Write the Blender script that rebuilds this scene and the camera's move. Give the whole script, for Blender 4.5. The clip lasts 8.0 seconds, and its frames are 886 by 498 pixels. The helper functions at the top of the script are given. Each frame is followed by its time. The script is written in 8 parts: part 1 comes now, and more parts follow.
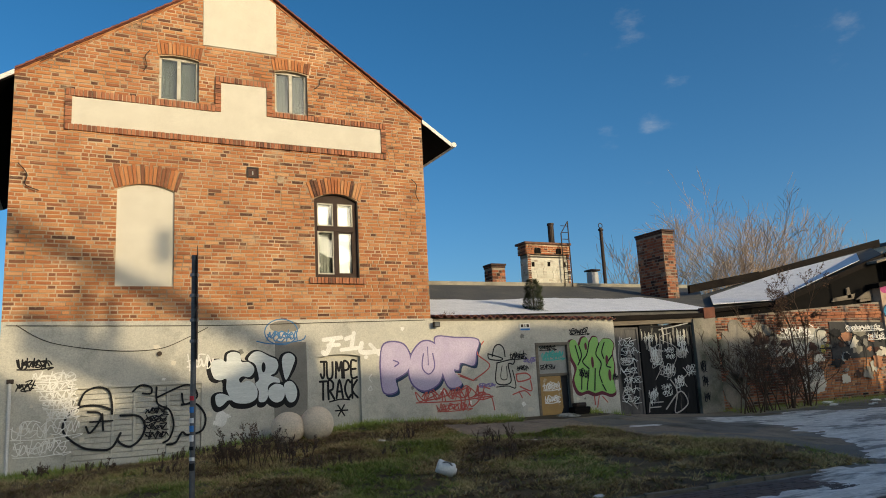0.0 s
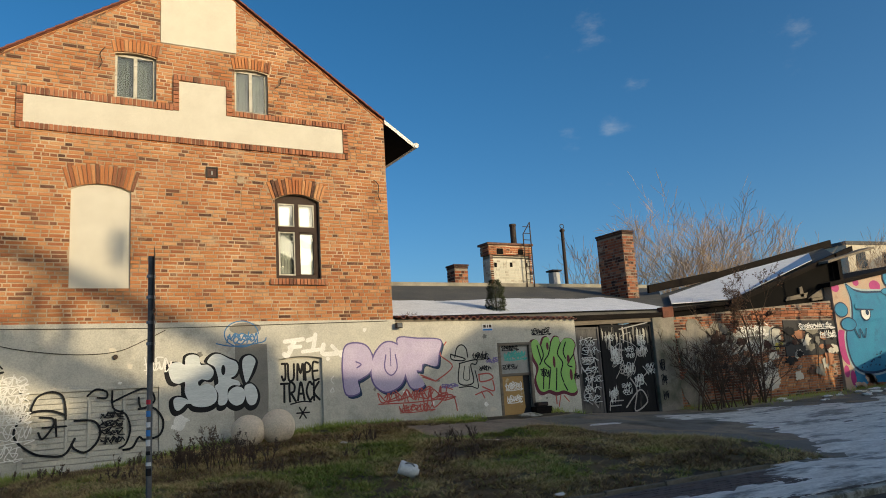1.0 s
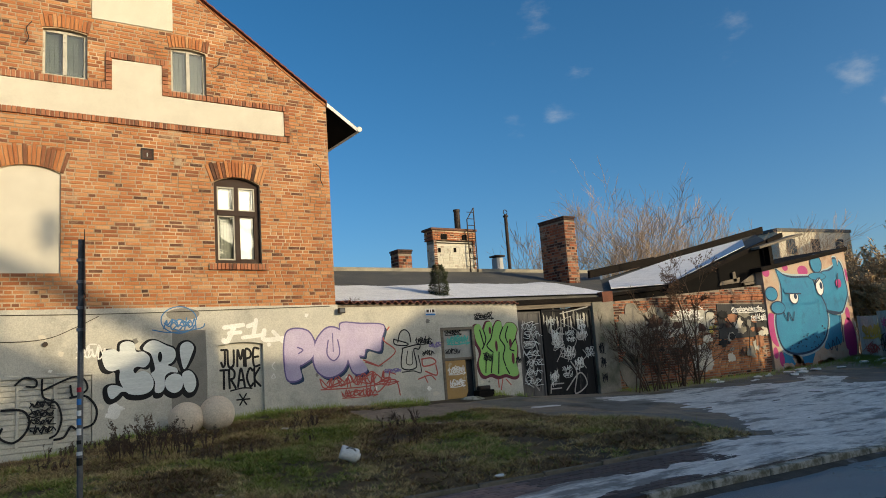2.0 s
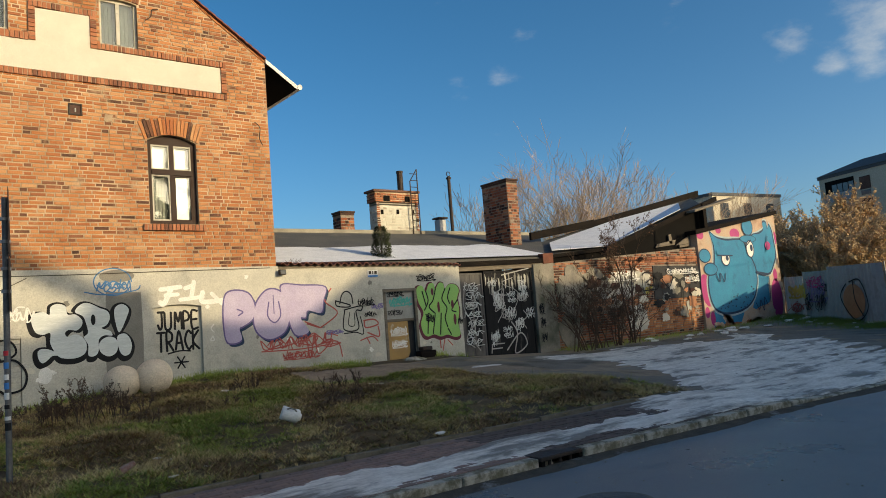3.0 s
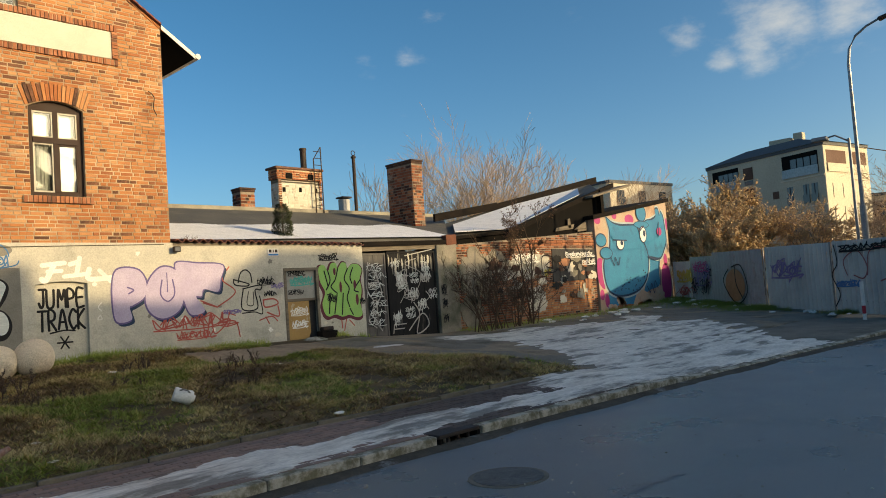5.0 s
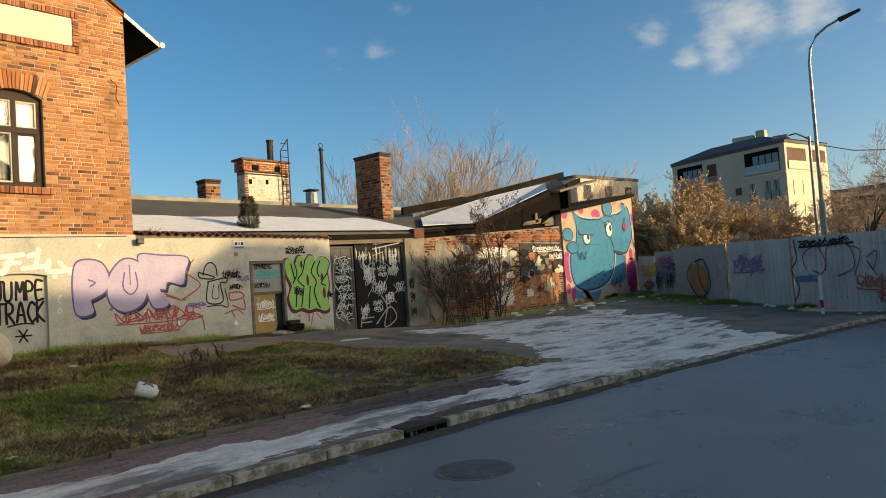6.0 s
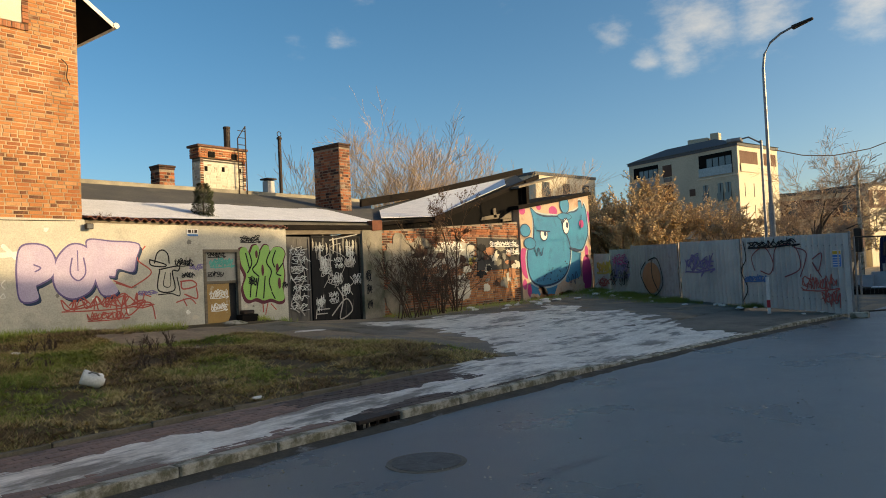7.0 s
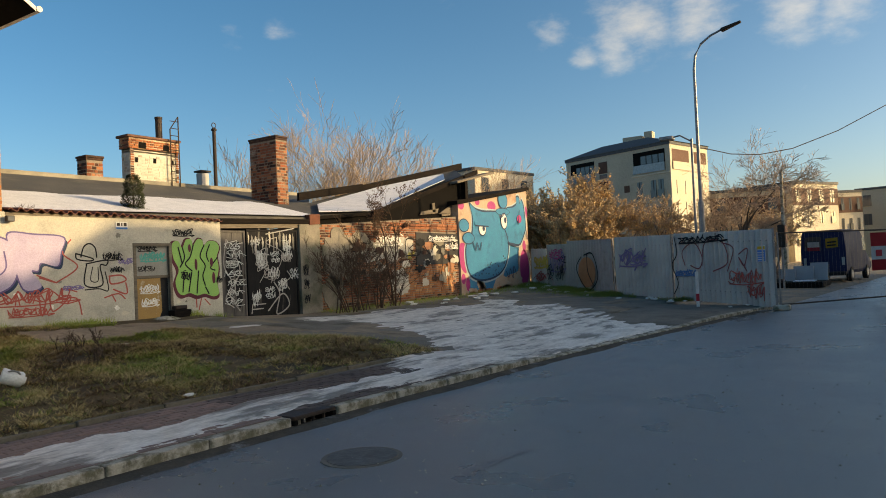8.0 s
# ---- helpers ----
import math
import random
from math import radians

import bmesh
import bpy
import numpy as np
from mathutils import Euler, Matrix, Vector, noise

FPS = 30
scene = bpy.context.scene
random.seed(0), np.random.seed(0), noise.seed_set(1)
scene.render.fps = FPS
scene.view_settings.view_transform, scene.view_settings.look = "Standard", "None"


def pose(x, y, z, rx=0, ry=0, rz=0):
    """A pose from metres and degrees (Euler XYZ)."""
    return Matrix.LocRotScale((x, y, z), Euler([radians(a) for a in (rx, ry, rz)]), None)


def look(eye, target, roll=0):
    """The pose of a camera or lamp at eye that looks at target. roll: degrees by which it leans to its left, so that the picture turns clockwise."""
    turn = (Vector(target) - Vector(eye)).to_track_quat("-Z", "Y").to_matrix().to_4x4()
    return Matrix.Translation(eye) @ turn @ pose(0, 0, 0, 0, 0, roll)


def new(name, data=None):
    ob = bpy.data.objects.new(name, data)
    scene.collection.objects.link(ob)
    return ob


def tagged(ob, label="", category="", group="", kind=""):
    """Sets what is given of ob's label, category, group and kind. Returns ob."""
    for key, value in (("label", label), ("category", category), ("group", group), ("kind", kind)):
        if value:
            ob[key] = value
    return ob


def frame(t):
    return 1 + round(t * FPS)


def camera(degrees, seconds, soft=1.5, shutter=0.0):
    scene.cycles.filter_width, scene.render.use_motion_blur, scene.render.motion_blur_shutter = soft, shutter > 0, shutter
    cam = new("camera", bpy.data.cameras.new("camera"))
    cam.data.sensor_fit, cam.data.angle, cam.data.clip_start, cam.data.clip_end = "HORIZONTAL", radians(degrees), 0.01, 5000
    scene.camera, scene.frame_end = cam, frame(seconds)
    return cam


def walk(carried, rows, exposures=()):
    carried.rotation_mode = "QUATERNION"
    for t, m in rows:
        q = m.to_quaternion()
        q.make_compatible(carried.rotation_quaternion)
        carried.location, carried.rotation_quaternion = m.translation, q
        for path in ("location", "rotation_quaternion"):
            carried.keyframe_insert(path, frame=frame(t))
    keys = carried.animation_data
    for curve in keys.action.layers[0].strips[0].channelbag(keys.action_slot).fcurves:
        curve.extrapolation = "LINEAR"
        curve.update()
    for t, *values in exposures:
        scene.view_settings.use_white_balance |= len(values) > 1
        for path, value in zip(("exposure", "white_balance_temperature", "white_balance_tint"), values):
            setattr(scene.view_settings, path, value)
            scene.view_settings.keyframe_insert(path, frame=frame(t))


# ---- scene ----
cam = camera(62.2, 8.0, soft=0.95)
PATH = [
    (0, (-0.298, 0.053, 1.704), (0.601, 1.805, 2.055), -3.0),
    (0.5, (-0.278, 0.065, 1.698), (0.672, 1.789, 2.048), -3.4),
    (1, (-0.28, 0.053, 1.697), (0.707, 1.757, 2.045), -3.6),
    (1.5, (-0.258, 0.047, 1.688), (0.794, 1.713, 2.03), -3.9),
    (3, (-0.203, 0.043, 1.65), (1.037, 1.601, 1.838), -4.5),
    (3.5, (-0.189, 0.052, 1.638), (1.122, 1.554, 1.802), -4.6),
    (4, (-0.177, 0.06, 1.635), (1.178, 1.523, 1.789), -4.3),
    (4.5, (-0.163, 0.061, 1.629), (1.233, 1.487, 1.766), -4.2),
    (6, (-0.16, 0.062, 1.624), (1.332, 1.39, 1.719), -3.9),
    (6.5, (-0.156, 0.059, 1.62), (1.365, 1.354, 1.711), -3.8),
    (7, (-0.14, 0.064, 1.616), (1.425, 1.306, 1.687), -2.7),
    (7.5, (-0.129, 0.059, 1.61), (1.486, 1.237, 1.675), -2.7),
    (8, (-0.117, 0.043, 1.608), (1.545, 1.154, 1.657), -2.7),
]
walk(cam, [(t, look(eye, target, roll)) for t, eye, target, roll in PATH],
     exposures=[(0, 0.47, 7900, 2), (1.5, 0.52, 7900, 2), (3.5, 0.72, 8800, 2), (8, 0.99, 11300, 7)])

# ---- light: low winter sun from behind, clear sky ----
SUN = Vector((0.45, -1.0, 0.26))
sun_data = bpy.data.lights.new("sun", "SUN")
sun_data.energy, sun_data.angle, sun_data.color = 2.25, radians(0.6), (1.0, 0.84, 0.65)
sun = new("sun", sun_data)
sun.matrix_world = look(SUN * 60, (0, 0, 0))

world = bpy.data.worlds.new("sky")
scene.world = world
world.use_nodes = True
wn, wl = world.node_tree.nodes, world.node_tree.links
wn.clear()
sky = wn.new("ShaderNodeTexSky")
sky.sky_type, sky.sun_disc = "NISHITA", False
sky.sun_elevation = math.atan2(SUN.z, math.hypot(SUN.x, SUN.y))
sky.sun_rotation = math.atan2(SUN.x, SUN.y)
sky.air_density, sky.dust_density, sky.ozone_density = 0.62, 2.4, 2.8
SKY = 0.15


def cloud_layer(colour_socket, centres):
    """Thin white wisps: noise kept inside a few soft patches of the sky dome."""
    geo = wn.new("ShaderNodeTexCoord")
    total = None
    for (cx, cy, cz), r, weight in centres:
        dist = wn.new("ShaderNodeVectorMath")
        dist.operation = "DISTANCE"
        dist.inputs[1].default_value = Vector((cx, cy, cz)).normalized()
        wl.new(geo.outputs["Generated"], dist.inputs[0])
        fall = wn.new("ShaderNodeMapRange")
        fall.interpolation_type = "SMOOTHSTEP"
        fall.inputs["From Min"].default_value, fall.inputs["From Max"].default_value = r, 0.0
        fall.inputs["To Max"].default_value = weight
        wl.new(dist.outputs["Value"], fall.inputs["Value"])
        if total is None:
            total = fall.outputs[0]
        else:
            mx = wn.new("ShaderNodeMath")
            mx.operation = "MAXIMUM"
            wl.new(total, mx.inputs[0])
            wl.new(fall.outputs[0], mx.inputs[1])
            total = mx.outputs[0]
    warp = wn.new("ShaderNodeMapping")
    warp.inputs["Scale"].default_value = (8, 8, 17)
    wl.new(geo.outputs["Generated"], warp.inputs["Vector"])
    noise_tex = wn.new("ShaderNodeTexNoise")
    noise_tex.inputs["Scale"].default_value, noise_tex.inputs["Detail"].default_value = 2.4, 8
    noise_tex.inputs["Roughness"].default_value = 0.62
    wl.new(warp.outputs[0], noise_tex.inputs["Vector"])
    add = wn.new("ShaderNodeMath")
    add.operation = "MULTIPLY_ADD"
    add.inputs[1].default_value, add.inputs[2].default_value = 0.62, 0.0
    wl.new(total, add.inputs[0])
    both = wn.new("ShaderNodeMath")
    both.operation = "ADD"
    wl.new(add.outputs[0], both.inputs[0])
    wl.new(noise_tex.outputs["Fac"], both.inputs[1])
    cut = wn.new("ShaderNodeMapRange")
    cut.interpolation_type = "SMOOTHSTEP"
    cut.inputs["From Min"].default_value, cut.inputs["From Max"].default_value = 0.66, 1.42
    cut.inputs["To Max"].default_value = 0.31
    wl.new(both.outputs[0], cut.inputs["Value"])
    mix = wn.new("ShaderNodeMix")
    mix.data_type = "RGBA"
    mix.inputs["B"].default_value = (5.2, 5.0, 4.9, 1)
    wl.new(cut.outputs[0], mix.inputs["Factor"])
    wl.new(colour_socket, mix.inputs["A"])
    return mix.outputs["Result"]


deeper = wn.new("ShaderNodeHueSaturation")
deeper.inputs["Saturation"].default_value = 1.27
wl.new(sky.outputs[0], deeper.inputs["Color"])
clouded = cloud_layer(deeper.outputs[0], [
    ((0.907, 0.294, 0.3), 0.1, 1), ((0.927, 0.23, 0.297), 0.08, 1), ((0.906, 0.325, 0.27), 0.06, 1),
    ((0.895, 0.359, 0.263), 0.04, 0.8), ((0.866, 0.399, 0.302), 0.05, 0.7), ((0.951, 0.126, 0.282), 0.07, 1),
    ((0.958, 0.068, 0.277), 0.07, 0.9), ((0.659, 0.683, 0.314), 0.035, 0.6), ((0.623, 0.721, 0.303), 0.035, 0.5),
    ((0.619, 0.656, 0.432), 0.05, 0.5), ((0.671, 0.646, 0.364), 0.035, 0.45), ((0.783, 0.498, 0.372), 0.06, 0.4),
    ((0.3, 0.95, 0.08), 0.16, 0.5)])
back = wn.new("ShaderNodeBackground")
back.inputs["Strength"].default_value = SKY
wl.new(clouded, back.inputs["Color"])
out = wn.new("ShaderNodeOutputWorld")
wl.new(back.outputs[0], out.inputs[0])

# ---- materials ----


def ramp_node(nodes, stops):
    r = nodes.new("ShaderNodeValToRGB")
    el = r.color_ramp.elements
    while len(el) < len(stops):
        el.new(0.5)
    for e, (p, c) in zip(el, stops):
        e.position, e.color = p, (*c, 1)
    return r


def mat(name, a, b, scale=5.0, rough=0.85, bump=0.25, bscale=50.0, metal=0.0, stain=None, stain_scale=0.8,
        stain_from=0.55, stain_to=0.7, spec=0.35, chance="", stops=None, stretch=(1, 1, 1), rough_var=0.1, coat=0.0):
    """A surface with two scales of colour, optional stains, grain and relief. chance: "object" or "island" picks the
    ground colour from stops, piece by piece."""
    m = bpy.data.materials.new(name)
    m.use_nodes = True
    n, l = m.node_tree.nodes, m.node_tree.links
    p = n["Principled BSDF"]
    p.inputs["Metallic"].default_value = metal
    p.inputs["Specular IOR Level"].default_value = spec
    p.inputs["Coat Weight"].default_value = coat
    tc = n.new("ShaderNodeTexCoord")
    mp = n.new("ShaderNodeMapping")
    mp.inputs["Scale"].default_value = stretch
    l.new(tc.outputs["Object"], mp.inputs["Vector"])

    def noise_at(s, detail=5, rgh=0.6):
        t = n.new("ShaderNodeTexNoise")
        t.inputs["Scale"].default_value, t.inputs["Detail"].default_value = s, detail
        t.inputs["Roughness"].default_value = rgh
        l.new(mp.outputs[0], t.inputs["Vector"])
        return t.outputs["Fac"]

    def mixed(x, y, f, mode="MIX"):
        k = n.new("ShaderNodeMix")
        k.data_type, k.blend_type = "RGBA", mode
        for s, v in (("A", x), ("B", y)):
            if isinstance(v, tuple):
                k.inputs[s].default_value = (*v, 1)
            else:
                l.new(v, k.inputs[s])
        if isinstance(f, float):
            k.inputs["Factor"].default_value = f
        else:
            l.new(f, k.inputs["Factor"])
        return k.outputs["Result"]

    def span(x, lo, hi, to0=0.0, to1=1.0):
        k = n.new("ShaderNodeMapRange")
        for s, v in (("From Min", lo), ("From Max", hi), ("To Min", to0), ("To Max", to1)):
            k.inputs[s].default_value = v
        l.new(x, k.inputs["Value"])
        return k.outputs[0]

    broad = noise_at(scale)
    if chance:
        if chance == "object":
            rnd = n.new("ShaderNodeObjectInfo").outputs["Random"]
        else:
            rnd = n.new("ShaderNodeNewGeometry").outputs["Random Per Island"]
        r = ramp_node(n, stops)
        l.new(rnd, r.inputs[0])
        col = mixed(r.outputs[0], b, span(broad, 0.45, 0.8, 0.0, 0.6))
    else:
        col = mixed(a, b, span(broad, 0.32, 0.68))
    if stain:
        col = mixed(col, stain, span(noise_at(stain_scale, 7, 0.65), stain_from, stain_to, 0.0, 0.85))
    grain = noise_at(bscale, 3)
    col = mixed(col, (0.0, 0.0, 0.0), span(grain, 0.35, 0.75, 0.0, 0.28))
    l.new(col, p.inputs["Base Color"])
    l.new(span(broad, 0.3, 0.7, max(0.02, rough - rough_var), min(1.0, rough + rough_var)), p.inputs["Roughness"])
    if bump:
        bp = n.new("ShaderNodeBump")
        bp.inputs["Strength"].default_value, bp.inputs["Distance"].default_value = bump, 0.02
        l.new(grain, bp.inputs["Height"])
        l.new(bp.outputs[0], p.inputs["Normal"])
    return m


def glass_mat(name, tint=(0.75, 0.8, 0.8), rough=0.03):
    m = bpy.data.materials.new(name)
    m.use_nodes = True
    p = m.node_tree.nodes["Principled BSDF"]
    p.inputs["Base Color"].default_value = (*tint, 1)
    p.inputs["Transmission Weight"].default_value = 1.0
    p.inputs["Roughness"].default_value = rough
    p.inputs["IOR"].default_value = 1.45
    return m


BRICK_STOPS = [(0.0, (0.07, 0.035, 0.025)), (0.09, (0.20, 0.08, 0.042)), (0.2, (0.38, 0.125, 0.048)), (0.5, (0.47, 0.178, 0.066)),
               (0.8, (0.53, 0.22, 0.088)), (1.0, (0.58, 0.31, 0.15))]
M_BRICK = mat("brick_joined", (0.45, 0.18, 0.1), (0.42, 0.19, 0.11), 1.3, 0.9, 0.35, 90, chance="island", stops=BRICK_STOPS,
              stain=(0.54, 0.38, 0.24), stain_scale=2.0, stain_from=0.56, stain_to=0.74)
M_BRICK_ONE = mat("brick_single", (0.45, 0.18, 0.1), (0.42, 0.19, 0.11), 9, 0.9, 0.35, 90, chance="object", stops=BRICK_STOPS)
M_SOLDIER = mat("brick_border", (0.4, 0.17, 0.1), (0.3, 0.12, 0.075), 1.6, 0.9, 0.35, 90, chance="island",
                stops=[(0.0, (0.16, 0.07, 0.045)), (0.35, (0.36, 0.13, 0.065)), (1.0, (0.5, 0.21, 0.11))])
M_OLDBRICK = mat("brick_old", (0.3, 0.12, 0.08), (0.34, 0.2, 0.14), 2, 0.92, 0.5, 60, chance="island",
                 stops=[(0.0, (0.025, 0.016, 0.013)), (0.35, (0.13, 0.04, 0.022)), (0.7, (0.34, 0.095, 0.042)), (1.0, (0.48, 0.21, 0.105))],
                 stain=(0.42, 0.36, 0.29), stain_scale=2.2, stain_from=0.57, stain_to=0.66)
M_MORTAR = mat("mortar", (0.66, 0.50, 0.34), (0.24, 0.16, 0.10), 1.1, 0.95, 0.4, 70, stain=(0.3, 0.22, 0.16), stain_scale=0.9)
M_MORTAR_OLD = mat("mortar_old", (0.34, 0.28, 0.22), (0.22, 0.18, 0.14), 3, 0.95, 0.6, 40, stain=(0.1, 0.09, 0.075), stain_scale=1.2)
M_CREAM = mat("cream_plaster", (0.69, 0.64, 0.53), (0.62, 0.57, 0.47), 2.2, 0.9, 0.15, 120, stain=(0.62, 0.56, 0.45), stain_scale=1.7,
              stain_from=0.6, stain_to=0.8)
M_PLASTER = mat("grey_plaster", (0.60, 0.57, 0.48), (0.50, 0.48, 0.415), 2.3, 0.92, 0.35, 45, stain=(0.38, 0.365, 0.315), stain_scale=1.3,
                stain_from=0.52, stain_to=0.66)
M_PATCH = mat("dark_repair_plaster", (0.20, 0.19, 0.165), (0.27, 0.255, 0.22), 2.4, 0.95, 0.4, 50)
M_OLDPLASTER = mat("weathered_plaster", (0.36, 0.32, 0.26), (0.24, 0.22, 0.18), 1.6, 0.95, 0.5, 40, stain=(0.09, 0.10, 0.06), stain_scale=0.9,
                   stain_from=0.5, stain_to=0.68)
M_ROOFTILE = mat("clay_tile", (0.24, 0.075, 0.05), (0.16, 0.06, 0.045), 5, 0.8, 0.3, 60, stain=(0.1, 0.06, 0.05), stain_scale=3)
M_FELT = mat("roofing_felt", (0.075, 0.075, 0.07), (0.12, 0.115, 0.105), 1.2, 0.9, 0.4, 40, stain=(0.18, 0.165, 0.13), stain_scale=0.7)
M_DARKWOOD = mat("weathered_dark_wood", (0.008, 0.0065, 0.0055), (0.02, 0.015, 0.012), 3, 0.92, 0.5, 30, spec=0.12, stretch=(0.4, 1, 3))
M_GREYWOOD = mat("grey_wood", (0.24, 0.20, 0.15), (0.14, 0.115, 0.09), 3, 0.88, 0.5, 30, stretch=(0.3, 1, 3))
M_BROWNPAINT = mat("dark_brown_paint", (0.030, 0.014, 0.009), (0.042, 0.02, 0.012), 6, 0.7, 0.15, 80)
M_WHITEPAINT = mat("peeling_white_paint", (0.60, 0.57, 0.48), (0.46, 0.42, 0.34), 7, 0.7, 0.35, 60, stain=(0.2, 0.16, 0.11), stain_scale=8,
                   stain_from=0.58, stain_to=0.66)
M_WHITETIN = mat("white_metal", (0.75, 0.73, 0.68), (0.66, 0.64, 0.6), 4, 0.5, 0.05, 60)
# near-black: eave underside, seams, and shade put into colour at openings and voids
M_SOFFIT_SHADE = mat("black_soffit_and_shade", (0.006, 0.0055, 0.005), (0.011, 0.010, 0.009), 3, 0.95, 0.2, 30, spec=0.08)
M_GLASS = glass_mat("window_glass")
# near-black: the shade of rooms and gaps behind openings, put into colour
M_UNLIT = mat("unlit_room_tone", (0.03, 0.03, 0.032), (0.05, 0.05, 0.05), 2, 0.95, 0.1, 20)
M_BLIND = mat("white_blind", (0.85, 0.85, 0.84), (0.8, 0.8, 0.79), 3, 0.8, 0.05, 60)
M_CURTAIN = mat("grey_curtain", (0.075, 0.088, 0.075), (0.04, 0.05, 0.043), 6, 0.9, 0.2, 40, stretch=(6, 1, 0.6))
M_SNOW = mat("snow", (0.80, 0.81, 0.84), (0.68, 0.70, 0.74), 3, 0.75, 0.5, 25, spec=0.3)
M_ICE = mat("dirty_trodden_snow", (0.97, 0.91, 0.82), (0.66, 0.60, 0.52), 4.0, 0.6, 1.0, 22, stain=(0.17, 0.15, 0.125), stain_scale=1.7,
            stain_from=0.50, stain_to=0.60, spec=0.4, stretch=(0.5, 1.4, 1))
M_ASPHALT = mat("wet_asphalt", (0.16, 0.165, 0.165), (0.22, 0.22, 0.22), 0.6, 0.34, 0.35, 160, spec=0.6, rough_var=0.12,
                stain=(0.20, 0.20, 0.205), stain_scale=0.35)
M_OLDASPHALT = mat("old_asphalt", (0.15, 0.13, 0.10), (0.25, 0.22, 0.18), 1.7, 0.8, 1.0, 34, stain=(0.07, 0.06, 0.04), stain_scale=0.9)
M_KERB = mat("kerb_concrete", (0.58, 0.53, 0.44), (0.38, 0.345, 0.28), 4, 0.9, 0.8, 60, stain=(0.15, 0.135, 0.08), stain_scale=4,
             stain_from=0.47, stain_to=0.58)
M_PAVER = mat("paving_block", (0.28, 0.18, 0.145), (0.21, 0.15, 0.13), 6, 0.85, 0.5, 60, chance="object",
              stops=[(0.0, (0.20, 0.145, 0.125)), (0.5, (0.27, 0.18, 0.15)), (1.0, (0.33, 0.21, 0.17))])
M_SOIL = mat("soil", (0.23, 0.175, 0.12), (0.36, 0.28, 0.20), 2.4, 0.95, 1.0, 18, stain=(0.085, 0.065, 0.042), stain_scale=0.9)
M_TURF = mat("winter_turf", (0.055, 0.04, 0.02), (0.14, 0.095, 0.045), 1.6, 0.95, 0.9, 22, stain=(0.045, 0.034, 0.022), stain_scale=1.1,
             stain_from=0.5, stain_to=0.62)
M_CONCRETE = mat("pale_concrete", (0.78, 0.66, 0.50), (0.66, 0.55, 0.41), 5, 0.92, 0.7, 40, stain=(0.50, 0.42, 0.32), stain_scale=2.2)
M_ZINC = mat("zinc_sheet", (0.60, 0.585, 0.56), (0.50, 0.49, 0.47), 1.2, 0.5, 0.05, 60, metal=0.3, stain=(0.44, 0.45, 0.45), stain_scale=1.3)
M_ZINC_DARK = mat("dull_zinc_sheet", (0.34, 0.345, 0.35), (0.42, 0.425, 0.43), 1.4, 0.6, 0.05, 60, metal=0.25, stain=(0.28, 0.26, 0.24), stain_scale=1.5)
M_STEEL = mat("galvanised_steel", (0.34, 0.34, 0.34), (0.26, 0.26, 0.265), 8, 0.5, 0.05, 60, metal=0.6)
M_IRON = mat("dark_iron", (0.035, 0.03, 0.028), (0.07, 0.045, 0.032), 6, 0.7, 0.2, 60, metal=0.3)
M_BARK = mat("bark", (0.10, 0.075, 0.055), (0.16, 0.12, 0.085), 6, 0.95, 0.5, 30)
M_TWIG = mat("reddish_twig", (0.40, 0.285, 0.20), (0.50, 0.36, 0.25), 3, 0.95, 0.0, 30)
M_DARKTWIG = mat("dark_twig", (0.075, 0.048, 0.032), (0.14, 0.088, 0.058), 3, 0.95, 0.0, 30)
M_GOLDLEAF = mat("dry_golden_leaf", (0.72, 0.53, 0.29), (0.60, 0.40, 0.20), 2, 0.9, 0.0, 30)


def paint(name, c, rough=0.6):
    d = tuple(v * 0.8 for v in c)
    return mat(name, c, d, 3.0, rough, 0.1, 45)


M_BLACK = paint("black_spray", (0.008, 0.008, 0.009), 0.8)
M_CHALK = paint("white_spray", (0.90, 0.88, 0.82))
M_SILVER = mat("pale_silver_spray", (0.70, 0.73, 0.71), (0.56, 0.60, 0.59), 4, 0.6, 0.1, 45, stretch=(0.3, 1, 4))
M_LILAC = mat("lilac_spray", (0.52, 0.45, 0.60), (0.44, 0.37, 0.54), 2, 0.6, 0.1, 45)
M_PURPLE = paint("violet_spray", (0.13, 0.10, 0.27))
M_RED = paint("red_spray", (0.52, 0.10, 0.08))
M_GREEN = mat("green_spray", (0.30, 0.58, 0.14), (0.24, 0.50, 0.15), 2, 0.6, 0.1, 45)
M_MAROON = paint("maroon_spray", (0.14, 0.02, 0.04))
M_BLUE = paint("blue_spray", (0.05, 0.20, 0.42))
M_TEAL = paint("teal_spray", (0.06, 0.42, 0.36))
M_VIOLET = paint("dull_purple_spray", (0.20, 0.16, 0.36))
M_MURALBLUE = mat("mural_blue", (0.008, 0.17, 0.33), (0.018, 0.26, 0.43), 1.0, 0.6, 0.1, 45, stain=(0.01, 0.10, 0.19), stain_scale=1.2)
M_MURALPALE = paint("mural_pale_blue", (0.42, 0.55, 0.58))
M_MURALDARK = paint("mural_navy", (0.01, 0.04, 0.10))
M_PINK = mat("mural_pink", (0.50, 0.035, 0.20), (0.38, 0.04, 0.18), 2, 0.55, 0.1, 45)
M_PALEORANGE = mat("mural_ground", (0.56, 0.36, 0.24), (0.50, 0.42, 0.33), 2.2, 0.8, 0.15, 45, stain=(0.36, 0.2, 0.14), stain_scale=1.3)
M_YELLOW = paint("yellow_paint", (0.62, 0.50, 0.10))
M_ORANGE = paint("orange_spray", (0.46, 0.20, 0.10))
M_DARKBLUE = mat("dark_blue_van_paint", (0.010, 0.02, 0.07), (0.014, 0.026, 0.08), 2, 0.6, 0.0, 40, spec=0.12)
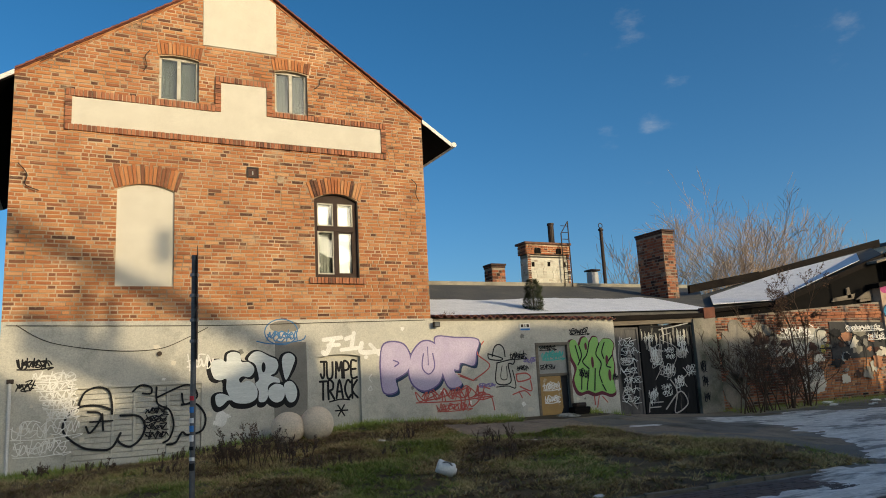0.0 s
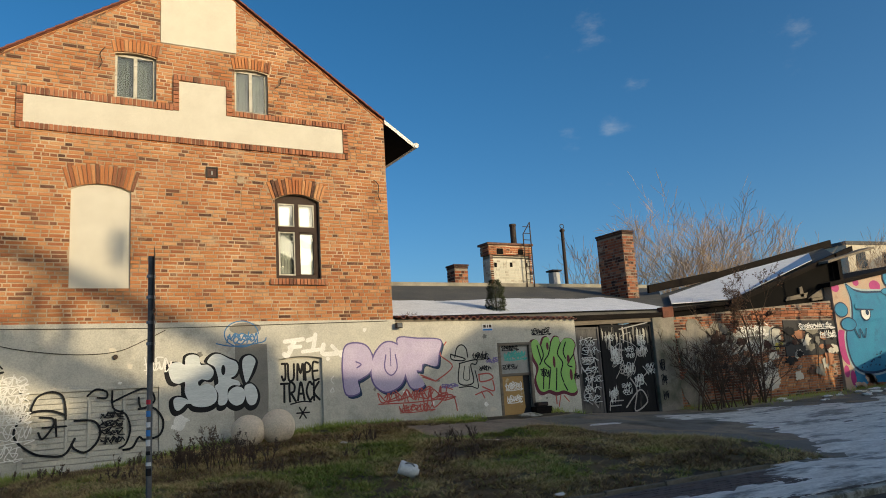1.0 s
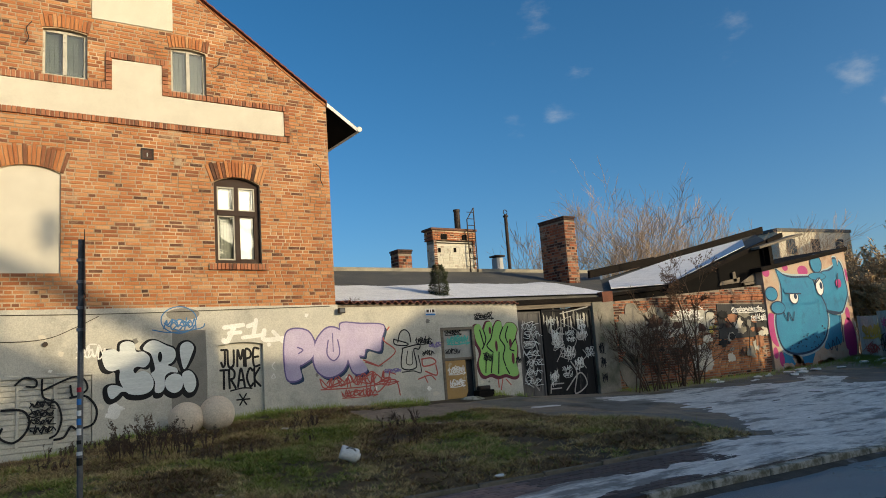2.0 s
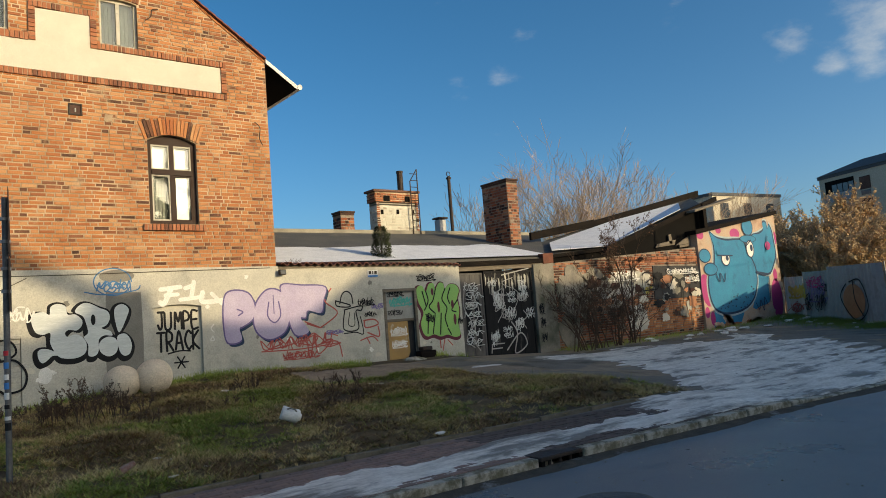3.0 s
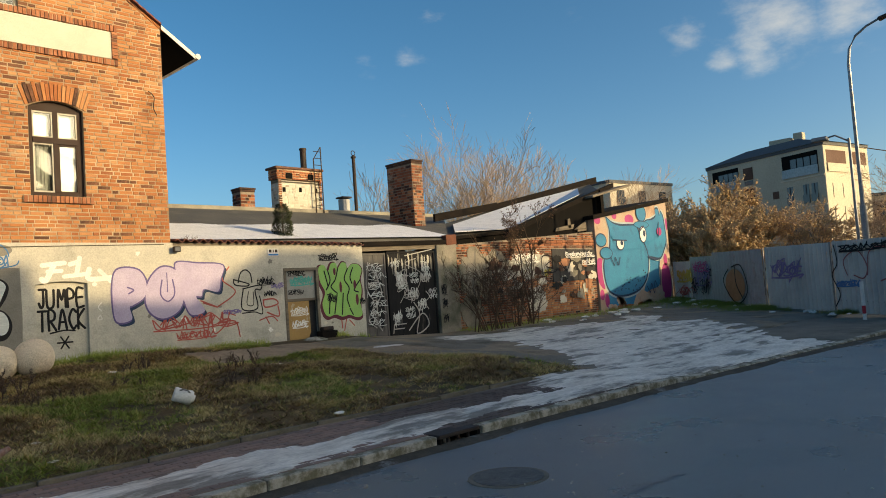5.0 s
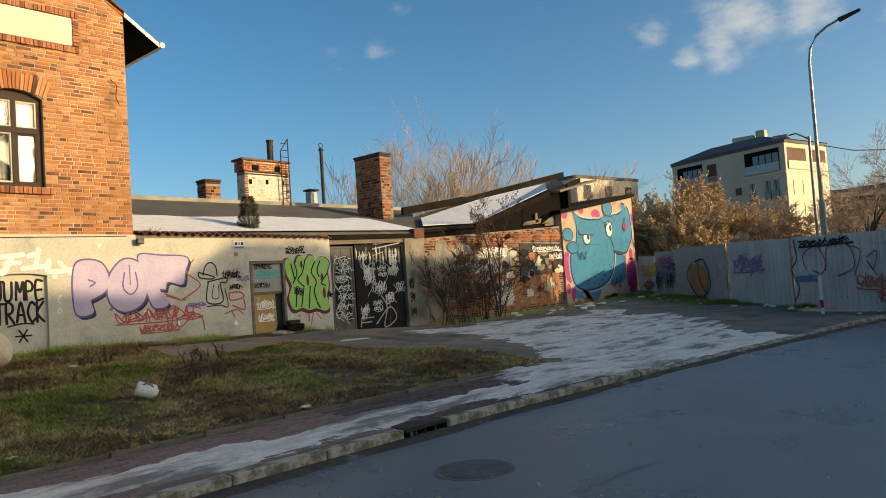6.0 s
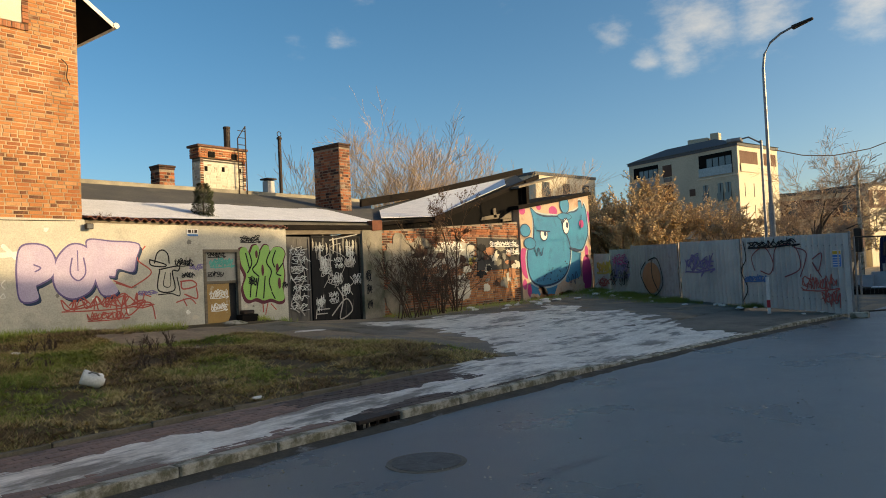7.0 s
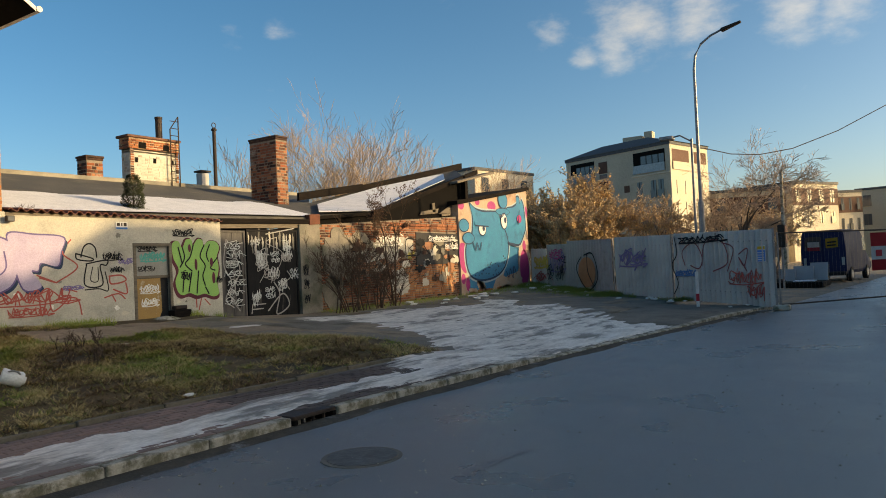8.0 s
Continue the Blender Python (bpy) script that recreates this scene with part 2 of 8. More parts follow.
M_RUBBER = mat("rubber", (0.015, 0.015, 0.015), (0.025, 0.025, 0.025), 5, 0.85, 0.2, 60)
M_SIGNWHITE = paint("sign_white", (0.78, 0.78, 0.76))
M_SIGNBLUE = paint("sign_blue", (0.03, 0.22, 0.58))
M_SIGNRED = paint("sign_red", (0.6, 0.03, 0.05))
M_SIGNYELLOW = paint("sign_yellow", (0.75, 0.45, 0.04))
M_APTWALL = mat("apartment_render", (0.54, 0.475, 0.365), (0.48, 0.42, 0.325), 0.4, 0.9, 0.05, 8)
# paler render, also laid on one end wall as its sunlit tone
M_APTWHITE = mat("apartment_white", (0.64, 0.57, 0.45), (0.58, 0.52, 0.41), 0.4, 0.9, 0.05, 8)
M_APTROOF = mat("apartment_roof", (0.07, 0.075, 0.08), (0.09, 0.095, 0.10), 0.4, 0.7, 0.05, 8)
M_APTBROWN = mat("apartment_cladding", (0.13, 0.065, 0.045), (0.10, 0.05, 0.035), 0.5, 0.8, 0.05, 8)
M_PANE = mat("dark_pane", (0.05, 0.06, 0.075), (0.08, 0.095, 0.11), 0.3, 0.12, 0.0, 8, spec=0.6)

# ---- helpers for building ----
BASE = {}


def thing(name, label, category, at=(0, 0, 0), group="", kind=""):
    e = new(name)
    e.location = at
    BASE[e.name] = Vector(at)
    return tagged(e, label, category, group, kind)


def part(name, bm, material, parent=None, label="", smooth=False):
    """Links a bmesh in world metres as one mesh object, under a thing or part."""
    base = BASE[parent.name] if parent else Vector()
    bmesh.ops.translate(bm, verts=bm.verts, vec=-base)
    me = bpy.data.meshes.new(name)
    bm.to_mesh(me)
    bm.free()
    for m in material if isinstance(material, (list, tuple)) else [material]:
        me.materials.append(m)
    if smooth:
        me.polygons.foreach_set("use_smooth", [True] * len(me.polygons))
    ob = new(name, me)
    if parent:
        ob.parent = parent
    BASE[ob.name] = base
    if label:
        ob["label"] = label
    return ob


def solo(name, bm, material, label, category, group="", kind="", smooth=False, at=(0, 0, 0)):
    """A thing that is one mesh, its origin at its base."""
    bmesh.ops.translate(bm, verts=bm.verts, vec=-Vector(at))
    ob = part(name, bm, material, smooth=smooth)
    ob.location = at
    BASE[ob.name] = Vector(at)
    return tagged(ob, label, category, group, kind)


def joined(name, verts, faces, material, parent=None, label="", kind="", mats=None, smooth=False):
    """One mesh from generated lists, in world metres."""
    base = BASE[parent.name] if parent else Vector()
    v = np.asarray(verts, float).reshape(-1, 3) - np.array(base)
    me = bpy.data.meshes.new(name)
    me.from_pydata(v.tolist(), [], [tuple(f) for f in faces])
    for m in material if isinstance(material, (list, tuple)) else [material]:
        me.materials.append(m)
    if mats is not None:
        me.polygons.foreach_set("material_index", mats)
    if smooth:
        me.polygons.foreach_set("use_smooth", [True] * len(me.polygons))
    ob = new(name, me)
    if parent:
        ob.parent = parent
    BASE[ob.name] = base
    return tagged(ob, label, "", "", kind)


def box(bm, x0, x1, y0, y1, z0, z1, bevel=0.0):
    vs = [bm.verts.new((x, y, z)) for z in (z0, z1) for y in (y0, y1) for x in (x0, x1)]
    fs = [bm.faces.new([vs[i] for i in f]) for f in ((0, 2, 3, 1), (4, 5, 7, 6), (0, 1, 5, 4), (2, 6, 7, 3), (0, 4, 6, 2), (1, 3, 7, 5))]
    if bevel:
        es = list({e for f in fs for e in f.edges})
        bmesh.ops.bevel(bm, geom=es, offset=bevel, segments=1, affect="EDGES", clamp_overlap=True)
    return vs


def prism(bm, poly, y0, y1):
    """Extrudes a polygon given as (x, z), from y0 (front) to y1."""
    f = [bm.verts.new((x, y0, z)) for x, z in poly]
    b = [bm.verts.new((x, y1, z)) for x, z in poly]
    bm.faces.new(f)
    bm.faces.new(b[::-1])
    n = len(poly)
    for i in range(n):
        bm.faces.new((f[i], b[i], b[(i + 1) % n], f[(i + 1) % n]))
    bmesh.ops.recalc_face_normals(bm, faces=bm.faces)


def tube(bm, pts, r, n=8, r1=None, caps=True):
    """A round bar along a polyline, tapering from r to r1."""
    pts = [Vector(p) for p in pts]
    r1 = r if r1 is None else r1
    rings = []
    for i, p in enumerate(pts):
        d = (pts[min(i + 1, len(pts) - 1)] - pts[max(i - 1, 0)]).normalized()
        side = d.orthogonal() if abs(d.z) > 0.95 else d.cross(Vector((0, 0, 1)))
        side.normalize()
        up = side.cross(d)
        rr = r + (r1 - r) * i / max(1, len(pts) - 1)
        rings.append([bm.verts.new(p + rr * (math.cos(a) * side + math.sin(a) * up)) for a in (2 * math.pi * k / n for k in range(n))])
    for a, b in zip(rings, rings[1:]):
        for k in range(n):
            bm.faces.new((a[k], a[(k + 1) % n], b[(k + 1) % n], b[k]))
    if caps:
        bm.faces.new(rings[0][::-1])
        bm.faces.new(rings[-1])


def blank():
    return bmesh.new()


def holed(outer, holes, y):
    """Front sheet of a wall: a polygon with holes, both as (x, z)."""
    bm = blank()
    for loop in [outer, *holes]:
        vs = [bm.verts.new((x, y, z)) for x, z in loop]
        for i in range(len(vs)):
            bm.edges.new((vs[i], vs[(i + 1) % len(vs)]))
    bmesh.ops.triangle_fill(bm, use_beauty=True, use_dissolve=False, edges=bm.edges[:], normal=(0, -1, 0))
    return bm


def wall_mesh(outer, holes, y, depth, reveal):
    """A wall with thickness, and openings whose reveals go back by reveal."""
    bm = holed(outer, holes, y)
    for loop, d in [(outer, depth)] + [(h, reveal) for h in holes]:
        a = [bm.verts.new((x, y, z)) for x, z in loop]
        b = [bm.verts.new((x, y + d, z)) for x, z in loop]
        for i in range(len(loop)):
            j = (i + 1) % len(loop)
            bm.faces.new((a[i], a[j], b[j], b[i]))
    bm2 = holed(outer, holes, y + depth)
    tmp = bpy.data.meshes.new("t")
    bm2.to_mesh(tmp)
    bm2.free()
    bm.from_mesh(tmp)
    bpy.data.meshes.remove(tmp)
    bmesh.ops.remove_doubles(bm, verts=bm.verts, dist=0.0005)
    bmesh.ops.recalc_face_normals(bm, faces=bm.faces)
    return bm


def arch(x0, x1, z, rise, n=10):
    """The top of an opening, right to left: (x, z) along a flat arch."""
    w = x1 - x0
    return [(x1 - w * i / n, z + rise * (1 - (2 * i / n - 1) ** 2)) for i in range(n + 1)]


# ---- ground levels ----
FOOT_X = [-30, -10, -1.2, 1.4, 2.5, 3.8, 5.3, 7.0, 9.7, 11.2, 12.2, 15.0, 19.0, 24.0, 29.0, 40.0]
FOOT_Z = [0.2, 0.3, 0.43, 0.5, 0.66, 0.76, 0.86, 0.8, 0.74, 0.76, 0.62, 0.46, 0.48, 0.52, 0.68, 0.5]


def kerb_y(x):
    if x < 3:
        return 5.72 - 0.03 * (x - 3)
    if x < 21:
        return 5.72 - 0.03 * (x - 3) - 0.0045 * (x - 3) ** 2
    return 3.722 - 0.08 * (x - 21)


def road_z(x):
    return 0.004 * max(-20, min(60, x))


def drop(x):
    """Height of the kerb face: lower where cars cross to the gate."""
    return 0.105 - 0.065 * max(0.0, min(1.0, (x - 9.5) / 1.5)) + 0.05 * max(0.0, min(1.0, (x - 15.5) / 2.0))


def inner_y(x):
    return 7.45 - 0.03 * (x - 3)


def pave_z(x, y):
    return road_z(x) + drop(x) + 0.025 * (y - kerb_y(x))


def ground_z(x, y):
    yi = inner_y(x)
    if y <= yi:
        return pave_z(x, y)
    zp, zw = pave_z(x, yi), float(np.interp(x, FOOT_X, FOOT_Z))
    if y >= 15.2:
        return zw
    k = (y - yi) / (15.0 - yi)
    z = zp + (zw - zp) * min(1.0, k)
    grass = max(0.0, min(1.0, (11.5 - x) / 2.0)) * max(0.0, min(1.0, (y - yi) / 0.8)) * max(0.0, min(1.0, (15.2 - y) / 1.5))
    z += grass * (0.06 + 0.10 * (noise.noise((x * 0.45, y * 0.6, 3.0))) + 0.035 * noise.noise((x * 1.9, y * 1.9, 7.0)))
    z += 0.02 * noise.noise((x * 0.8, y * 0.8, 1.0)) * (1 - grass)
    return z

# ---- ground, road, pavement ----


def axis_steps(parts):
    """Coordinates from (start, end, step) stretches."""
    v = []
    for a, b, s in parts:
        v += list(np.arange(a, b, s))
    return v + [parts[-1][1]]


def is_turf(x, y):
    edge = 0.6 * noise.noise((x * 0.7, y * 0.7, 11.0))
    if y < inner_y(x) or y > 15.2:
        return x < 40 and y > 15.2
    tip = 10.6 - max(0.0, (y - 8.6)) * 0.45
    if x > tip + edge:
        return False
    return not (x > 6.5 and 12.3 + 0.3 * edge < y < 13.5 + edge)


xs = axis_steps([(-400, -60, 40), (-60, -8, 4), (-8, -2, 0.5), (-2, 31, 0.15), (31, 60, 2), (60, 500, 40)])
ys = axis_steps([(-300, -40, 40), (-40, 4, 4), (4, 15.3, 0.15), (15.3, 17, 0.5), (17, 60, 5), (60, 600, 45)])
gv, gf, gm = [], [], []
for y in ys:
    for x in xs:
        z = ground_z(x, y)
        if y < inner_y(x) - 0.1:
            z -= 0.14 if y > kerb_y(x) - 1 else 0.2
        if x > 31:
            z = min(z, 0.1)
        gv.append((x, y, z))
nx = len(xs)
for j in range(len(ys) - 1):
    for i in range(nx - 1):
        gf.append((j * nx + i, j * nx + i + 1, (j + 1) * nx + i + 1, (j + 1) * nx + i))
        cx, cy = (xs[i] + xs[i + 1]) / 2, (ys[j] + ys[j + 1]) / 2
        near_foot = cy > 14.2 and -2 < cx < 12.3
        gm.append(1 if (is_turf(cx, cy) or near_foot) else (2 if (cx > 9.5 and cy < 14.0 and noise.noise((cx * .8, cy * .8, 4)) > -0.15) else 0))
ground = joined("ground", gv, gf, [M_SOIL, M_TURF, M_OLDASPHALT], label="rough winter ground of turf, bare soil and old asphalt", mats=gm, smooth=True)
tagged(ground, category="ground", kind="structure")

# road: a strip from the far side to the kerb
rv, rf = [], []
rx = axis_steps([(-120, -6, 6), (-6, 30, 0.75), (30, 300, 10)])
across = [0.0, 0.15, 0.5, 1.5, 3.0, 5.0, 7.0, 9.0]
for x in rx:
    for d in across:
        camber = 0.05 * (1 - ((d - 4.5) / 4.5) ** 2) - 0.02
        rv.append((x, kerb_y(x) - d, road_z(x) + camber + 0.004))
na = len(across)
for i in range(len(rx) - 1):
    for j in range(na - 1):
        rf.append((i * na + j, i * na + j + 1, (i + 1) * na + j + 1, (i + 1) * na + j))
road = joined("road", rv, rf, M_ASPHALT, label="damp dark grey asphalt road with worn patches", smooth=True)
tagged(road, category="road", kind="structure")

# pavement: sheet under the blocks and the trodden snow
pv, pf = [], []
px = axis_steps([(-40, -4, 4), (-4, 21, 0.4)])
for x in px:
    for k in range(7):
        y = kerb_y(x) + 0.14 + (inner_y(x) - 0.08 - kerb_y(x) - 0.14) * k / 6
        pv.append((x, y, pave_z(x, y) - 0.008))
for i in range(len(px) - 1):
    for j in range(6):
        pf.append((i * 7 + j, (i + 1) * 7 + j, (i + 1) * 7 + j + 1, i * 7 + j + 1))
pavement = joined("pavement", pv, pf, M_OLDASPHALT, label="worn pavement of grey blocks under patches of trodden snow")
tagged(pavement, category="pavement", kind="structure")

# ---- brick gable house ----
FY = 15.0                       # plane of the street front
X0, X1, ZB, ZE, ZA, XA = -1.38, 6.97, 3.07, 7.78, 10.62, 2.80
house = thing("brick_house", "red-brown brick gable house with cream plaster panels and graffiti-covered base", "house", (2.8, FY, 0.4))


def slope_z(x):
    return ZA - (ZA - ZE) * abs(x - XA) / (X1 - XA)


WIN = [(4.31, 3.99), (5.30, 3.99)] + arch(4.31, 5.30, 5.70, 0.14)
BLANK = [(0.42, 3.76), (1.46, 3.76)] + arch(0.42, 1.46, 5.64, 0.13)
AT1 = [(1.14, 7.57), (1.91, 7.57)] + arch(1.14, 1.91, 8.48, 0.05, 6)
AT2 = [(3.49, 7.57), (4.21, 7.57)] + arch(3.49, 4.21, 8.50, 0.05, 6)
outer = [(X0, ZB), (X1, ZB), (X1, ZE), (XA, ZA), (X0, ZE)]
front = part("brick_wall", wall_mesh(outer, [WIN, BLANK, AT1, AT2], FY + 0.012, 0.38, 0.30), M_MORTAR, house, "pale mortar and brick front wall")


def flat_panel(name, poly, y, depth, material, parent, label=""):
    bm = blank()
    prism(bm, poly, y, y + depth)
    return part(name, bm, material, parent, label)


flat_panel("blind_window", BLANK, FY + 0.05, 0.2, M_CREAM, house, "cream plaster infill of a bricked-up arched window")
BAND = [(-0.41, 6.85), (5.91, 6.87), (5.91, 7.43), (3.30, 7.43), (3.30, 8.09), (2.35, 8.06), (2.35, 7.42), (-0.41, 7.40)]
flat_panel("plaster_band", BAND, FY - 0.012, 0.02, M_CREAM, house, "cream plaster band with a raised step")
PANEL = [(1.99, 8.86), (3.53, 8.88), (3.53, 10.06), (2.8, 10.5), (1.99, 10.0)]
flat_panel("gable_panel", PANEL, FY - 0.012, 0.02, M_CREAM, house, "cream plaster gable panel")

# openings that interrupt the brick courses
RECTS = [(4.31, 5.30, 3.99, 5.74), (0.42, 1.46, 3.76, 5.70), (1.14, 1.91, 7.57, 8.50), (3.49, 4.21, 7.57, 8.53),
         (-0.53, 6.03, 6.74, 7.55), (2.23, 3.42, 7.4, 8.2), (1.99, 3.53, 8.86, 11.0), (2.88, 3.12, 6.06, 6.29),
         (4.19, 5.42, 3.83, 4.0)]
ARCHES = [(4.805, 0.55, 5.70, 0.14, 0.36, 17, 0.13), (0.94, 0.57, 5.64, 0.13, 0.40, 17, 0.12),
          (1.525, 0.42, 8.50, 0.05, 0.24, 12, 0.05), (3.85, 0.40, 8.52, 0.05, 0.24, 12, 0.05)]
for cx, half, z, rise, height, n, spread in ARCHES:     # the courses stop at the fan of each arch
    for k in range(12):
        za = z + (height + 0.7 * rise) * k / 12
        zc = za + (height + 0.7 * rise) / 24
        over_top = max(0.0, min(1.0, (zc - z - height) / (0.7 * rise)))
        hw = half + spread * min(1.0, (zc - z) / height)
        RECTS.append((cx - hw * math.sqrt(1 - over_top), cx + hw * math.sqrt(1 - over_top), za, za + (height + 0.7 * rise) / 12))


def brick_runs(x0, x1, rects, z, h):
    """Free stretches of one course between the openings."""
    runs, a = [(x0, x1)], []
    for rx0, rx1, rz0, rz1 in rects:
        if rz0 < z + h * 0.5 < rz1:
            a = []
            for s, e in runs:
                if rx1 <= s or rx0 >= e:
                    a.append((s, e))
                else:
                    a += [(s, rx0)] if rx0 - s > 0.03 else []
                    a += [(rx1, e)] if e - rx1 > 0.03 else []
            runs = a
    return runs


def lay(x0f, x1f, z0, z1, rects, rng, course=0.077, long=0.25, short=0.12, joint=0.018):
    """Bricks (x, z, width, height) laid header and stretcher by turns."""
    rows, k, z = [], 0, z0
    while z + course * 0.6 < z1:
        h = course - joint
        for s, e in brick_runs(x0f(z), x1f(z), rects, z, h):
            x, odd = s - rng.uniform(0.0, 0.26), rng.random() < 0.5
            while x < e:
                w = (long if odd else short) * rng.uniform(0.94, 1.04)
                a, b = max(x, s), min(x + w, e - 0.004)
                if b - a > 0.03:
                    rows.append((a, z + rng.uniform(-0.003, 0.003), b - a, h * rng.uniform(0.9, 1.05)))
                x += w + joint
                odd = not odd if rng.random() < 0.8 else odd
        z += course
        k += 1
    return rows


def brick_boxes(rows, y, proud, rng, place=None):
    """Vertices and faces of many bricks, each proud of plane y by about proud. place maps (u, out, z) to the world."""
    place = place or (lambda u, o, z: (u, y - o, z))
    v, f = [], []
    for x, z, w, h in rows:
        p, t = proud * rng.uniform(0.5, 1.3), rng.uniform(-0.004, 0.004)
        n = len(v)
        for o in (-0.02, p):
            c = 0.0 if o < 0 else 0.003
            v += [place(x + c, o, z + c), place(x + w - c, o, z + c + t), place(x + w - c, o, z + h - c + t), place(x + c, o, z + h - c)]
        f += [(n + 4, n + 5, n + 6, n + 7), (n, n + 1, n + 5, n + 4), (n + 1, n + 2, n + 6, n + 5), (n + 2, n + 3, n + 7, n + 6), (n + 3, n, n + 4, n + 7)]
    return v, f


rng = random.Random(5)


def left_edge(z):
    return X0 if z < ZE else XA - (ZA - z) / (ZA - ZE) * (XA - X0) + 0.16


def right_edge(z):
    return X1 if z < ZE else XA + (ZA - z) / (ZA - ZE) * (X1 - XA) - 0.16


HOUSE_BRICKS = lay(left_edge, right_edge, ZB + 0.01, ZA - 0.25, RECTS, rng)
NEAR = [b for b in HOUSE_BRICKS if b[0] > 5.15 and b[1] < 4.75 and b[2] > 0.08][:300]
near_set = set(NEAR)
v, f = brick_boxes([b for b in HOUSE_BRICKS if b not in near_set], FY + 0.012, 0.011, rng)
joined("brickwork", v, f, M_BRICK, front, "orange-brown bricks with a few dark burnt ones", "stuff")
# returns at the two corners, seen edge on
for side, x in (("brick_return", X0), ("brick_return", X1)):
    bm = blank()
    box(bm, x - (0.0 if x < 0 else 0.37), x + (0.37 if x < 0 else 0.0), FY + 0.014, FY + 9.0, 0.2, ZE)
    part(side, bm, M_MORTAR, house, "brick side wall")


def voussoirs(parent, cx, half, z, rise, height, n, spread, y=FY, material=M_BRICK_ONE):
    """Fan of upright bricks over an opening."""
    for i in range(n):
        t0, t1 = (i + 0.1) / n * 2 - 1, (i + 0.9) / n * 2 - 1
        lo = lambda t: (cx + half * t, z + rise * (1 - t * t))
        hi = lambda t: (cx + (half + spread) * t, z + height + rise * 0.7 * (1 - t * t) + (0.03 if i % 2 else 0.0))
        bm = blank()
        prism(bm, [lo(t0), lo(t1), hi(t1), hi(t0)], y - 0.008 - 0.004 * (i % 3), y + 0.06)
        part("arch_brick", bm, material, parent)


for fan in ARCHES:
    voussoirs(front, *fan)


def soldier_row(parent, x0, x1, z0, z1, n, y0, tilt=0.0):
    """Border of bricks set on end, standing proud of the wall: all in one run."""
    rows = []
    for i in range(n):
        a, b = x0 + (x1 - x0) * (i + 0.08) / n, x0 + (x1 - x0) * (i + 0.92) / n
        rows.append((a, z0 + tilt * (a - x0), b - a, z1 - z0))
    vv, ff = brick_boxes(rows, y0, 0.03, rng)
    joined("brick_border", vv, ff, M_SOLDIER, parent, "row of bricks set on end", "stuff")
    bm = blank()
    box(bm, x0, x1, y0 - 0.008, y0 + 0.02, z0 + 0.004, z1 - 0.004 + tilt * (x1 - x0))
    part("border_bed", bm, M_MORTAR, parent)


BY = FY - 0.012
soldier_row(front, -0.53, 6.03, 6.73, 6.85, 84, BY)
soldier_row(front, -0.53, 2.23, 7.41, 7.55, 36, BY)
soldier_row(front, 3.42, 6.03, 7.44, 7.56, 34, BY)
soldier_row(front, 2.23, 3.42, 8.08, 8.20, 15, BY)
soldier_row(front, 4.17, 5.43, 3.85, 3.98, 16, FY - 0.03)
for x0, x1, z0, z1 in ((-0.53, -0.41, 6.85, 7.41), (5.91, 6.03, 6.87, 7.44), (2.23, 2.35, 7.42, 8.08), (3.30, 3.42, 7.43, 8.09)):
    rows = [(x0, z0 + i * (z1 - z0) / 8 + 0.005, x1 - x0, (z1 - z0) / 8 - 0.01) for i in range(8)]
    vv, ff = brick_boxes(rows, BY, 0.03, rng)
    joined("brick_border", vv, ff, M_SOLDIER, front, "upright border of flat bricks", "stuff")
    bm = blank()
    box(bm, x0, x1, BY - 0.008, BY + 0.02, z0, z1)
    part("border_bed", bm, M_MORTAR, front)

